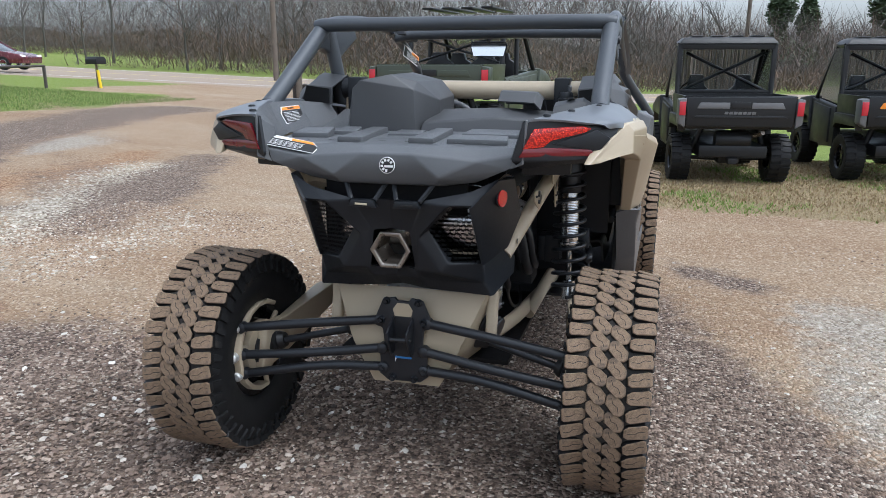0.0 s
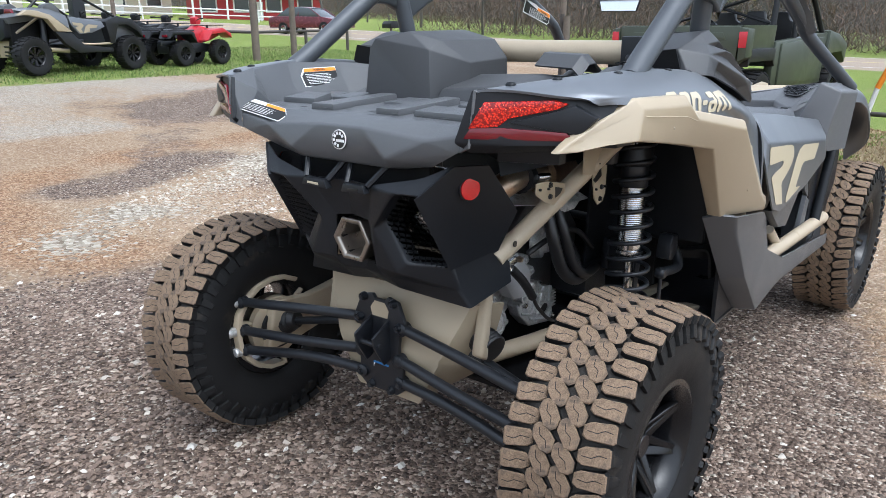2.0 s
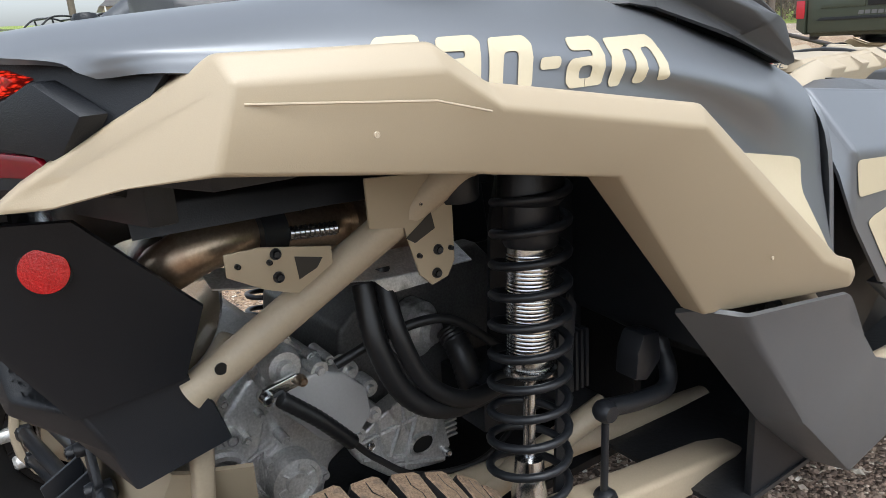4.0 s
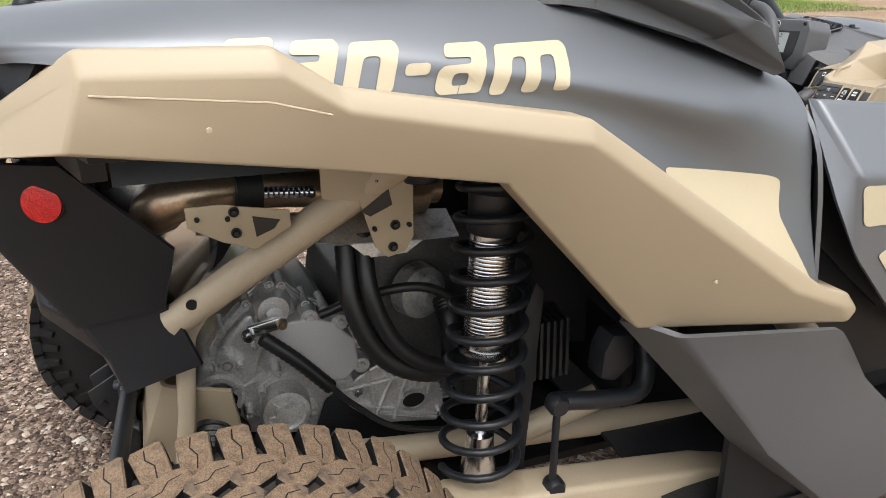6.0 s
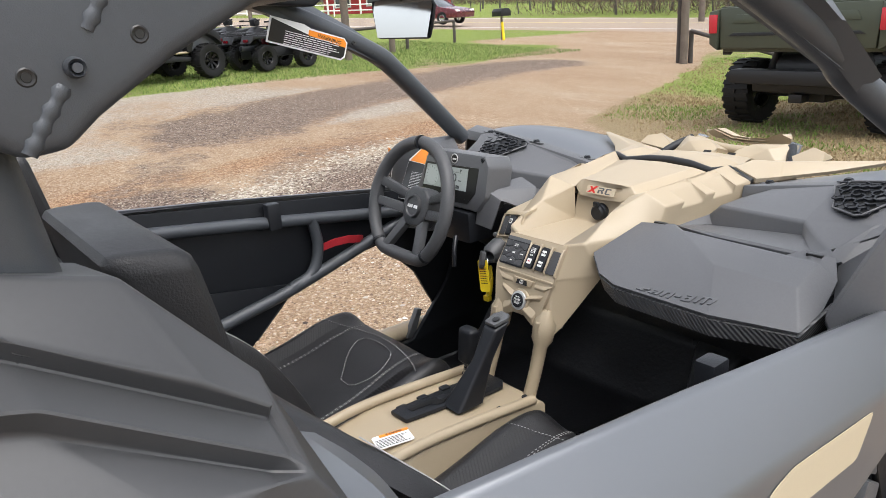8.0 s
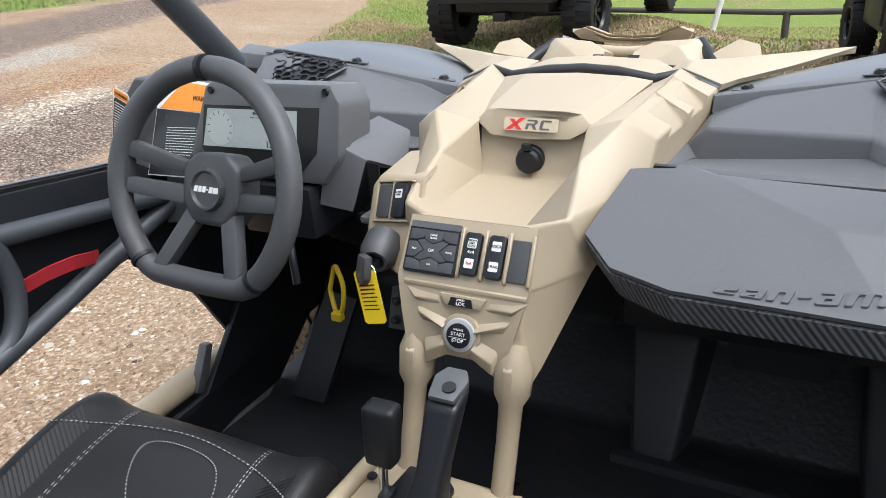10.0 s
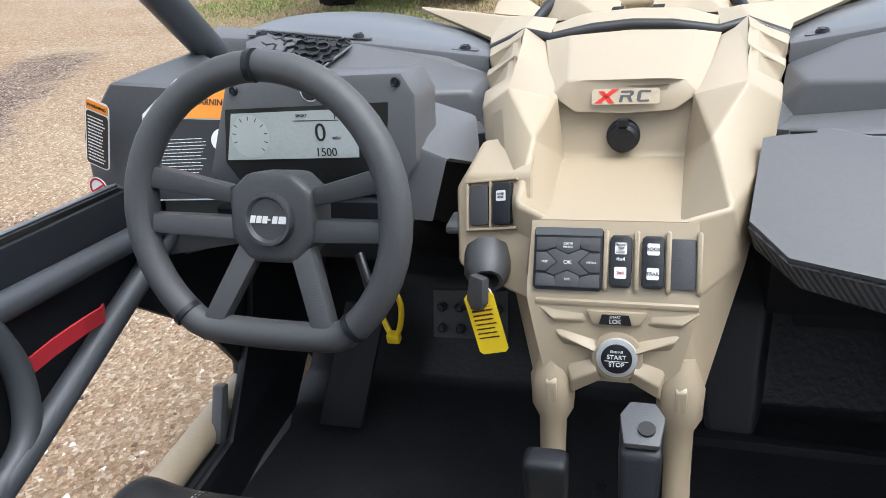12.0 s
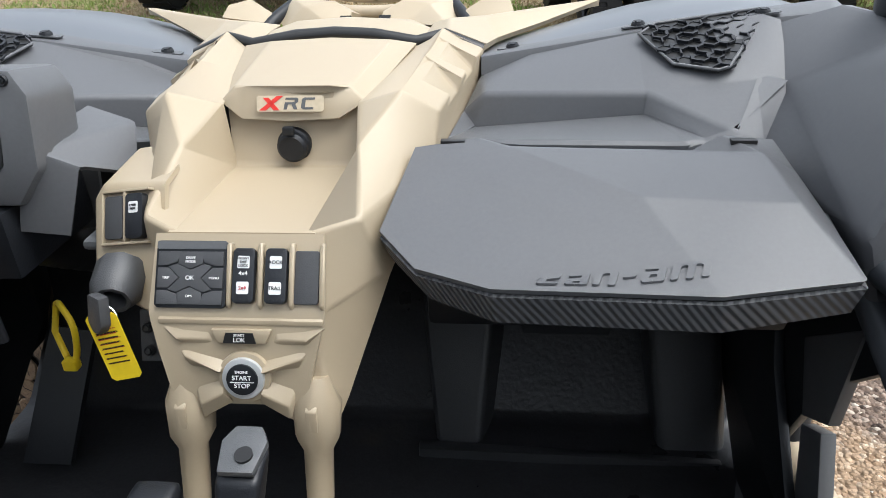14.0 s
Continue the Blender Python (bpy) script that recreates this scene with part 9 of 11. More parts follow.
# bonnet and tan nose
for f in (False, True):
    loft("bonnet_side", [
        [(0.22, 2.69, 1.10), (0.34, 2.69, 1.115), (0.50, 2.68, 1.145), (0.64, 2.66, 1.17), (0.715, 2.63, 1.15), (0.735, 2.63, 1.10)],
        [(0.22, 2.82, 1.09), (0.34, 2.82, 1.12), (0.50, 2.82, 1.155), (0.64, 2.82, 1.165), (0.72, 2.81, 1.135), (0.745, 2.80, 1.08)],
        [(0.24, 3.0, 1.06), (0.36, 3.0, 1.09), (0.50, 3.02, 1.12), (0.64, 3.02, 1.12), (0.715, 3.02, 1.08), (0.74, 3.02, 1.0)],
        [(0.25, 3.2, 0.99), (0.36, 3.2, 1.02), (0.48, 3.22, 1.04), (0.60, 3.22, 1.02), (0.70, 3.22, 0.96), (0.72, 3.2, 0.85)],
        [(0.22, 3.4, 0.85), (0.32, 3.4, 0.87), (0.42, 3.4, 0.87), (0.52, 3.4, 0.85), (0.58, 3.38, 0.80), (0.6, 3.35, 0.72)]], SAT, car, "satin grey bonnet side", n=5, across=5, flip=f)
    shell("nose_horn", [(0.130, 2.702, 1.128), (0.170, 2.706, 1.143), (0.228, 2.706, 1.120), (0.245, 2.79, 1.112), (0.32, 2.88, 1.118), (0.43, 2.97, 1.140), (0.405, 2.975, 1.137), (0.225, 2.84, 1.138), (0.20, 2.92, 1.118), (0.135, 2.86, 1.124), (0.25, 2.94, 1.10), (0.165, 2.80, 1.142)],
          [(0, 1, 11, 9), (1, 2, 3, 7, 11), (3, 4, 5, 7), (7, 5, 6), (7, 6, 10, 8), (11, 7, 8, 9)], TAN, car, "tan horn of the nose panel", thick=0.012, bevel=0.006, seg=3, flip=f, angle=30)
    shell("nose_lobe", [(0.028, 2.925, 1.112), (0.070, 2.935, 1.108), (0.155, 2.945, 1.102), (0.178, 2.985, 1.112), (0.150, 3.005, 1.147), (0.062, 2.985, 1.143), (0.030, 2.965, 1.126), (0.118, 2.962, 1.138), (0.10, 3.05, 1.12), (0.17, 3.05, 1.10), (0.02, 3.01, 1.112)],
          [(0, 1, 7, 5, 6), (1, 2, 7), (2, 3, 4, 7), (7, 4, 5), (5, 4, 8), (4, 3, 9, 8), (6, 5, 8, 10)], TAN, car, "tan sculpted nose piece", thick=0.010, bevel=0.004, seg=3, flip=f, angle=30)
    shell("lamp_brow", [(0.0, 3.075, 1.135), (0.05, 3.07, 1.138), (0.100, 3.06, 1.160), (0.128, 3.065, 1.150), (0.118, 3.09, 1.132), (0.055, 3.10, 1.122), (0.0, 3.10, 1.118), (0.10, 3.12, 1.155), (0.05, 3.12, 1.136), (0.0, 3.12, 1.132)],
          [(0, 1, 5, 6), (1, 2, 4, 5), (2, 3, 4), (2, 7, 8, 1), (1, 8, 9, 0)], TAN, car, "tan brow between the headlights", thick=0.008, bevel=0.003, flip=f, angle=30)
    plate("nose_vent", [(-0.012, -0.006), (0.010, -0.006), (0.014, 0.007), (-0.006, 0.007)], facing((-0.036 if f else 0.036, 2.921, 1.119), (1, 0, 0), (0, 0.5, 0.86)), M["black_print"], car, "dark vent in the nose", thick=0.004)
    shell("nose_tip", [(0.180, 2.965, 1.125), (0.225, 2.985, 1.150), (0.265, 2.965, 1.143), (0.272, 2.94, 1.125), (0.19, 2.945, 1.112), (0.25, 3.04, 1.12), (0.20, 3.04, 1.11)], [(0, 1, 2, 3, 4), (1, 5, 2), (0, 6, 5, 1), (2, 5, 3)], TAN, car, "tan nose tip", thick=0.012, bevel=0.004, flip=f, angle=30)
    tube("shock_hose", [(0.150, 3.03, 1.135), (0.178, 2.97, 1.115), (0.20, 2.93, 1.09)], 0.012, M["black_plastic"], car, curved=4, flip=f)
    box("front_bumper_end", (0.2, 3.3, 0.5), (0.5, 3.42, 0.72), M["black_plastic"], car, bevel=0.03, flip=f)
# black tube stands in for the shaded gap between lid and nose
tube("lid_gap_seal", [(-0.222, 2.692, 1.112), (-0.165, 2.694, 1.136), (-0.125, 2.682, 1.128), (-0.06, 2.695, 1.137), (0.0, 2.698, 1.14), (0.06, 2.695, 1.137), (0.125, 2.682, 1.128), (0.165, 2.694, 1.136), (0.222, 2.692, 1.112)], 0.011, M["black_print"], car, "black tube standing in for the dark gap behind the lid", seg=8)
shell("nose_panel", [(-0.128, 2.712, 1.120), (-0.06, 2.712, 1.134), (0.0, 2.715, 1.138), (0.06, 2.712, 1.134), (0.128, 2.712, 1.120), (0.135, 2.80, 1.126), (0.085, 2.79, 1.143), (0.0, 2.79, 1.148), (-0.085, 2.79, 1.143), (-0.135, 2.80, 1.126), (-0.085, 2.925, 1.118), (0.0, 2.92, 1.123), (0.085, 2.925, 1.118), (0.20, 3.2, 0.98), (-0.20, 3.2, 0.98), (0.22, 3.42, 0.8), (-0.22, 3.42, 0.8), (-0.12, 3.0, 1.09), (0.12, 3.0, 1.09)],
      [(0, 1, 8, 9), (1, 2, 7, 8), (2, 3, 6, 7), (3, 4, 5, 6), (9, 8, 10), (8, 7, 11, 10), (7, 6, 12, 11), (6, 5, 12), (10, 11, 12, 18, 17), (17, 18, 13, 14), (14, 13, 15, 16)], TAN, car, "tan nose panel", thick=0.008, bevel=0.005, seg=3, angle=30)
tube("nose_bar", [(-0.14, 3.04, 1.13), (-0.05, 3.02, 1.118), (0.05, 3.02, 1.118), (0.14, 3.04, 1.13)], 0.012, M["tan"], car, curved=4)
for f in (False, True):
    lathe("shock_mount", [(0.0001, 0.02), (0.016, 0.02), (0.018, 0.0), (0.014, -0.03)], M["steel"], car, seg=16, m=Matrix.Translation((-0.14 if f else 0.14, 3.06, 1.12)) @ pose(0, 0, 0, 0, -70, 30))

# seats
def seat(x):
    st = new("seat")
    st.location = (x, 1.7, 0.5)
    hang(st, car, "black vinyl bucket seat with grey stitching")
    def row(y, z, w, dip, edge):
        return [(x - w, y, z - edge), (x - w * 0.92, y, z + 0.02), (x - w * 0.6, y, z + 0.012), (x, y, z - dip), (x + w * 0.6, y, z + 0.012), (x + w * 0.92, y, z + 0.02), (x + w, y, z - edge)]
    cu = loft("seat_cushion", [row(1.44, 0.64, 0.235, 0.0, 0.08), row(1.60, 0.662, 0.245, 0.012, 0.08), row(1.82, 0.695, 0.25, 0.006, 0.09), row(1.96, 0.730, 0.245, -0.008, 0.10), row(2.045, 0.728, 0.235, -0.014, 0.10), row(2.075, 0.66, 0.225, -0.012, 0.04), row(2.06, 0.58, 0.215, 0.0, 0.0)], M["vinyl"], st, "black vinyl cushion", n=5, across=5, thick=0.01)
    tree = skin(cu)

    def seam(pts, r=0.0009):
        out = []
        for p in spline([(x + a, b, 0) for a, b in pts], 26):
            hit = tree.ray_cast(Vector((p.x, p.y, 1.2)), Vector((0, 0, -1)))
            if hit[0] is not None:
                out.append(hit[0] + Vector((0, 0, 0.0016)))
        bm = bmesh.new()
        for i in range(0, len(out) - 1, 2):
            o = (out[i + 1] - out[i]).cross(Vector((0, 0, 1))).normalized() * r
            bm.faces.new([bm.verts.new(q) for q in (out[i] - o, out[i + 1] - o, out[i + 1] + o, out[i] + o)])
        bmesh.ops.recalc_face_normals(bm, faces=bm.faces)
        part("seam", bm, M["stitch"], st)
        tube("seam_fold", [q - Vector((0, 0, 0.0024)) for q in out[::6] + out[-1:]], 0.0018, M["vinyl"], st, seg=6)
    for d in (-1, 1):
        seam([(d * 0.15, 1.52), (d * 0.145, 1.66), (d * 0.135, 1.82), (d * 0.125, 1.96), (d * 0.12, 2.05)])
        seam([(d * 0.155, 1.52), (d * 0.15, 1.66), (d * 0.14, 1.82), (d * 0.13, 1.96), (d * 0.125, 2.05)])
    seam([(-0.215, 1.96), (-0.13, 2.0), (0.0, 2.02), (0.13, 2.0), (0.215, 1.96)])
    seam([(0.03, 1.865), (-0.035, 1.93), (-0.055, 1.985), (0.0, 2.0), (0.075, 1.985), (0.11, 1.92), (0.085, 1.865), (0.03, 1.865)], 0.0008)
    for d in (-1, 1):
        bm = bmesh.new()
        for i in range(66):
            y = 1.52 + 0.0072 * i
            line = []
            for u in (0.165, 0.185, 0.205):
                hit = tree.ray_cast(Vector((x + d * (u - 0.03 * max(0, y - 1.8)), y + 0.012 * (u - 0.185) / 0.02, 1.2)), Vector((0, 0, -1)))
                if hit[0] is not None:
                    line.append(hit[0])
            for a, b in zip(line, line[1:]):
                vs = [bm.verts.new(a + Vector((0, o, 0.0012))) for o in (-0.0024, 0.0024)] + [bm.verts.new(b + Vector((0, o, 0.0012))) for o in (0.0024, -0.0024)]
                bm.faces.new(vs)
        bmesh.ops.recalc_face_normals(bm, faces=bm.faces)
        part("bolster_weave", bm, M["weave"], st, "ribbed carbon-look bolster")
    def back(y, z, w, dip, wrap):
        return [(x - w, y - 0.02 + wrap, z), (x - w * 0.9, y + wrap + 0.01, z), (x - w * 0.55, y + 0.02, z), (x, y - dip, z), (x + w * 0.55, y + 0.02, z), (x + w * 0.9, y + wrap + 0.01, z), (x + w, y - 0.02 + wrap, z)]
    loft("seat_back", [back(1.52, 0.62, 0.24, 0.0, 0.08), back(1.49, 0.74, 0.26, 0.01, 0.11), back(1.45, 0.90, 0.265, 0.01, 0.12), back(1.40, 1.06, 0.25, 0.01, 0.09), back(1.355, 1.17, 0.20, 0.0, 0.03), back(1.33, 1.21, 0.16, 0.0, 0.0)], M["vinyl"], st, "black vinyl backrest", n=5, across=5, thick=0.05)
    for d in (-1, 1):
        tube("seam", [(x + d * 0.235, 1.62, 0.66), (x + d * 0.25, 1.615, 0.76), (x + d * 0.25, 1.575, 0.92), (x + d * 0.235, 1.50, 1.06), (x + d * 0.19, 1.405, 1.165)], 0.0009, M["stitch"], st, curved=6, seg=5)
    shell("headrest", [(x - 0.13, 1.27, 1.19), (x + 0.13, 1.27, 1.19), (x + 0.125, 1.235, 1.365), (x - 0.125, 1.235, 1.365), (x - 0.15, 1.335, 1.20), (x + 0.15, 1.335, 1.20), (x + 0.14, 1.305, 1.36), (x - 0.14, 1.305, 1.36)], [(0, 3, 2, 1), (4, 5, 6, 7), (3, 7, 6, 2), (0, 1, 5, 4), (0, 4, 7, 3), (1, 2, 6, 5)], M["vinyl"], st, "angular black headrest", thick=0.002, bevel=0.018, seg=3)
    bx = x + (0.21 if x < 0 else -0.21)
    bk = box("belt_buckle", (bx - 0.02, 1.62, 0.70), (bx + 0.02, 1.68, 0.765), M["black_plastic"], st, "black buckle with a red button", bevel=0.008)
    box("buckle_button", (bx - 0.013, 1.676, 0.752), (bx + 0.013, 1.684, 0.768), M["red"], bk, bevel=0.002)


seat(-0.365)
seat(0.365)

# ---- the yard's other machines ----
MB = {
    "body_black": mat("gloss_black_body", (0.012, 0.0125, 0.014), 0.42, var=0.1, spec=0.4),
    "body_grey": mat("mid_grey_trim", (0.16, 0.16, 0.165), 0.4, metal=0.3),
    "body_green": mat("olive_body", (0.055, 0.065, 0.045), 0.4, metal=0.2, coat=0.2),
    "body_red": mat("red_body", (0.45, 0.02, 0.03), 0.35, coat=0.4),
    "body_white": mat("white_body", (0.7, 0.7, 0.7), 0.35, coat=0.3),
    "glass_dark": mat("tinted_window", (0.05, 0.06, 0.065), 0.05, coat=0.8),
    "tail_red": mat("tail_lamp_red", (0.5, 0.02, 0.035), 0.2, var=0.1, coat=0.4),
    "maroon": mat("maroon_paint", (0.12, 0.015, 0.025), 0.25, metal=0.4, coat=0.8),
    "pipe": mat("weathered_pipe", (0.06, 0.05, 0.045), 0.7, var=0.4, scale=5, bump=0.4),
    "wood": mat("old_pole", (0.13, 0.105, 0.085), 0.9, var=0.4, scale=4, bump=0.6, bump_scale=60),
    "bark": mat("bark", (0.085, 0.078, 0.072), 0.95, var=0.4, scale=3, bump=0.8, bump_scale=30),
    "siding_red": mat("red_siding", (0.42, 0.035, 0.04), 0.6, var=0.1),
    "siding_white": mat("cream_wall", (0.62, 0.57, 0.48), 0.7, var=0.08),
    "roof_red": mat("red_metal_roof", (0.5, 0.05, 0.07), 0.45, var=0.1),
    "steel_dark": mat("dark_steel_post", (0.02, 0.022, 0.026), 0.5),
}
wheel_meshes = {}


def small_wheel(root, x, y, r, w, rim=M["rim"], name="wheel"):
    """A wheel that stands on z = 0 under its thing's root."""
    key = (round(r, 3), round(w, 3), rim.name)
    if key not in wheel_meshes:
        prof = [(r * 0.52, -w * 0.42), (r * 0.72, -w * 0.5), (r * 0.9, -w * 0.48), (r * 0.95, -w * 0.36), (r * 0.955, 0), (r * 0.95, w * 0.36), (r * 0.9, w * 0.48), (r * 0.72, w * 0.5), (r * 0.52, w * 0.42), (r * 0.5, 0), (r * 0.52, -w * 0.42)]
        tyre_body = to_mesh("tyre", lathe_bm(prof, 36), M["rubber"], 30)
        bm = bmesh.new()
        for k in range(24):
            for side in (-1, 1):
                a = 2 * math.pi * (k + 0.25 * side) / 24
                lug = prism_bm([(-w * 0.04 * side, -r * 0.075), (side * w * 0.46, -r * 0.09), (side * w * 0.5, r * 0.05), (-w * 0.02 * side, r * 0.06)], r * 0.93, [r * 1.0, r * 0.97, r * 0.97, r * 1.0], "z", 0)
                me = bpy.data.meshes.new("tmp")
                lug.to_mesh(me)
                lug.free()
                keep = len(bm.verts)
                bm.from_mesh(me)
                bpy.data.meshes.remove(me)
                bm.verts.ensure_lookup_table()
                bmesh.ops.transform(bm, matrix=Matrix.Rotation(a, 4, "X"), verts=bm.verts[keep:])
        tread = to_mesh("tread", bm, M["rubber"], 30)
        bm = lathe_bm([(0.0001, w * 0.3), (r * 0.12, w * 0.3), (r * 0.15, w * 0.12), (r * 0.2, w * 0.1), (r * 0.21, -w * 0.1), (0.0001, -w * 0.1)], 20)
        for prof in ([(r * 0.5, -w * 0.4), (r * 0.54, -w * 0.42), (r * 0.54, w * 0.4), (r * 0.5, w * 0.44), (r * 0.46, w * 0.36), (r * 0.46, -w * 0.4), (r * 0.5, -w * 0.4)],):
            ring = lathe_bm(prof, 32)
            me = bpy.data.meshes.new("tmp")
            ring.to_mesh(me)
            ring.free()
            bm.from_mesh(me)
            bpy.data.meshes.remove(me)
        for k in range(8):
            sp = prism_bm([(r * 0.15, -r * 0.04), (r * 0.48, -r * 0.07), (r * 0.48, r * 0.07), (r * 0.15, r * 0.04)], w * 0.16, [w * 0.28, w * 0.34, w * 0.34, w * 0.28], "x", 0)
            sp.transform(Matrix.Rotation(2 * math.pi * k / 8, 4, "X"))
            me = bpy.data.meshes.new("tmp")
            sp.to_mesh(me)
            sp.free()
            bm.from_mesh(me)
            bpy.data.meshes.remove(me)
        wheel_meshes[key] = (tyre_body, tread, to_mesh("rim", bm, rim, 30))
    tyre_body, tread, rm = wheel_meshes[key]
    w_ob = hang(new(name), root)
    w_ob.matrix_basis = pose(x, y, r, 0, 0, 0 if x > 0 else 180)
    for nm, me in (("tyre", tyre_body), ("tread", tread), ("rim", rm)):
        o = new(nm, me)
        o.parent = w_ob
        if nm == "tread":
            tagged(o, kind="stuff")
    return w_ob


def ground_pose(x, y, turn):
    z = float(rise(np.float64(x), np.float64(y)))
    return pose(x, y, z, 0, 0, turn)


def utility(label, body, accent, crew, closed):
    """A utility side-by-side that heads to +y, its rear axle at y = 0."""
    u = thing("utility_vehicle", label, "utility vehicle", "utility vehicles in the yard")
    L = 2.9 if crew else 1.95
    for x in (-0.66, 0.66):
        for y in (0.0, L):
            small_wheel(u, x, y, 0.345, 0.27)
    box("chassis", (-0.45, -0.4, 0.38), (0.45, L + 0.35, 0.55), MB["body_black"], u, bevel=0.03)
    bed = shell("dump_bed", [(-0.70, -0.52, 0.78), (0.70, -0.52, 0.78), (0.72, -0.55, 1.22), (-0.72, -0.55, 1.22), (-0.72, 0.52, 1.22), (0.72, 0.52, 1.22), (0.70, 0.52, 0.85), (-0.70, 0.52, 0.85)], [(0, 1, 2, 3), (1, 6, 5, 2), (0, 3, 4, 7), (7, 6, 5, 4), (0, 7, 6, 1)], body, u, "cargo bed", thick=0.03, bevel=0.02)
    tg = prism("tailgate", [(-0.68, 0.82), (0.68, 0.82), (0.70, 1.21), (-0.70, 1.21)], -0.60, -0.56, body, bed, "tailgate with plain lettering bars", axis="y", bevel=0.012)
    prism("gate_inset", [(-0.56, 1.06), (-0.14, 1.06), (-0.14, 1.14), (-0.52, 1.14)], -0.612, -0.60, accent, tg, axis="y", bevel=0.005)
    prism("gate_inset", [(0.56, 1.06), (0.14, 1.06), (0.14, 1.14), (0.52, 1.14)], -0.612, -0.60, accent, tg, axis="y", bevel=0.005)
    prism("gate_handle", [(-0.12, 1.06), (0.12, 1.06), (0.12, 1.15), (-0.12, 1.15)], -0.615, -0.60, MB["body_black"], tg, axis="y", bevel=0.006)
    for k in range(7):
        prism("gate_bar", [(-0.20 + 0.058 * k, 0.985), (-0.155 + 0.058 * k, 0.985), (-0.15 + 0.058 * k, 1.02), (-0.195 + 0.058 * k, 1.02)], -0.606, -0.60, MB["body_grey"], tg, axis="y", bevel=0)
    prism("gate_fold", [(-0.60, 0.94), (0.60, 0.94), (0.55, 0.97), (-0.55, 0.97)], -0.612, -0.60, MB["body_black"], tg, axis="y", bevel=0.004)
    for s in (-1, 1):
        c = prism("bed_corner", [(s * 0.70, 0.80), (s * 0.79, 0.86), (s * 0.80, 1.18), (s * 0.70, 1.20)], -0.62, -0.42, MB["body_grey"] if not crew else body, bed, axis="y", bevel=0.02)
        prism("tail_lamp", [(s * 0.705, 0.97), (s * 0.785, 0.97), (s * 0.79, 1.15), (s * 0.705, 1.15)], -0.635, -0.62, MB["tail_red"], c, "red tail lamp", axis="y", bevel=0.006)
        prism("bed_fender", [(-0.42, 0.74), (-0.36, 0.80), (0.36, 0.80), (0.45, 0.72), (0.45, 0.95), (-0.42, 0.95)], s * 0.66, s * 0.76, MB["body_black"], bed, bevel=0.015)
        tube("shock", [(s * 0.38, -0.05, 0.78), (s * 0.50, -0.02, 0.40)], 0.04, M["rod"], u, seg=10, curved=16, ribs=lambda i: 1 + 0.2 * (i % 2))
        tube("lower_arm", [(s * 0.15, -0.02, 0.33), (s * 0.58, 0.0, 0.34)], 0.03, M["rod"], u, seg=8)
        tube("upper_arm", [(s * 0.2, 0.02, 0.48), (s * 0.58, 0.02, 0.44)], 0.022, M["rod"], u, seg=8)
        # body side
        prism("side_body", [(0.50, 0.42), (L - 0.42, 0.42), (L - 0.38, 0.95), (L - 0.30, 1.12), (0.55, 1.02), (0.5, 0.8)], s * 0.62, s * 0.72, body, u, "side of the body", bevel=0.02)
        prism("door", [(0.66, 0.48), (L - 0.55, 0.48), (L - 0.5, 1.06), (0.70, 1.0)], s * 0.70, s * 0.745, body, u, "moulded door", bevel=0.02)
        prism("front_fender", [(L - 0.42, 0.60), (L - 0.3, 0.82), (L + 0.3, 0.84), (L + 0.5, 0.66), (L + 0.55, 0.95), (L + 0.1, 1.10), (L - 0.35, 1.15)], s * 0.56, s * 0.76, body, u, bevel=0.03)
        # cab frame
        tube("cab_post", [(s * 0.66, 0.52, 1.0), (s * 0.66, 0.60, 1.92)], 0.035, MB["body_black"], u, seg=8)
        tube("cab_post", [(s * 0.66, L - 0.38, 1.1), (s * 0.62, L - 0.95, 1.92)], 0.035, MB["body_black"], u, seg=8)
        if crew:
            tube("cab_post", [(s * 0.66, 1.35, 0.9), (s * 0.65, 1.40, 1.92)], 0.035, MB["body_black"], u, seg=8)
        tube("roof_rail", [(s * 0.66, 0.60, 1.92), (s * 0.62, L - 0.95, 1.92)], 0.035, MB["body_black"], u, seg=8)
        if closed:
            prism("side_window", [(0.62, 1.06), (L - 0.48, 1.14), (L - 0.95, 1.88), (0.66, 1.88)], s * 0.655, s * 0.663, MB["glass_dark"], u, bevel=0)
        seatx = s * 0.34
        for y in ((0.85, 1.75) if crew else (0.85,)):
            prism("seat_rest", [(seatx - 0.2, 0.85), (seatx + 0.2, 0.85), (seatx + 0.2, 1.25), (seatx + 0.12, 1.33), (seatx + 0.1, 1.48), (seatx - 0.1, 1.48), (seatx - 0.12, 1.33), (seatx - 0.2, 1.25)], y, y + 0.1, M["vinyl"], u, "black seat back", axis="y", bevel=0.03)
    roof = shell("roof", [(-0.70, 0.48, 1.92), (0.70, 0.48, 1.92), (0.66, L - 0.85, 1.95), (-0.66, L - 0.85, 1.95), (-0.62, 0.55, 2.01), (0.62, 0.55, 2.01), (0.58, L - 1.0, 2.02), (-0.58, L - 1.0, 2.02)], [(0, 1, 5, 4), (1, 2, 6, 5), (2, 3, 7, 6), (3, 0, 4, 7), (4, 5, 6, 7), (0, 3, 2, 1)], MB["body_black"], u, "moulded black roof", thick=0.01, bevel=0.03)
    for k in range(4):
        prism("roof_rib", [(-0.5 + 0.28 * k, 0.6), (-0.34 + 0.28 * k, 0.6), (-0.34 + 0.28 * k, L - 1.1), (-0.5 + 0.28 * k, L - 1.1)], 2.01, 2.04, MB["body_black"], roof, axis="z", bevel=0.012)
    tube("rear_header", [(-0.66, 0.60, 1.9), (0.66, 0.60, 1.9)], 0.04, MB["body_black"], u, seg=8)
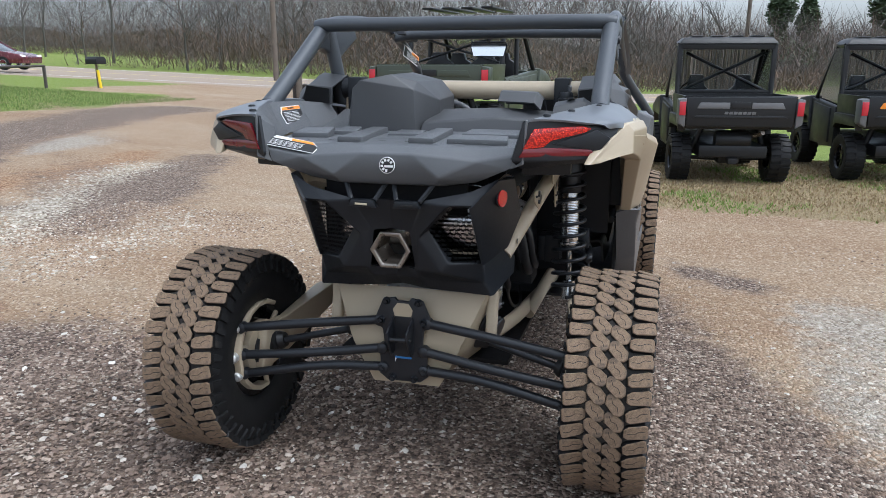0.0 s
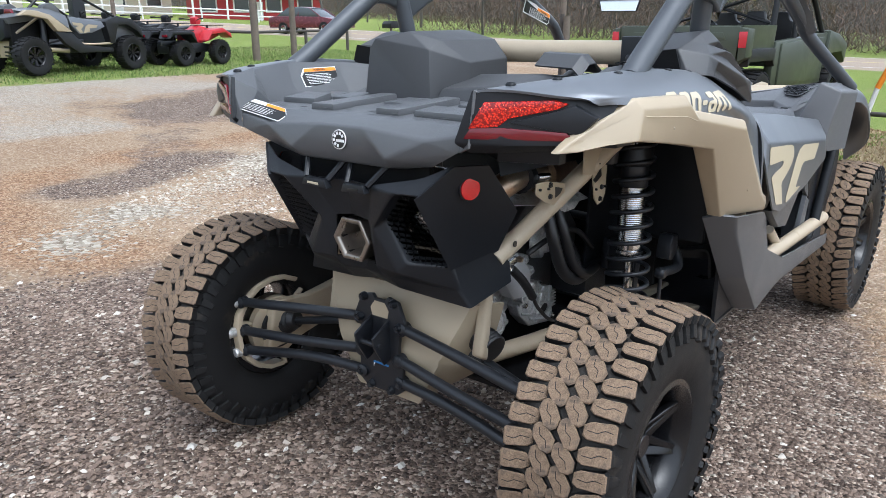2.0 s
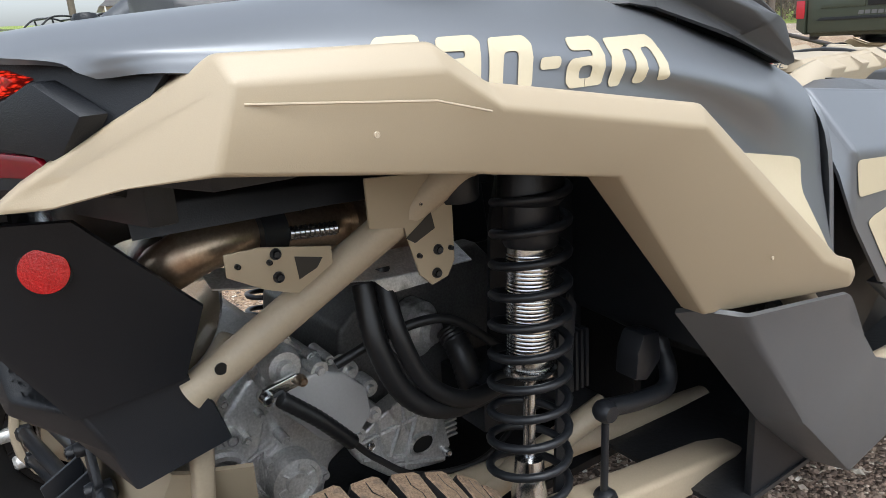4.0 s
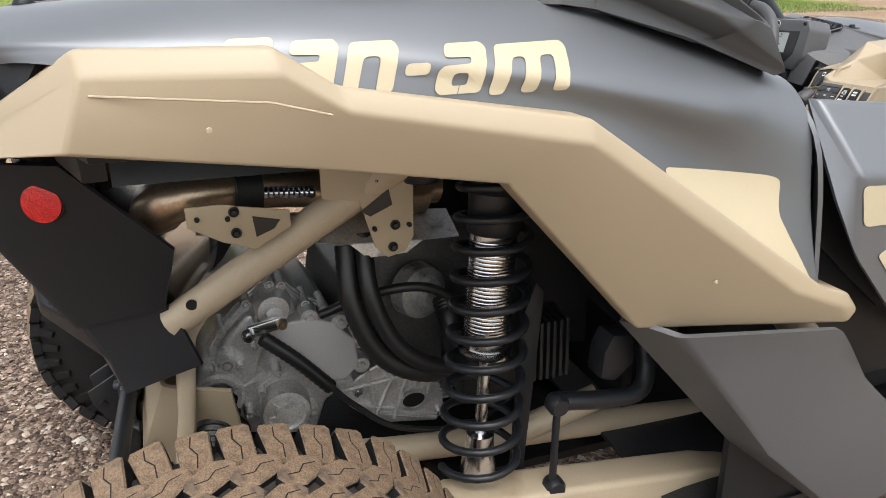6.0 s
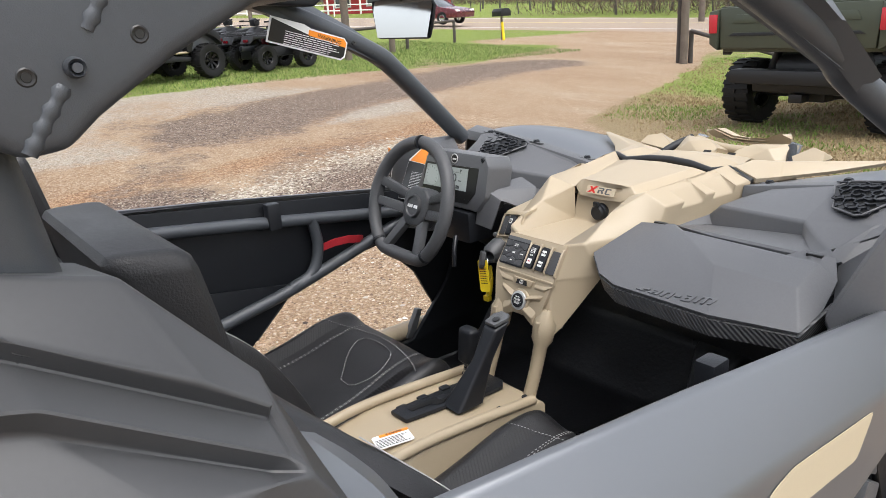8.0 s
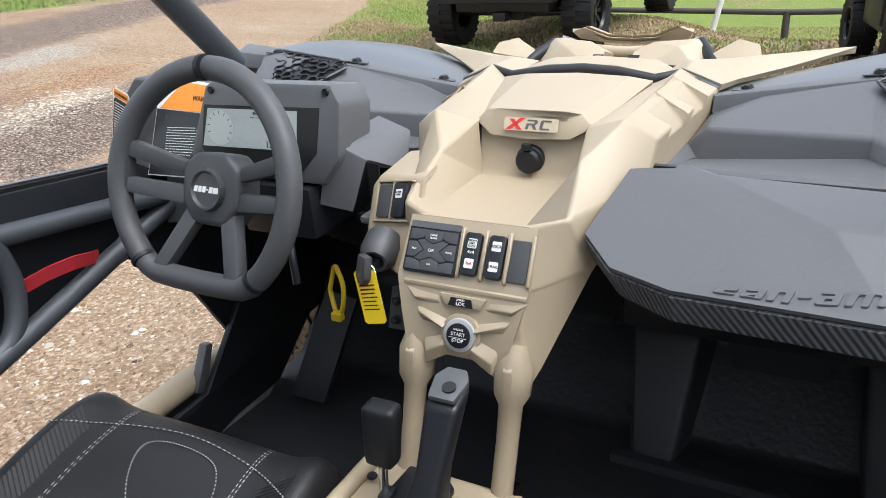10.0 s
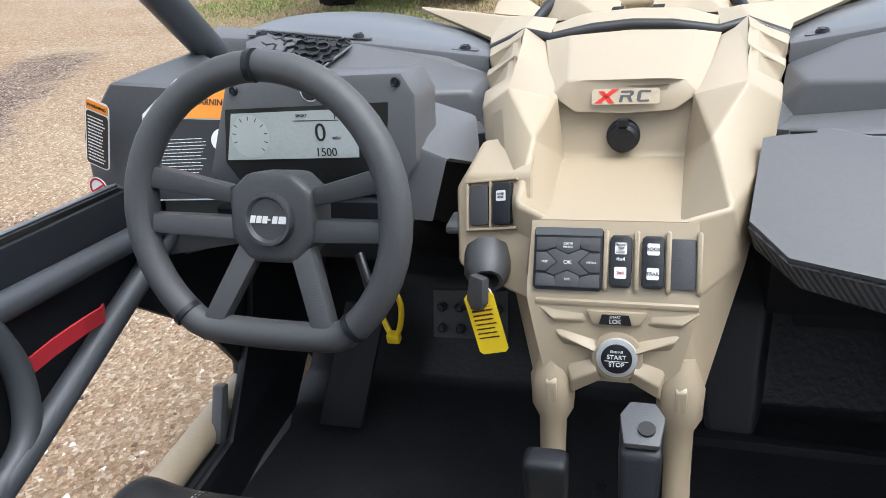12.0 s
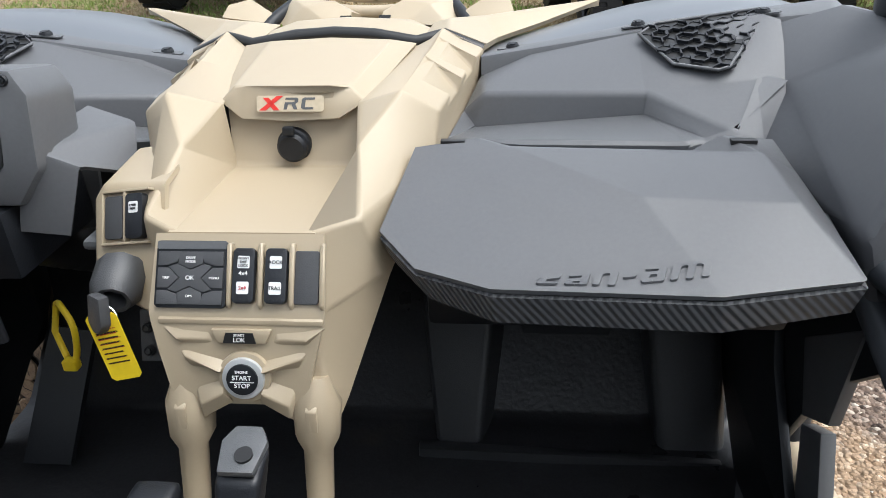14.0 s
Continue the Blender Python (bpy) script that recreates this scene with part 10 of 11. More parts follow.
    tube("belt_brace", [(-0.60, 0.62, 1.25), (0.55, 0.66, 1.80)], 0.025, MB["body_black"], u, seg=8)
    tube("belt_brace", [(0.60, 0.64, 1.25), (-0.55, 0.68, 1.80)], 0.025, MB["body_black"], u, seg=8)
    if closed:
        rw = prism("rear_window", [(-0.62, 1.26), (0.62, 1.26), (0.62, 1.86), (-0.62, 1.86)], 0.545, 0.55, glass("cab_glass", (0.75, 0.8, 0.82)), u, "clear rear window", axis="y", bevel=0)
        for a, b in (((-0.66, 1.22), (0.66, 1.27)), ((-0.66, 1.84), (0.66, 1.92))):
            prism("window_frame", [a, (b[0], a[1]), b, (a[0], b[1])], 0.53, 0.57, MB["body_black"], u, axis="y", bevel=0.008)
        for s in (-1, 1):
            prism("window_frame", [(s * 0.62, 1.22), (s * 0.69, 1.22), (s * 0.69, 1.92), (s * 0.62, 1.92)], 0.53, 0.57, MB["body_black"], u, axis="y", bevel=0.008)
    prism("windscreen", [(-0.6, L - 0.36), (0.6, L - 0.36), (0.57, L - 0.93), (-0.57, L - 0.93)], [1.12, 1.12, 1.9, 1.9], [1.125, 1.125, 1.905, 1.905], glass("screen_glass", (0.8, 0.85, 0.86)), u, axis="z", bevel=0)
    prism("bonnet", [(L - 0.4, 1.12), (L + 0.55, 0.98), (L + 0.62, 0.62), (L - 0.4, 0.62)], -0.56, 0.56, body, u, bevel=0.03)
    lathe("silencer", [(0.0001, -0.24), (0.11, -0.23), (0.13, -0.18), (0.13, 0.18), (0.11, 0.23), (0.0001, 0.24)], MB["body_black"], u, "black silencer", seg=24, m=Matrix.Translation((0, -0.28, 0.62)))
    tube("tail_pipe", [(0.2, -0.3, 0.66), (0.3, -0.4, 0.7), (0.34, -0.5, 0.74)], 0.03, M["tip"], u, curved=4, seg=10)
    if crew:
        prism("rear_bumper", [(-0.55, 0.48), (0.55, 0.48), (0.60, 0.56), (0.55, 0.62), (-0.55, 0.62), (-0.60, 0.56)], -0.62, -0.45, MB["body_black"], u, "angular black bumper", axis="y", bevel=0.02)
        for s in (-1, 1):
            tube("bumper_arm", [(s * 0.3, -0.5, 0.55), (s * 0.25, -0.2, 0.5)], 0.03, MB["body_black"], u, seg=8)
    box("tow_hitch", (-0.06, -0.45, 0.30), (0.06, -0.3, 0.38), MB["body_black"], u)
    box("axle_case", (-0.15, -0.2, 0.28), (0.15, 0.2, 0.48), MB["body_black"], u, bevel=0.03)
    tube("steering_wheel", [Vector((-0.34 + 0.17 * math.cos(a), L - 0.72 - 0.06 * math.sin(a), 1.22 + 0.15 * math.sin(a))) for a in [k * math.pi / 10 for k in range(20)]], 0.016, MB["body_black"], u, closed=True, seg=8)
    return u


ua = utility("black enclosed utility vehicle parked on grass, grey tailgate trim", MB["body_black"], MB["body_grey"], False, True)
ua.matrix_basis = ground_pose(1.60, 8.05, 8) @ Matrix.Scale(0.9, 4)
ub = utility("black enclosed utility vehicle with an orange tailgate stripe, parked on grass", MB["body_black"], M["orange"], False, True)
ub.matrix_basis = ground_pose(3.72, 8.75, 8) @ Matrix.Scale(0.9, 4)
uc = utility("olive crew-cab utility vehicle with open windows, parked on dry grass", MB["body_green"], MB["body_green"], True, False)
for ob in uc.children_recursive:
    if ob.type == "MESH" and ob.parent == uc:
        for v in ob.data.vertices:
            v.co.z = min(v.co.z, 1.22) + 0.68 * max(0.0, v.co.z - 1.22)
uc.matrix_basis = ground_pose(-2.6, 9.28, -4) @ Matrix.Diagonal((1.22, 1.05, 1.1, 1))


def sport(label, body, accent, arms, rim):
    """A sport side-by-side like the main one, seen from far, heading to +y, its rear axle at y = 0."""
    u = thing("parked_side_by_side", label, "off-road vehicle", "side-by-sides along the grass")
    for x in (-0.70, 0.70):
        for y in (0.0, 2.5):
            small_wheel(u, x, y, 0.385, 0.27, rim)
    box("belly", (-0.42, 0.1, 0.42), (0.42, 2.75, 0.5), MB["body_black"], u, bevel=0.02)
    for f in (False, True):
        s = -1 if f else 1
        prism("rear_flare", [(-0.2, 1.16), (0.0, 1.27), (0.2, 1.26), (0.5, 1.18), (0.98, 0.85), (0.62, 0.86), (0.42, 1.1), (0.0, 1.17)], 0.62, 0.76, accent, u, "wheel arch flare", bevel=0.015, flip=f)
        prism("side_panel", [(-0.22, 1.28), (0.2, 1.32), (0.52, 1.30), (0.9, 1.18), (0.93, 0.9), (0.5, 1.15), (0.0, 1.22)], [0.42, 0.44, 0.46, 0.55, 0.7, 0.7, 0.66], [0.52, 0.68, 0.70, 0.70, 0.75, 0.75, 0.72], body, u, "side panel", bevel=0.02, flip=f)
        prism("door", [(0.95, 1.16), (1.8, 1.06), (1.85, 0.95), (1.5, 0.83), (1.15, 0.8), (0.98, 0.98)], [0.66] * 6, [0.70, 0.70, 0.73, 0.74, 0.74, 0.74], body, u, "half door", bevel=0.02, flip=f)
        dm = facing((s * 0.7415, 0, 0), (0, 1, 0), (0, 0, 1))
        for pts in ([(1.0, 1.04), (1.24, 1.02), (1.28, 0.97), (1.2, 0.9), (1.24, 0.83), (1.16, 0.83), (1.06, 0.93), (1.15, 0.97), (1.02, 0.98)], [(1.64, 0.98), (1.4, 1.0), (1.32, 0.95), (1.26, 0.82), (1.42, 0.85), (1.42, 0.92), (1.6, 0.93)]):
            plate("door_decal", pts, dm @ pose(0, 0, 0.001 * s), accent, u, thick=0.002 * s)
        prism("cladding", [(0.56, 0.86), (0.98, 0.82), (1.25, 0.58), (2.0, 0.5), (2.0, 0.42), (1.1, 0.42), (0.8, 0.6)], 0.62, 0.74, MB["body_black"], u, bevel=0.015, flip=f)
        tube("sill_tube", [(0.69, 1.0, 0.75), (0.70, 1.25, 0.6), (0.70, 2.0, 0.6)], 0.025, accent, u, curved=3, flip=f, seg=8)
        prism("front_side", [(1.85, 1.06), (2.2, 1.18), (2.6, 1.12), (2.85, 0.95), (2.9, 0.7), (2.75, 0.85), (2.45, 1.0), (2.2, 0.98), (2.05, 0.6), (1.95, 0.6)], 0.56, 0.75, MB["body_black"], u, "front fender", bevel=0.02, flip=f)
        tube("cage_rail", [(0.60, 0.15, 1.30), (0.59, 0.55, 1.60), (0.57, 1.0, 1.645), (0.57, 1.4, 1.55), (0.70, 2.15, 1.17)], 0.028, MB["body_black"], u, curved=4, flip=f, seg=8)
        tube("cage_post", [(0.57, 0.66, 1.25), (0.59, 0.6, 1.6)], 0.026, MB["body_black"], u, flip=f, seg=8)
        tube("trailing_arm", [(0.58, 0.0, 0.42), (0.55, 0.5, 0.50), (0.52, 1.0, 0.46)], 0.045, arms, u, curved=3, flip=f, seg=8)
        tube("front_arm", [(0.2, 2.45, 0.45), (0.6, 2.5, 0.40)], 0.03, arms, u, flip=f, seg=8)
        tube("frame_tube", [(0.32, 0.0, 0.83), (0.45, 0.42, 1.12)], 0.027, accent, u, flip=f, seg=8)
        tube("rear_shock", [(0.47, 0.52, 1.15), (0.5, 0.46, 0.5)], 0.055, arms if arms is not accent else M["rod"], u, curved=22, seg=10, ribs=lambda i: 1 + 0.16 * (i % 2), flip=f)
        tube("front_shock", [(0.35, 2.5, 1.1), (0.52, 2.5, 0.45)], 0.05, arms if arms is not accent else M["rod"], u, curved=22, seg=10, ribs=lambda i: 1 + 0.16 * (i % 2), flip=f)
        prism("tail_lamp", [(0.42, 1.2), (0.64, 1.2), (0.60, 1.28), (0.44, 1.29)], -0.26, -0.20, M["red_lens"], u, "red tail lamp", axis="y", bevel=0.006, flip=f)
        prism("seat", [(0.85, 0.6), (1.4, 0.7), (1.4, 0.62), (0.95, 0.52)], 0.12, 0.55, M["vinyl"], u, "black seat", bevel=0.02, flip=f)
        prism("seat_back", [(0.75, 0.7), (0.9, 0.7), (0.82, 1.25), (0.7, 1.3)], 0.14, 0.54, M["vinyl"], u, "black seat back", bevel=0.03, flip=f)
        prism("shoulder_intake", [(0.42, 1.3), (0.45, 1.37), (0.62, 1.42), (0.72, 1.36), (0.82, 1.2)], 0.5, 0.69, GP, u, bevel=0.02, flip=f)
        for z in (0.55, 0.45, 0.38):
            tube("radius_rod", [(0.08, -0.12, z + 0.02), (0.6, -0.1, z)], 0.016, M["rod"], u, flip=f, seg=6)
    prism("bonnet", [(1.9, 1.1), (2.3, 1.12), (2.75, 1.0), (2.95, 0.8), (2.95, 0.6), (2.0, 0.6)], -0.56, 0.56, body, u, "bonnet", bevel=0.04)
    prism("bed", [(-0.26, 1.12), (0.3, 1.2), (0.55, 1.24), (0.55, 1.1), (-0.2, 1.0)], -0.42, 0.42, GP, u, "cargo bed", bevel=0.02)
    prism("engine_bay", [(-0.1, 0.5), (0.7, 0.45), (0.8, 1.15), (-0.15, 1.05)], -0.33, 0.33, M["dark"], u, bevel=0.03)
    prism("rear_fascia", [(-0.37, 1.1), (0.37, 1.1), (0.33, 0.75), (0.2, 0.68), (-0.2, 0.68), (-0.33, 0.75)], -0.26, -0.1, M["black_plastic"], u, "rear fascia", axis="y", bevel=0.03)
    prism("rear_plate", [(-0.25, 0.68), (0.25, 0.68), (0.12, 0.36), (-0.12, 0.36)], -0.12, -0.08, accent, u, axis="y", bevel=0.01)
    tube("cage_cross", [(-0.59, 0.55, 1.60), (0.59, 0.55, 1.60)], 0.028, MB["body_black"], u, seg=8)
    tube("cage_cross", [(-0.57, 1.35, 1.57), (0.57, 1.35, 1.57)], 0.026, MB["body_black"], u, seg=8)
    tube("steering_wheel", [Vector((-0.35 + 0.16 * math.cos(a), 1.62 - 0.04 * math.sin(a), 1.08 + 0.15 * math.sin(a))) for a in [k * math.pi / 10 for k in range(20)]], 0.016, MB["body_black"], u, closed=True, seg=8)
    prism("dash", [(1.75, 1.0), (1.9, 1.12), (2.2, 1.12), (2.1, 0.8)], -0.56, 0.56, GP, u, bevel=0.03)
    return u


s1 = sport("tan and grey sport side-by-side parked on the grass edge", SAT, TAN, TAN, M["rim"])
s1.matrix_basis = ground_pose(-15.0, 4.75, 17)
s2 = sport("black sport side-by-side parked in a row", MB["body_black"], MB["body_black"], M["rod"], M["rim"])
s2.matrix_basis = ground_pose(-17.0, 4.3, 17)
s3 = copy_thing(s2, ground_pose(-18.9, 3.9, 17))
copy_thing(s2, ground_pose(-20.8, 3.4, 17))
s4 = sport("white and red sport side-by-side with bright wheels", MB["body_white"], MB["body_black"], MB["body_red"], M["steel"])
s4.matrix_basis = ground_pose(-15.95, -0.45, -38)
s5 = sport("lime green sport side-by-side parked in a row", mat("lime_body", (0.35, 0.55, 0.05), 0.4), mat("lime_trim", (0.35, 0.55, 0.05), 0.4), M["rod"], M["rim"])
s5.matrix_basis = ground_pose(-23.5, 2.6, 17)
copy_thing(s2, ground_pose(-22.0, -1.8, 17))
copy_thing(s2, ground_pose(-24.5, -2.6, 17))


def quad(label, body):
    """A quad bike that heads to +y, its rear axle at y = 0."""
    q = thing("quad_bike", label, "quad bike", "quad bikes in a row")
    for x in (-0.45, 0.45):
        for y in (0.0, 1.28):
            small_wheel(q, x, y, 0.315, 0.24)
    prism("frame", [(-0.2, 0.3), (1.5, 0.32), (1.45, 0.5), (0.9, 0.55), (0.4, 0.6), (-0.2, 0.55)], -0.2, 0.2, MB["body_black"], q, bevel=0.03)
    prism("body", [(0.45, 0.5), (0.9, 0.52), (1.3, 0.6), (1.65, 0.72), (1.6, 0.86), (1.2, 0.92), (0.95, 0.98), (0.75, 0.85), (0.45, 0.75)], -0.17, 0.17, body, q, "body panel", bevel=0.04)
    prism("seat", [(-0.1, 0.74), (0.75, 0.76), (0.85, 0.88), (0.6, 0.86), (0.1, 0.90), (-0.15, 0.86)], -0.15, 0.15, M["vinyl"], q, "black seat", bevel=0.03)
    for s in (-1, 1):
        prism("rear_fender", [(-0.45, 0.66), (-0.3, 0.76), (0.25, 0.76), (0.45, 0.55), (0.35, 0.82), (-0.35, 0.84)], s * 0.15, s * 0.55, MB["body_black"], q, "rear fender", bevel=0.02)
        prism("front_fender", [(0.85, 0.60), (1.0, 0.76), (1.5, 0.80), (1.72, 0.66), (1.7, 0.78), (1.4, 0.92), (1.0, 0.86)], s * 0.15, s * 0.52, body, q, "front fender", bevel=0.02)
        tube("handlebar", [(0.0, 0.95, 1.02), (s * 0.14, 0.93, 1.12), (s * 0.36, 0.84, 1.14)], 0.014, MB["body_black"], q, curved=4, seg=8)
        tube("grip", [(s * 0.28, 0.87, 1.14), (s * 0.40, 0.82, 1.14)], 0.02, M["rubber"], q, seg=8)
        tube("shock", [(s * 0.18, 0.02, 0.66), (s * 0.32, 0.0, 0.34)], 0.035, M["rod"], q, seg=8, curved=14, ribs=lambda i: 1 + 0.2 * (i % 2))
        prism("tail_lamp", [(s * 0.3, 0.70), (s * 0.45, 0.70), (s * 0.45, 0.76), (s * 0.3, 0.76)], -0.47, -0.43, M["red_lens"], q, "red tail lamp", axis="y", bevel=0.005)
        for y0, y1, z in ((-0.4, 0.1, 0.9), (1.15, 1.6, 0.98)):
            tube("rack_rail", [(s * 0.35, y0, z), (s * 0.35, y1, z)], 0.012, MB["body_black"], q, seg=6)
    for y0, y1, z in ((-0.4, 0.1, 0.9), (1.15, 1.6, 0.98)):
        for k in range(4):
            yy = y0 + (y1 - y0) * k / 3
            tube("rack_bar", [(-0.36, yy, z), (0.36, yy, z)], 0.010, MB["body_black"], q, seg=6)
        tube("rack_leg", [(0, (y0 + y1) / 2, z), (0, (y0 + y1) / 2, z - 0.2)], 0.03, MB["body_black"], q, seg=6)
    prism("headlamp_pod", [(0.9, 1.0), (1.05, 1.0), (1.08, 1.1), (0.95, 1.2), (0.88, 1.16)], -0.1, 0.1, body, q, bevel=0.02)
    box("silencer", (0.16, -0.5, 0.5), (0.28, 0.0, 0.62), M["rod"], q, bevel=0.03)
    return q


q1 = quad("red quad bike with black racks at the end of a row", MB["body_red"])
q1.matrix_basis = ground_pose(-15.75, 8.7, 14)
q2 = quad("black quad bike with black racks in a row", MB["body_black"])
q2.matrix_basis = ground_pose(-17.0, 8.6, 14)
for k in range(4):
    copy_thing(q2, ground_pose(-18.25 - 1.2 * k, 8.4 - 0.2 * k, 14 + 3 * (k % 2)))

# ---- fences, posts, mail box and poles ----
def pipe_fence(pts, height, label, lower=None):
    fe = thing("pipe_fence", label, "fence", at=(pts[0][0], pts[0][1], float(rise(*map(np.float64, pts[0])))))
    tops = []
    for x, y in pts:
        z = float(rise(np.float64(x), np.float64(y)))
        tube("post", [(x, y, z - 0.2), (x, y, z + height + 0.02)], 0.055, MB["pipe"], fe, seg=10)
        tops.append((x, y, z + height))
    for a, b in zip(tops, tops[1:]):
        tube("rail", [a, b], 0.045, MB["pipe"], fe, seg=10)
    return fe


pipe_fence([(-19.5, 9.6), (-17.4, 12.4), (-18.6, 15.4), (-19.8, 18.4)], 0.75, "rusty dark pipe fence on the grass slope")
pipe_fence([(-8.8, 16.4), (-6.0, 15.4), (-3.0, 14.6), (0.0, 14.0), (4.0, 13.4), (9.0, 12.8), (15.0, 12.2)], 0.72, "dark pipe fence beyond the parked vehicles")
gp = thing("gate_post", "weathered wooden gate post beside a pipe", "post", at=(-8.85, 16.2, 0.1))
tube("post", [(-8.85, 16.2, -0.3), (-8.85, 16.2, 1.7)], 0.09, MB["wood"], gp, seg=10)
tube("pipe", [(-9.05, 16.3, -0.3), (-9.05, 16.3, 1.75)], 0.06, MB["pipe"], gp, seg=10)


def pole(x, y, h, r, name="utility_pole", label="tall weathered utility pole", m="wood"):
    z = float(rise(np.float64(x), np.float64(y)))
    p = tube(name, [(x, y, z - 0.5), (x + 0.02, y, z + h * 0.5), (x, y, z + h)], [r, r * 0.9, r * 0.8], MB[m], None, seg=12, curved=3)
    return tagged(p, label, "pole")


pole(-16.6, 11.9, 9.0, 0.11, "fence_pole", "tall dark pole on the grass")
pole(-17.9, 14.3, 3.2, 0.10, "fence_pole", "leaning dark fence pole")
for b, d in ((30.0, 44), (-5.0, 60), (63, 62), (78.5, 40)):
    pole(0.9 - d * math.sin(radians(b)), -1.8 + d * math.cos(radians(b)), 11.0, 0.16)
for x, y in ((-21.0, 8.9), (-24.5, 6.8)):
    z = float(rise(np.float64(x), np.float64(y)))
    tagged(box("canopy_post", (x - 0.17, y - 0.17, z - 0.2), (x + 0.17, y + 0.17, z + 5.5), MB["steel_dark"], bevel=0.01), "dark square steel canopy post", "post")
mb = thing("mail_box", "black mail box on a post with a yellow marker", "mail box", at=(-19.3, 20.3, 0.55))
zz = float(rise(np.float64(-19.3), np.float64(20.3)))
tube("post", [(-19.3, 20.3, zz - 0.2), (-19.3, 20.3, zz + 0.85)], 0.045, MB["wood"], mb, seg=8)
prism("box", [(20.05, zz + 0.85), (20.55, zz + 0.85), (20.55, zz + 1.02), (20.45, zz + 1.12), (20.15, zz + 1.12), (20.05, zz + 1.02)], -19.55, -19.05, MB["body_black"], mb, bevel=0.01)
tube("marker", [(-19.1, 20.2, zz - 0.1), (-19.12, 20.15, zz + 0.65)], 0.05, M["yellow"], mb, seg=8)
sz = float(rise(np.float64(-0.75), np.float64(11.5)))
sk2 = thing("marker_stake", "white and orange marker stake leaning by the fence", "marker", at=(-0.75, 11.5, sz))
tube("stake", [(-0.80, 11.5, sz - 0.1), (-0.66, 11.5, sz + 0.6)], 0.035, M["white"], sk2, seg=8)
tube("sleeve", [(-0.66, 11.5, sz + 0.6), (-0.50, 11.5, sz + 1.05)], 0.042, M["orange"], sk2, seg=8)

# ---- road furniture, car and buildings ----
def road_strip(name, v0, v1, x0, x1, dash=0.0):
    bm = bmesh.new()
    x = x0
    while x < x1:
        e = min(x1, x + (dash or 6.0))
        q = [(x, v0), (e, v0), (e, v1), (x, v1)]
        vs = []
        for a, v in q:
            y = 32.0 + 0.25 * a + 1.03 * v
            vs.append(bm.verts.new((a, y, float(rise(np.float64(a), np.float64(y))) + 0.03)))
        bm.faces.new(vs)
        x = e + (dash * 2 if dash else 0)
    return bm


tagged(part("road_line", road_strip("road_line", 1.2, 1.35, -150, 120), M["white"]), "white painted edge line of the road", "road line", kind="structure")
tagged(part("road_line", road_strip("road_line", 12.6, 12.75, -150, 120), M["white"]), "white painted edge line of the road", "road line", kind="structure")
tagged(part("road_line", road_strip("road_line", 6.9, 7.05, -150, 120), M["yellow"]), "yellow centre line of the road", "road line", kind="structure")


def saloon(x, y, turn, paint, label):
    c = thing("saloon_car", label, "car")
    for sx in (-0.78, 0.78):
        for yy in (0.0, 2.75):
            small_wheel(c, sx, yy, 0.33, 0.21, M["steel"])
    prism("body", [(-0.95, 0.35), (3.7, 0.32), (3.75, 0.62), (3.5, 0.76), (2.6, 0.92), (-0.4, 0.98), (-1.0, 0.9), (-1.02, 0.6)], -0.86, 0.86, paint, c, "painted body", bevel=0.06, seg=3)
    prism("cabin", [(-0.55, 0.95), (2.55, 0.9), (1.75, 1.38), (1.1, 1.45), (0.3, 1.43)], [-0.76] * 5, [0.76] * 5, MB["glass_dark"], c, "dark windows", bevel=0.05)
    prism("roof", [(0.25, 1.42), (1.8, 1.38), (1.1, 1.47)], -0.66, 0.66, paint, c, "painted roof", bevel=0.02)
    for s in (-1, 1):
        tube("window_pillar", [(s * 0.77, 2.5, 0.92), (s * 0.70, 1.75, 1.38)], 0.03, paint, c, seg=6)
        tube("window_pillar", [(s * 0.78, 1.0, 0.95), (s * 0.70, 1.05, 1.43)], 0.03, paint, c, seg=6)
        prism("head_lamp", [(s * 0.5, 0.6), (s * 0.82, 0.62), (s * 0.8, 0.74), (s * 0.52, 0.7)], 3.6, 3.72, M["white"], c, axis="y", bevel=0.01)
    c.matrix_basis = ground_pose(x, y, turn)
    return c


def at_bearing(b, d, ex=1.4, ey=-1.0):
    return ex - d * math.sin(radians(b)), ey + d * math.cos(radians(b))


cx, cy = at_bearing(51.6, 44)
saloon(cx, cy, -75, MB["maroon"], "maroon saloon car on the road")
cx, cy = at_bearing(66, 92)
saloon(cx, cy, 20, MB["body_black"], "dark parked car beside a cream building")


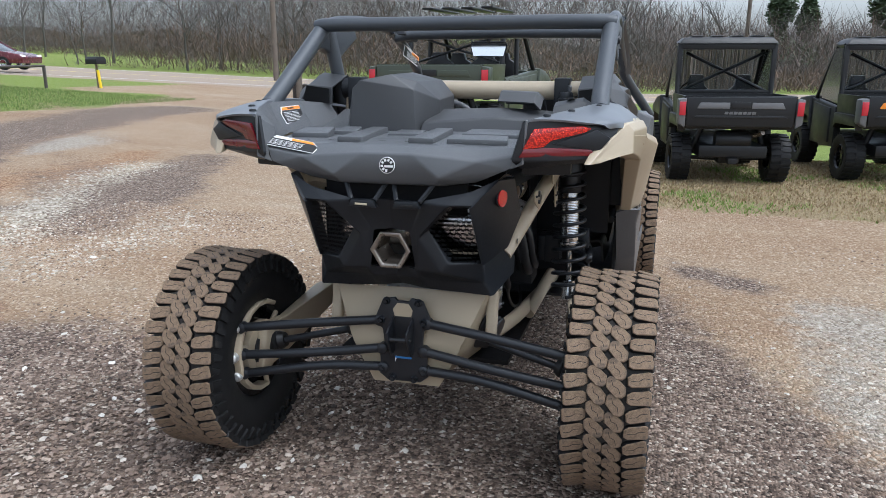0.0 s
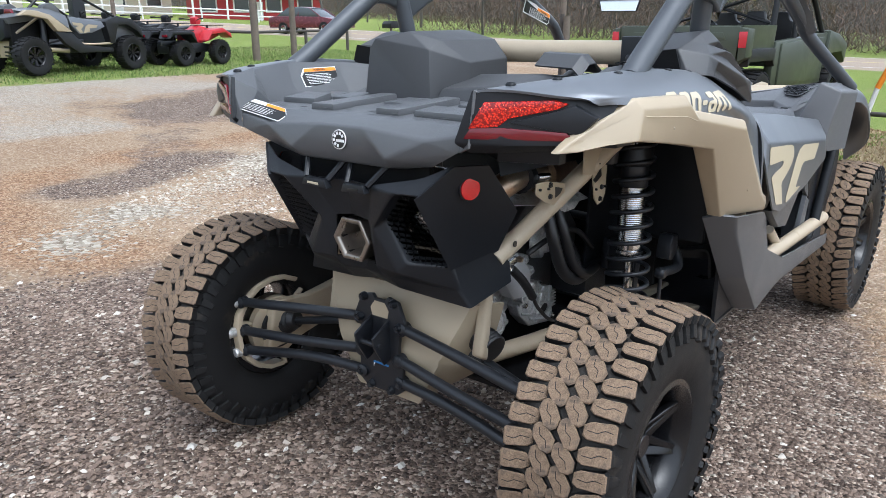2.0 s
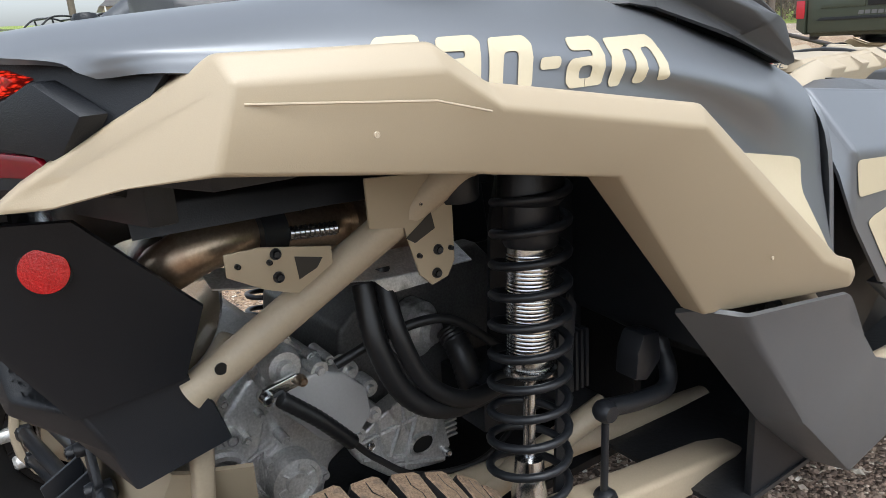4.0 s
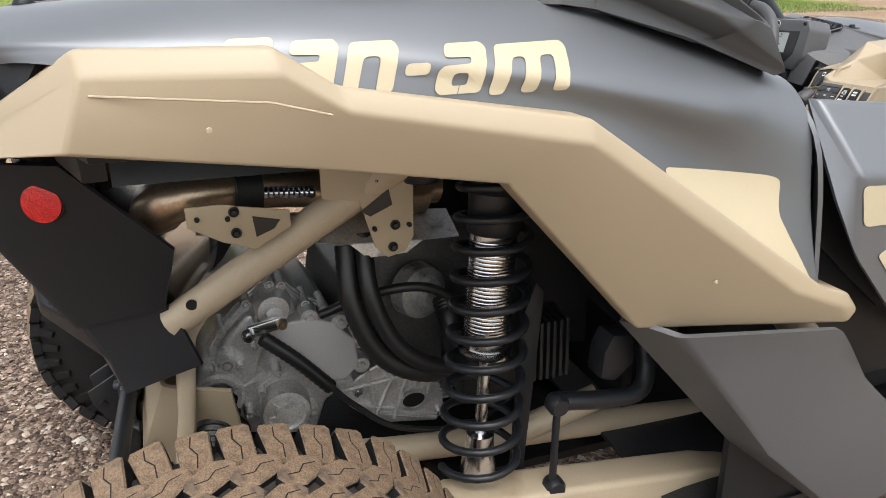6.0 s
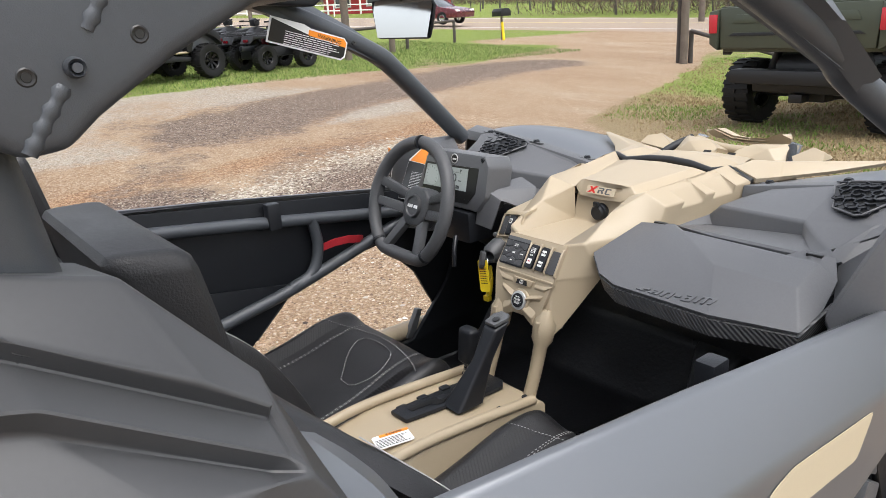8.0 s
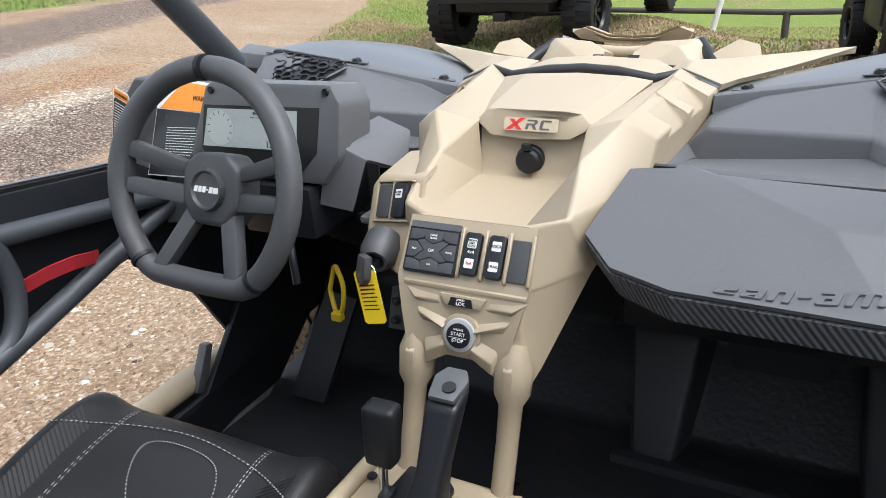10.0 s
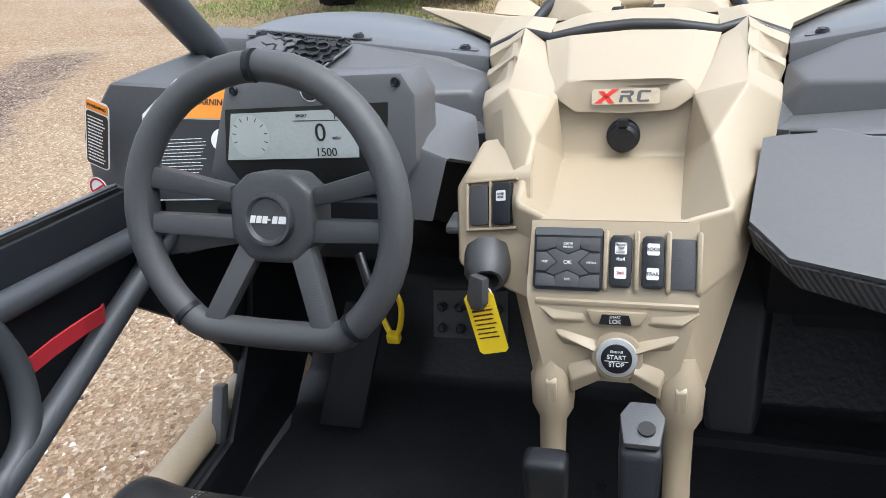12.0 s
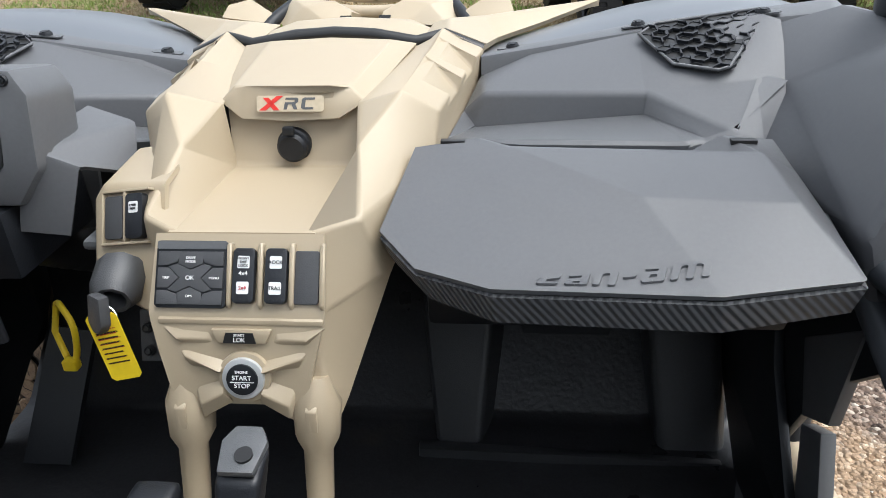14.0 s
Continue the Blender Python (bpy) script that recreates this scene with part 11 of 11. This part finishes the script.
def building(b, d, w, depth, h, wall, roof, label, windows):
    x, y = at_bearing(b, d)
    z = float(rise(np.float64(x), np.float64(y))) - 0.3
    bl = thing("roadside_building", label, "building", at=(0, 0, 0))
    prism("wall", [(-w / 2, 0), (w / 2, 0), (w / 2, h), (0, h + w * 0.0 + 0.0), (-w / 2, h)], 0, depth, wall, bl, axis="y", bevel=0)
    prism("roof", [(-w / 2 - 0.6, h - 0.1), (w / 2 + 0.6, h - 0.1), (w / 2 - w * 0.18, h + 2.6), (-w / 2 + w * 0.18, h + 2.6)], -2.2, depth + 0.6, roof, bl, "metal roof", axis="y", bevel=0)
    for k in range(windows):
        wx = -w / 2 + w * (k + 0.5) / windows
        wd = prism("window", [(wx - 0.7, 1.2), (wx + 0.7, 1.2), (wx + 0.7, 2.4), (wx - 0.7, 2.4)], -0.06, -0.01, MB["glass_dark"], bl, axis="y", bevel=0)
        prism("window_frame", [(wx - 0.85, 1.05), (wx + 0.85, 1.05), (wx + 0.85, 2.55), (wx - 0.85, 2.55)], -0.045, -0.005, M["white"], wd, axis="y", bevel=0)
        tube("porch_post", [(wx - w / windows / 2, -2.0, 0), (wx - w / windows / 2, -2.0, h - 0.1)], 0.1, M["white"], bl, seg=8)
    prism("door", [(-0.5, 0), (0.5, 0), (0.5, 2.1), (-0.5, 2.1)], -0.07, -0.012, M["white"], bl, axis="y", bevel=0)
    bl.matrix_basis = pose(x, y, z, 0, 0, b + 8)
    return bl


building(54.0, 80, 13, 9, 3.2, MB["siding_red"], MB["roof_red"], "red sided building with white posts and a red metal roof", 4)
building(63.5, 88, 11, 8, 3.4, MB["siding_white"], MB["roof_red"], "cream building with a red metal roof", 3)
building(74, 96, 16, 10, 3.6, MB["siding_white"], MB["body_grey"], "long pale building across the road", 4)
wf = thing("white_rail_fence", "white rail fence across the road", "fence", at=(-60, 40, 2))
fp = [at_bearing(50 + 4 * k, 70) for k in range(9)]
for (x0, y0), (x1, y1) in zip(fp, fp[1:]):
    z0, z1 = (float(rise(np.float64(a), np.float64(b))) for a, b in ((x0, y0), (x1, y1)))
    tube("post", [(x0, y0, z0 - 0.1), (x0, y0, z0 + 1.1)], 0.06, M["white"], wf, seg=6)
    for hh in (0.5, 1.0):
        tube("rail", [(x0, y0, z0 + hh), (x1, y1, z1 + hh)], 0.05, M["white"], wf, seg=6)

# ---- winter wood ----
def bare_tree(name, h, seed, spread=0.5):
    """A leafless tree: trunk, forks and twigs that thin out, in one mesh for the wood and one for the twigs."""
    rnd = random.Random(seed)
    verts, faces, tv, tf = [], [], [], []

    def limb(p, d, length, r, depth):
        steps = 3 if depth < 3 else 2
        pts = [p]
        for _ in range(steps):
            d = (d + Vector((rnd.uniform(-1, 1), rnd.uniform(-1, 1), rnd.uniform(-0.4, 0.6))) * 0.16).normalized()
            pts.append(pts[-1] + d * length / steps)
        n = 6 if depth == 0 else 4 if depth < 3 else 3
        V, Fc = (verts, faces) if depth < 3 else (tv, tf)
        base = len(V)
        ref = d.orthogonal().normalized()
        o = d.cross(ref)
        for i, q in enumerate(pts):
            rr = r * (1 - 0.5 * i / steps)
            for k in range(n):
                a = 2 * math.pi * k / n
                V.append(q + (ref * math.cos(a) + o * math.sin(a)) * rr)
        for i in range(steps):
            for k in range(n):
                Fc.append((base + i * n + k, base + i * n + (k + 1) % n, base + (i + 1) * n + (k + 1) % n, base + (i + 1) * n + k))
        if depth < 5:
            for _ in range(rnd.choice((3, 4)) if depth else 6):
                at = pts[rnd.randint(1, steps)] if depth else pts[rnd.randint(1, steps)].lerp(pts[-1], rnd.random())
                nd = (d * 0.7 + Vector((rnd.uniform(-1, 1), rnd.uniform(-1, 1), rnd.uniform(-0.2, 0.7))) * spread * 1.6).normalized()
                limb(at, nd, length * rnd.uniform(0.45, 0.7), r * rnd.uniform(0.35, 0.5), depth + 1)
    limb(Vector((0, 0, -0.3)), Vector((0, 0, 1)), h * 0.55, h * 0.014, 0)
    t = thing(name, "bare grey winter tree at the wood's edge", "tree", "winter wood")
    for nm, V, Fc in (("trunk", verts, faces), ("crown", tv, tf)):
        me = bpy.data.meshes.new(nm)
        me.from_pydata(V, [], Fc)
        me.materials.append(MB["bark"])
        o = hang(new(nm, me), t)
    return t


def wood_place(rnd, u, v):
    y = 32.0 + 0.25 * u + 1.03 * v
    return u, y


rnd = random.Random(12)
kinds = [bare_tree("bare_tree", 15, 3), bare_tree("bare_tree", 12, 8, 0.6), bare_tree("bare_tree", 17, 21, 0.42), bare_tree("bare_tree", 10, 30, 0.7)]
placed = 0
for i in range(130):
    u = rnd.uniform(-95, 75)
    v = rnd.uniform(19, 46)
    if u < -38 and v < 60 and rnd.random() < 0.75:
        continue
    x, y = wood_place(rnd, u, v)
    m = ground_pose(x, y, rnd.uniform(0, 360)) @ Matrix.Scale(rnd.uniform(0.6, 0.95), 4)
    if placed < 4:
        kinds[placed].matrix_basis = m
    else:
        copy_thing(kinds[placed % 4], m)
    placed += 1


def brush(name, n, vlo, vhi, hmax, length, width, cols, seed, label, ulo=-130, uhi=110):
    """Thin upright sticks and twigs, too many to count."""
    g = np.random.default_rng(seed)
    u = ulo + (uhi - ulo) * g.random(n)
    v = vlo + (vhi - vlo) * g.random(n)
    v = np.where(u < -40, v + 45, v)
    y = 32.0 + 0.25 * u + 1.03 * v
    z = rise(u, y) + hmax * (0.42 + 0.58 * smooth(-u, -6, 12)) * g.random(n) ** 1.25
    d = np.stack([g.normal(0, 0.8, n), g.normal(0, 0.8, n), g.normal(0.7, 0.5, n)], 1)
    d /= np.linalg.norm(d, axis=1)[:, None]
    ln = length * (0.4 + g.random(n))
    a = np.stack([u, y, z], 1)
    side = np.stack([np.cos(g.random(n) * 6.28), g.normal(0, 0.2, n), np.zeros(n)], 1) * width * (0.5 + g.random(n))[:, None]
    V = np.stack([a - side, a + side, a + d * ln[:, None]], 1).reshape(-1, 3)
    F = np.arange(3 * n).reshape(-1, 3)
    me = bpy.data.meshes.new(name)
    me.from_pydata(V.tolist(), [], F.tolist())
    m = bpy.data.materials.new(name)
    m.use_nodes = True
    nn, ll = m.node_tree.nodes, m.node_tree.links
    gg, r = nn.new("ShaderNodeNewGeometry"), nn.new("ShaderNodeValToRGB")
    while len(r.color_ramp.elements) < len(cols):
        r.color_ramp.elements.new(0.5)
    for e, (p, q) in zip(r.color_ramp.elements, cols):
        e.position, e.color = p, (*q, 1)
    ll.new(gg.outputs["Random Per Island"], r.inputs[0])
    ll.new(r.outputs[0], nn["Principled BSDF"].inputs["Base Color"])
    nn["Principled BSDF"].inputs["Roughness"].default_value = 0.95
    me.materials.append(m)
    return tagged(new(name, me), label, "brush", kind="stuff")


TWIG = [(0.0, (0.055, 0.046, 0.043)), (0.4, (0.09, 0.078, 0.072)), (0.7, (0.125, 0.107, 0.096)), (0.9, (0.15, 0.092, 0.07)), (1.0, (0.20, 0.17, 0.15))]
brush("brush", 300000, 18, 60, 11.0, 2.0, 0.02, TWIG, 6, "grey-brown leafless brush along the road")
brush("undergrowth", 50000, 17, 30, 3.0, 0.9, 0.035, [(0.0, (0.08, 0.058, 0.046)), (0.5, (0.13, 0.092, 0.07)), (1.0, (0.19, 0.125, 0.09))], 7, "brown undergrowth along the road")
# far wood that closes the view
bm = bmesh.new()
ring = []
for k in range(97):
    a = 2 * math.pi * k / 96
    x, y = 260 * math.cos(a), 40 + 260 * math.sin(a)
    hh = 8.5 + 3 * noise.noise(Vector((k * 0.9, 0, 0))) + 3 * noise.noise(Vector((k * 2.7, 4, 0)))
    z = float(rise(np.float64(max(x, -90)), np.float64(min(y, 60))))
    ring.append((bm.verts.new((x, y, z - 30)), bm.verts.new((x, y, z + hh))))
for (a, b), (c, d) in zip(ring, ring[1:]):
    bm.faces.new((a, c, d, b))
tagged(part("far_wood", bm, mat("far_wood", (0.10, 0.094, 0.09), 1.0, var=0.35, scale=0.25, fine=1.6)), "hazy grey far wood", "backdrop", kind="structure")


def pine(x, y, h, seed):
    """An evergreen of whorled boughs with many small needle clumps."""
    rnd = random.Random(seed)
    z = float(rise(np.float64(x), np.float64(y)))
    t = thing("pine_tree", "dark green pine among bare trees", "tree", "winter wood", at=(x, y, z))
    tube("trunk", [(x, y, z - 0.5), (x, y, z + h)], [0.22, 0.18, 0.14, 0.08], MB["bark"], t, seg=8, curved=4)
    V, F = [], []
    for i in range(5200):
        u = rnd.random() ** 0.8
        zz = z + h * (0.22 + 0.78 * u)
        r = (1 - u) * h * 0.22 * (0.35 + 0.65 * rnd.random()) * (0.7 + 0.5 * math.sin(9 * u + 3 * math.sin(5 * u)))
        a = rnd.random() * 6.283
        c = Vector((x + r * math.cos(a), y + r * math.sin(a), zz - 0.25 * r))
        b = len(V)
        for _ in range(3):
            V.append(c + Vector((rnd.uniform(-1, 1), rnd.uniform(-1, 1), rnd.uniform(-0.6, 0.6))) * 0.34)
        F.append((b, b + 1, b + 2))
    me = bpy.data.meshes.new("crown")
    me.from_pydata(V, [], F)
    me.materials.append(PINE)
    hang(new("crown", me), t)


PINE = mat("pine_needles", (0.05, 0.075, 0.035), 0.8, var=0.4, scale=0.6)
for b, d, h, sd in ((-6.8, 72, 13, 1), (-8.6, 76, 11, 2), (-13, 82, 14, 3)):
    x, y = at_bearing(b, d)
    pine(x, y, h, sd)

# ---- grass blades ----
def blades(name, n, area, cols, seed, label, size):
    g = np.random.default_rng(seed)
    x, y, keep = area(g, n)
    x, y = x[keep], y[keep]
    k = len(x)
    z = rise(x, y)
    a = g.random(k) * 6.283
    hgt = size * (0.4 + 0.9 * g.random(k))
    w = 0.006 + 0.005 * g.random(k)
    lean = g.normal(0, 0.45, (k, 2)) * hgt[:, None]
    b0 = np.stack([x - w * np.cos(a), y - w * np.sin(a), z], 1)
    b1 = np.stack([x + w * np.cos(a), y + w * np.sin(a), z], 1)
    tp = np.stack([x + lean[:, 0], y + lean[:, 1], z + hgt], 1)
    V = np.stack([b0, b1, tp], 1).reshape(-1, 3)
    me = bpy.data.meshes.new(name)
    me.from_pydata(V.tolist(), [], np.arange(3 * k).reshape(-1, 3).tolist())
    m = bpy.data.materials.new(name)
    m.use_nodes = True
    nn, ll = m.node_tree.nodes, m.node_tree.links
    gg, r = nn.new("ShaderNodeNewGeometry"), nn.new("ShaderNodeValToRGB")
    while len(r.color_ramp.elements) < len(cols):
        r.color_ramp.elements.new(0.5)
    for e, (p, q) in zip(r.color_ramp.elements, cols):
        e.position, e.color = p, (*q, 1)
    ll.new(gg.outputs["Random Per Island"], r.inputs[0])
    ll.new(r.outputs[0], nn["Principled BSDF"].inputs["Base Color"])
    nn["Principled BSDF"].inputs["Roughness"].default_value = 0.8
    me.materials.append(m)
    return tagged(new(name, me), label, "grass", kind="stuff")


def near_lawn(g, n):
    x, y = -9 + 16 * g.random(n), 5.2 + 13 * g.random(n) ** 1.4
    line = np.where(x > 0.6, 5.3, 5.3 + (0.6 - x) * 0.52)
    line = np.where(x < -5.4, 8.4 + (-5.4 - x) * 2.4, line)
    return x, y, y > line + 0.3 + 0.9 * g.random(n)


def west_lawn(g, n):
    x, y = -13.3 - 9 * g.random(n), -6 + 24 * g.random(n)
    return x, y, np.ones(n, bool)


def tufted(x, y):
    """Where the lawn is green: uneven patches, thicker along the drive."""
    w = np.sin(1.9 * x + 0.8 * y) * np.sin(1.3 * y - 0.7 * x + 1.0) + 0.6 * np.sin(4.1 * x - 2.3 * y) * np.sin(3.7 * y + 1.2 * x)
    return w + 0.55 * np.exp(-((x + 2.9 + 0.25 * (y - 8)) / 1.3) ** 2) - 0.25


def green_lawn(g, n):
    x, y, keep = near_lawn(g, n)
    return x, y, keep & (tufted(x, y) > 0.55 * g.random(n))


def straw_lawn(g, n):
    x, y, keep = near_lawn(g, n)
    return x, y, keep & (tufted(x, y) < 0.1 + 0.6 * g.random(n))


blades("lawn_grass", 170000, green_lawn, [(0.0, (0.10, 0.16, 0.025)), (0.5, (0.18, 0.28, 0.045)), (0.8, (0.25, 0.28, 0.09)), (1.0, (0.36, 0.31, 0.18))], 8, "patchy short green grass beside the drive", 0.04)
blades("straw_grass", 150000, straw_lawn, [(0.0, (0.20, 0.13, 0.06)), (0.5, (0.33, 0.24, 0.125)), (0.8, (0.40, 0.31, 0.18)), (1.0, (0.26, 0.26, 0.09))], 18, "dry straw-coloured winter grass", 0.032)
blades("verge_grass", 60000, west_lawn, [(0.0, (0.07, 0.13, 0.02)), (0.6, (0.14, 0.21, 0.045)), (1.0, (0.27, 0.26, 0.12))], 9, "green grass along the drive", 0.06)
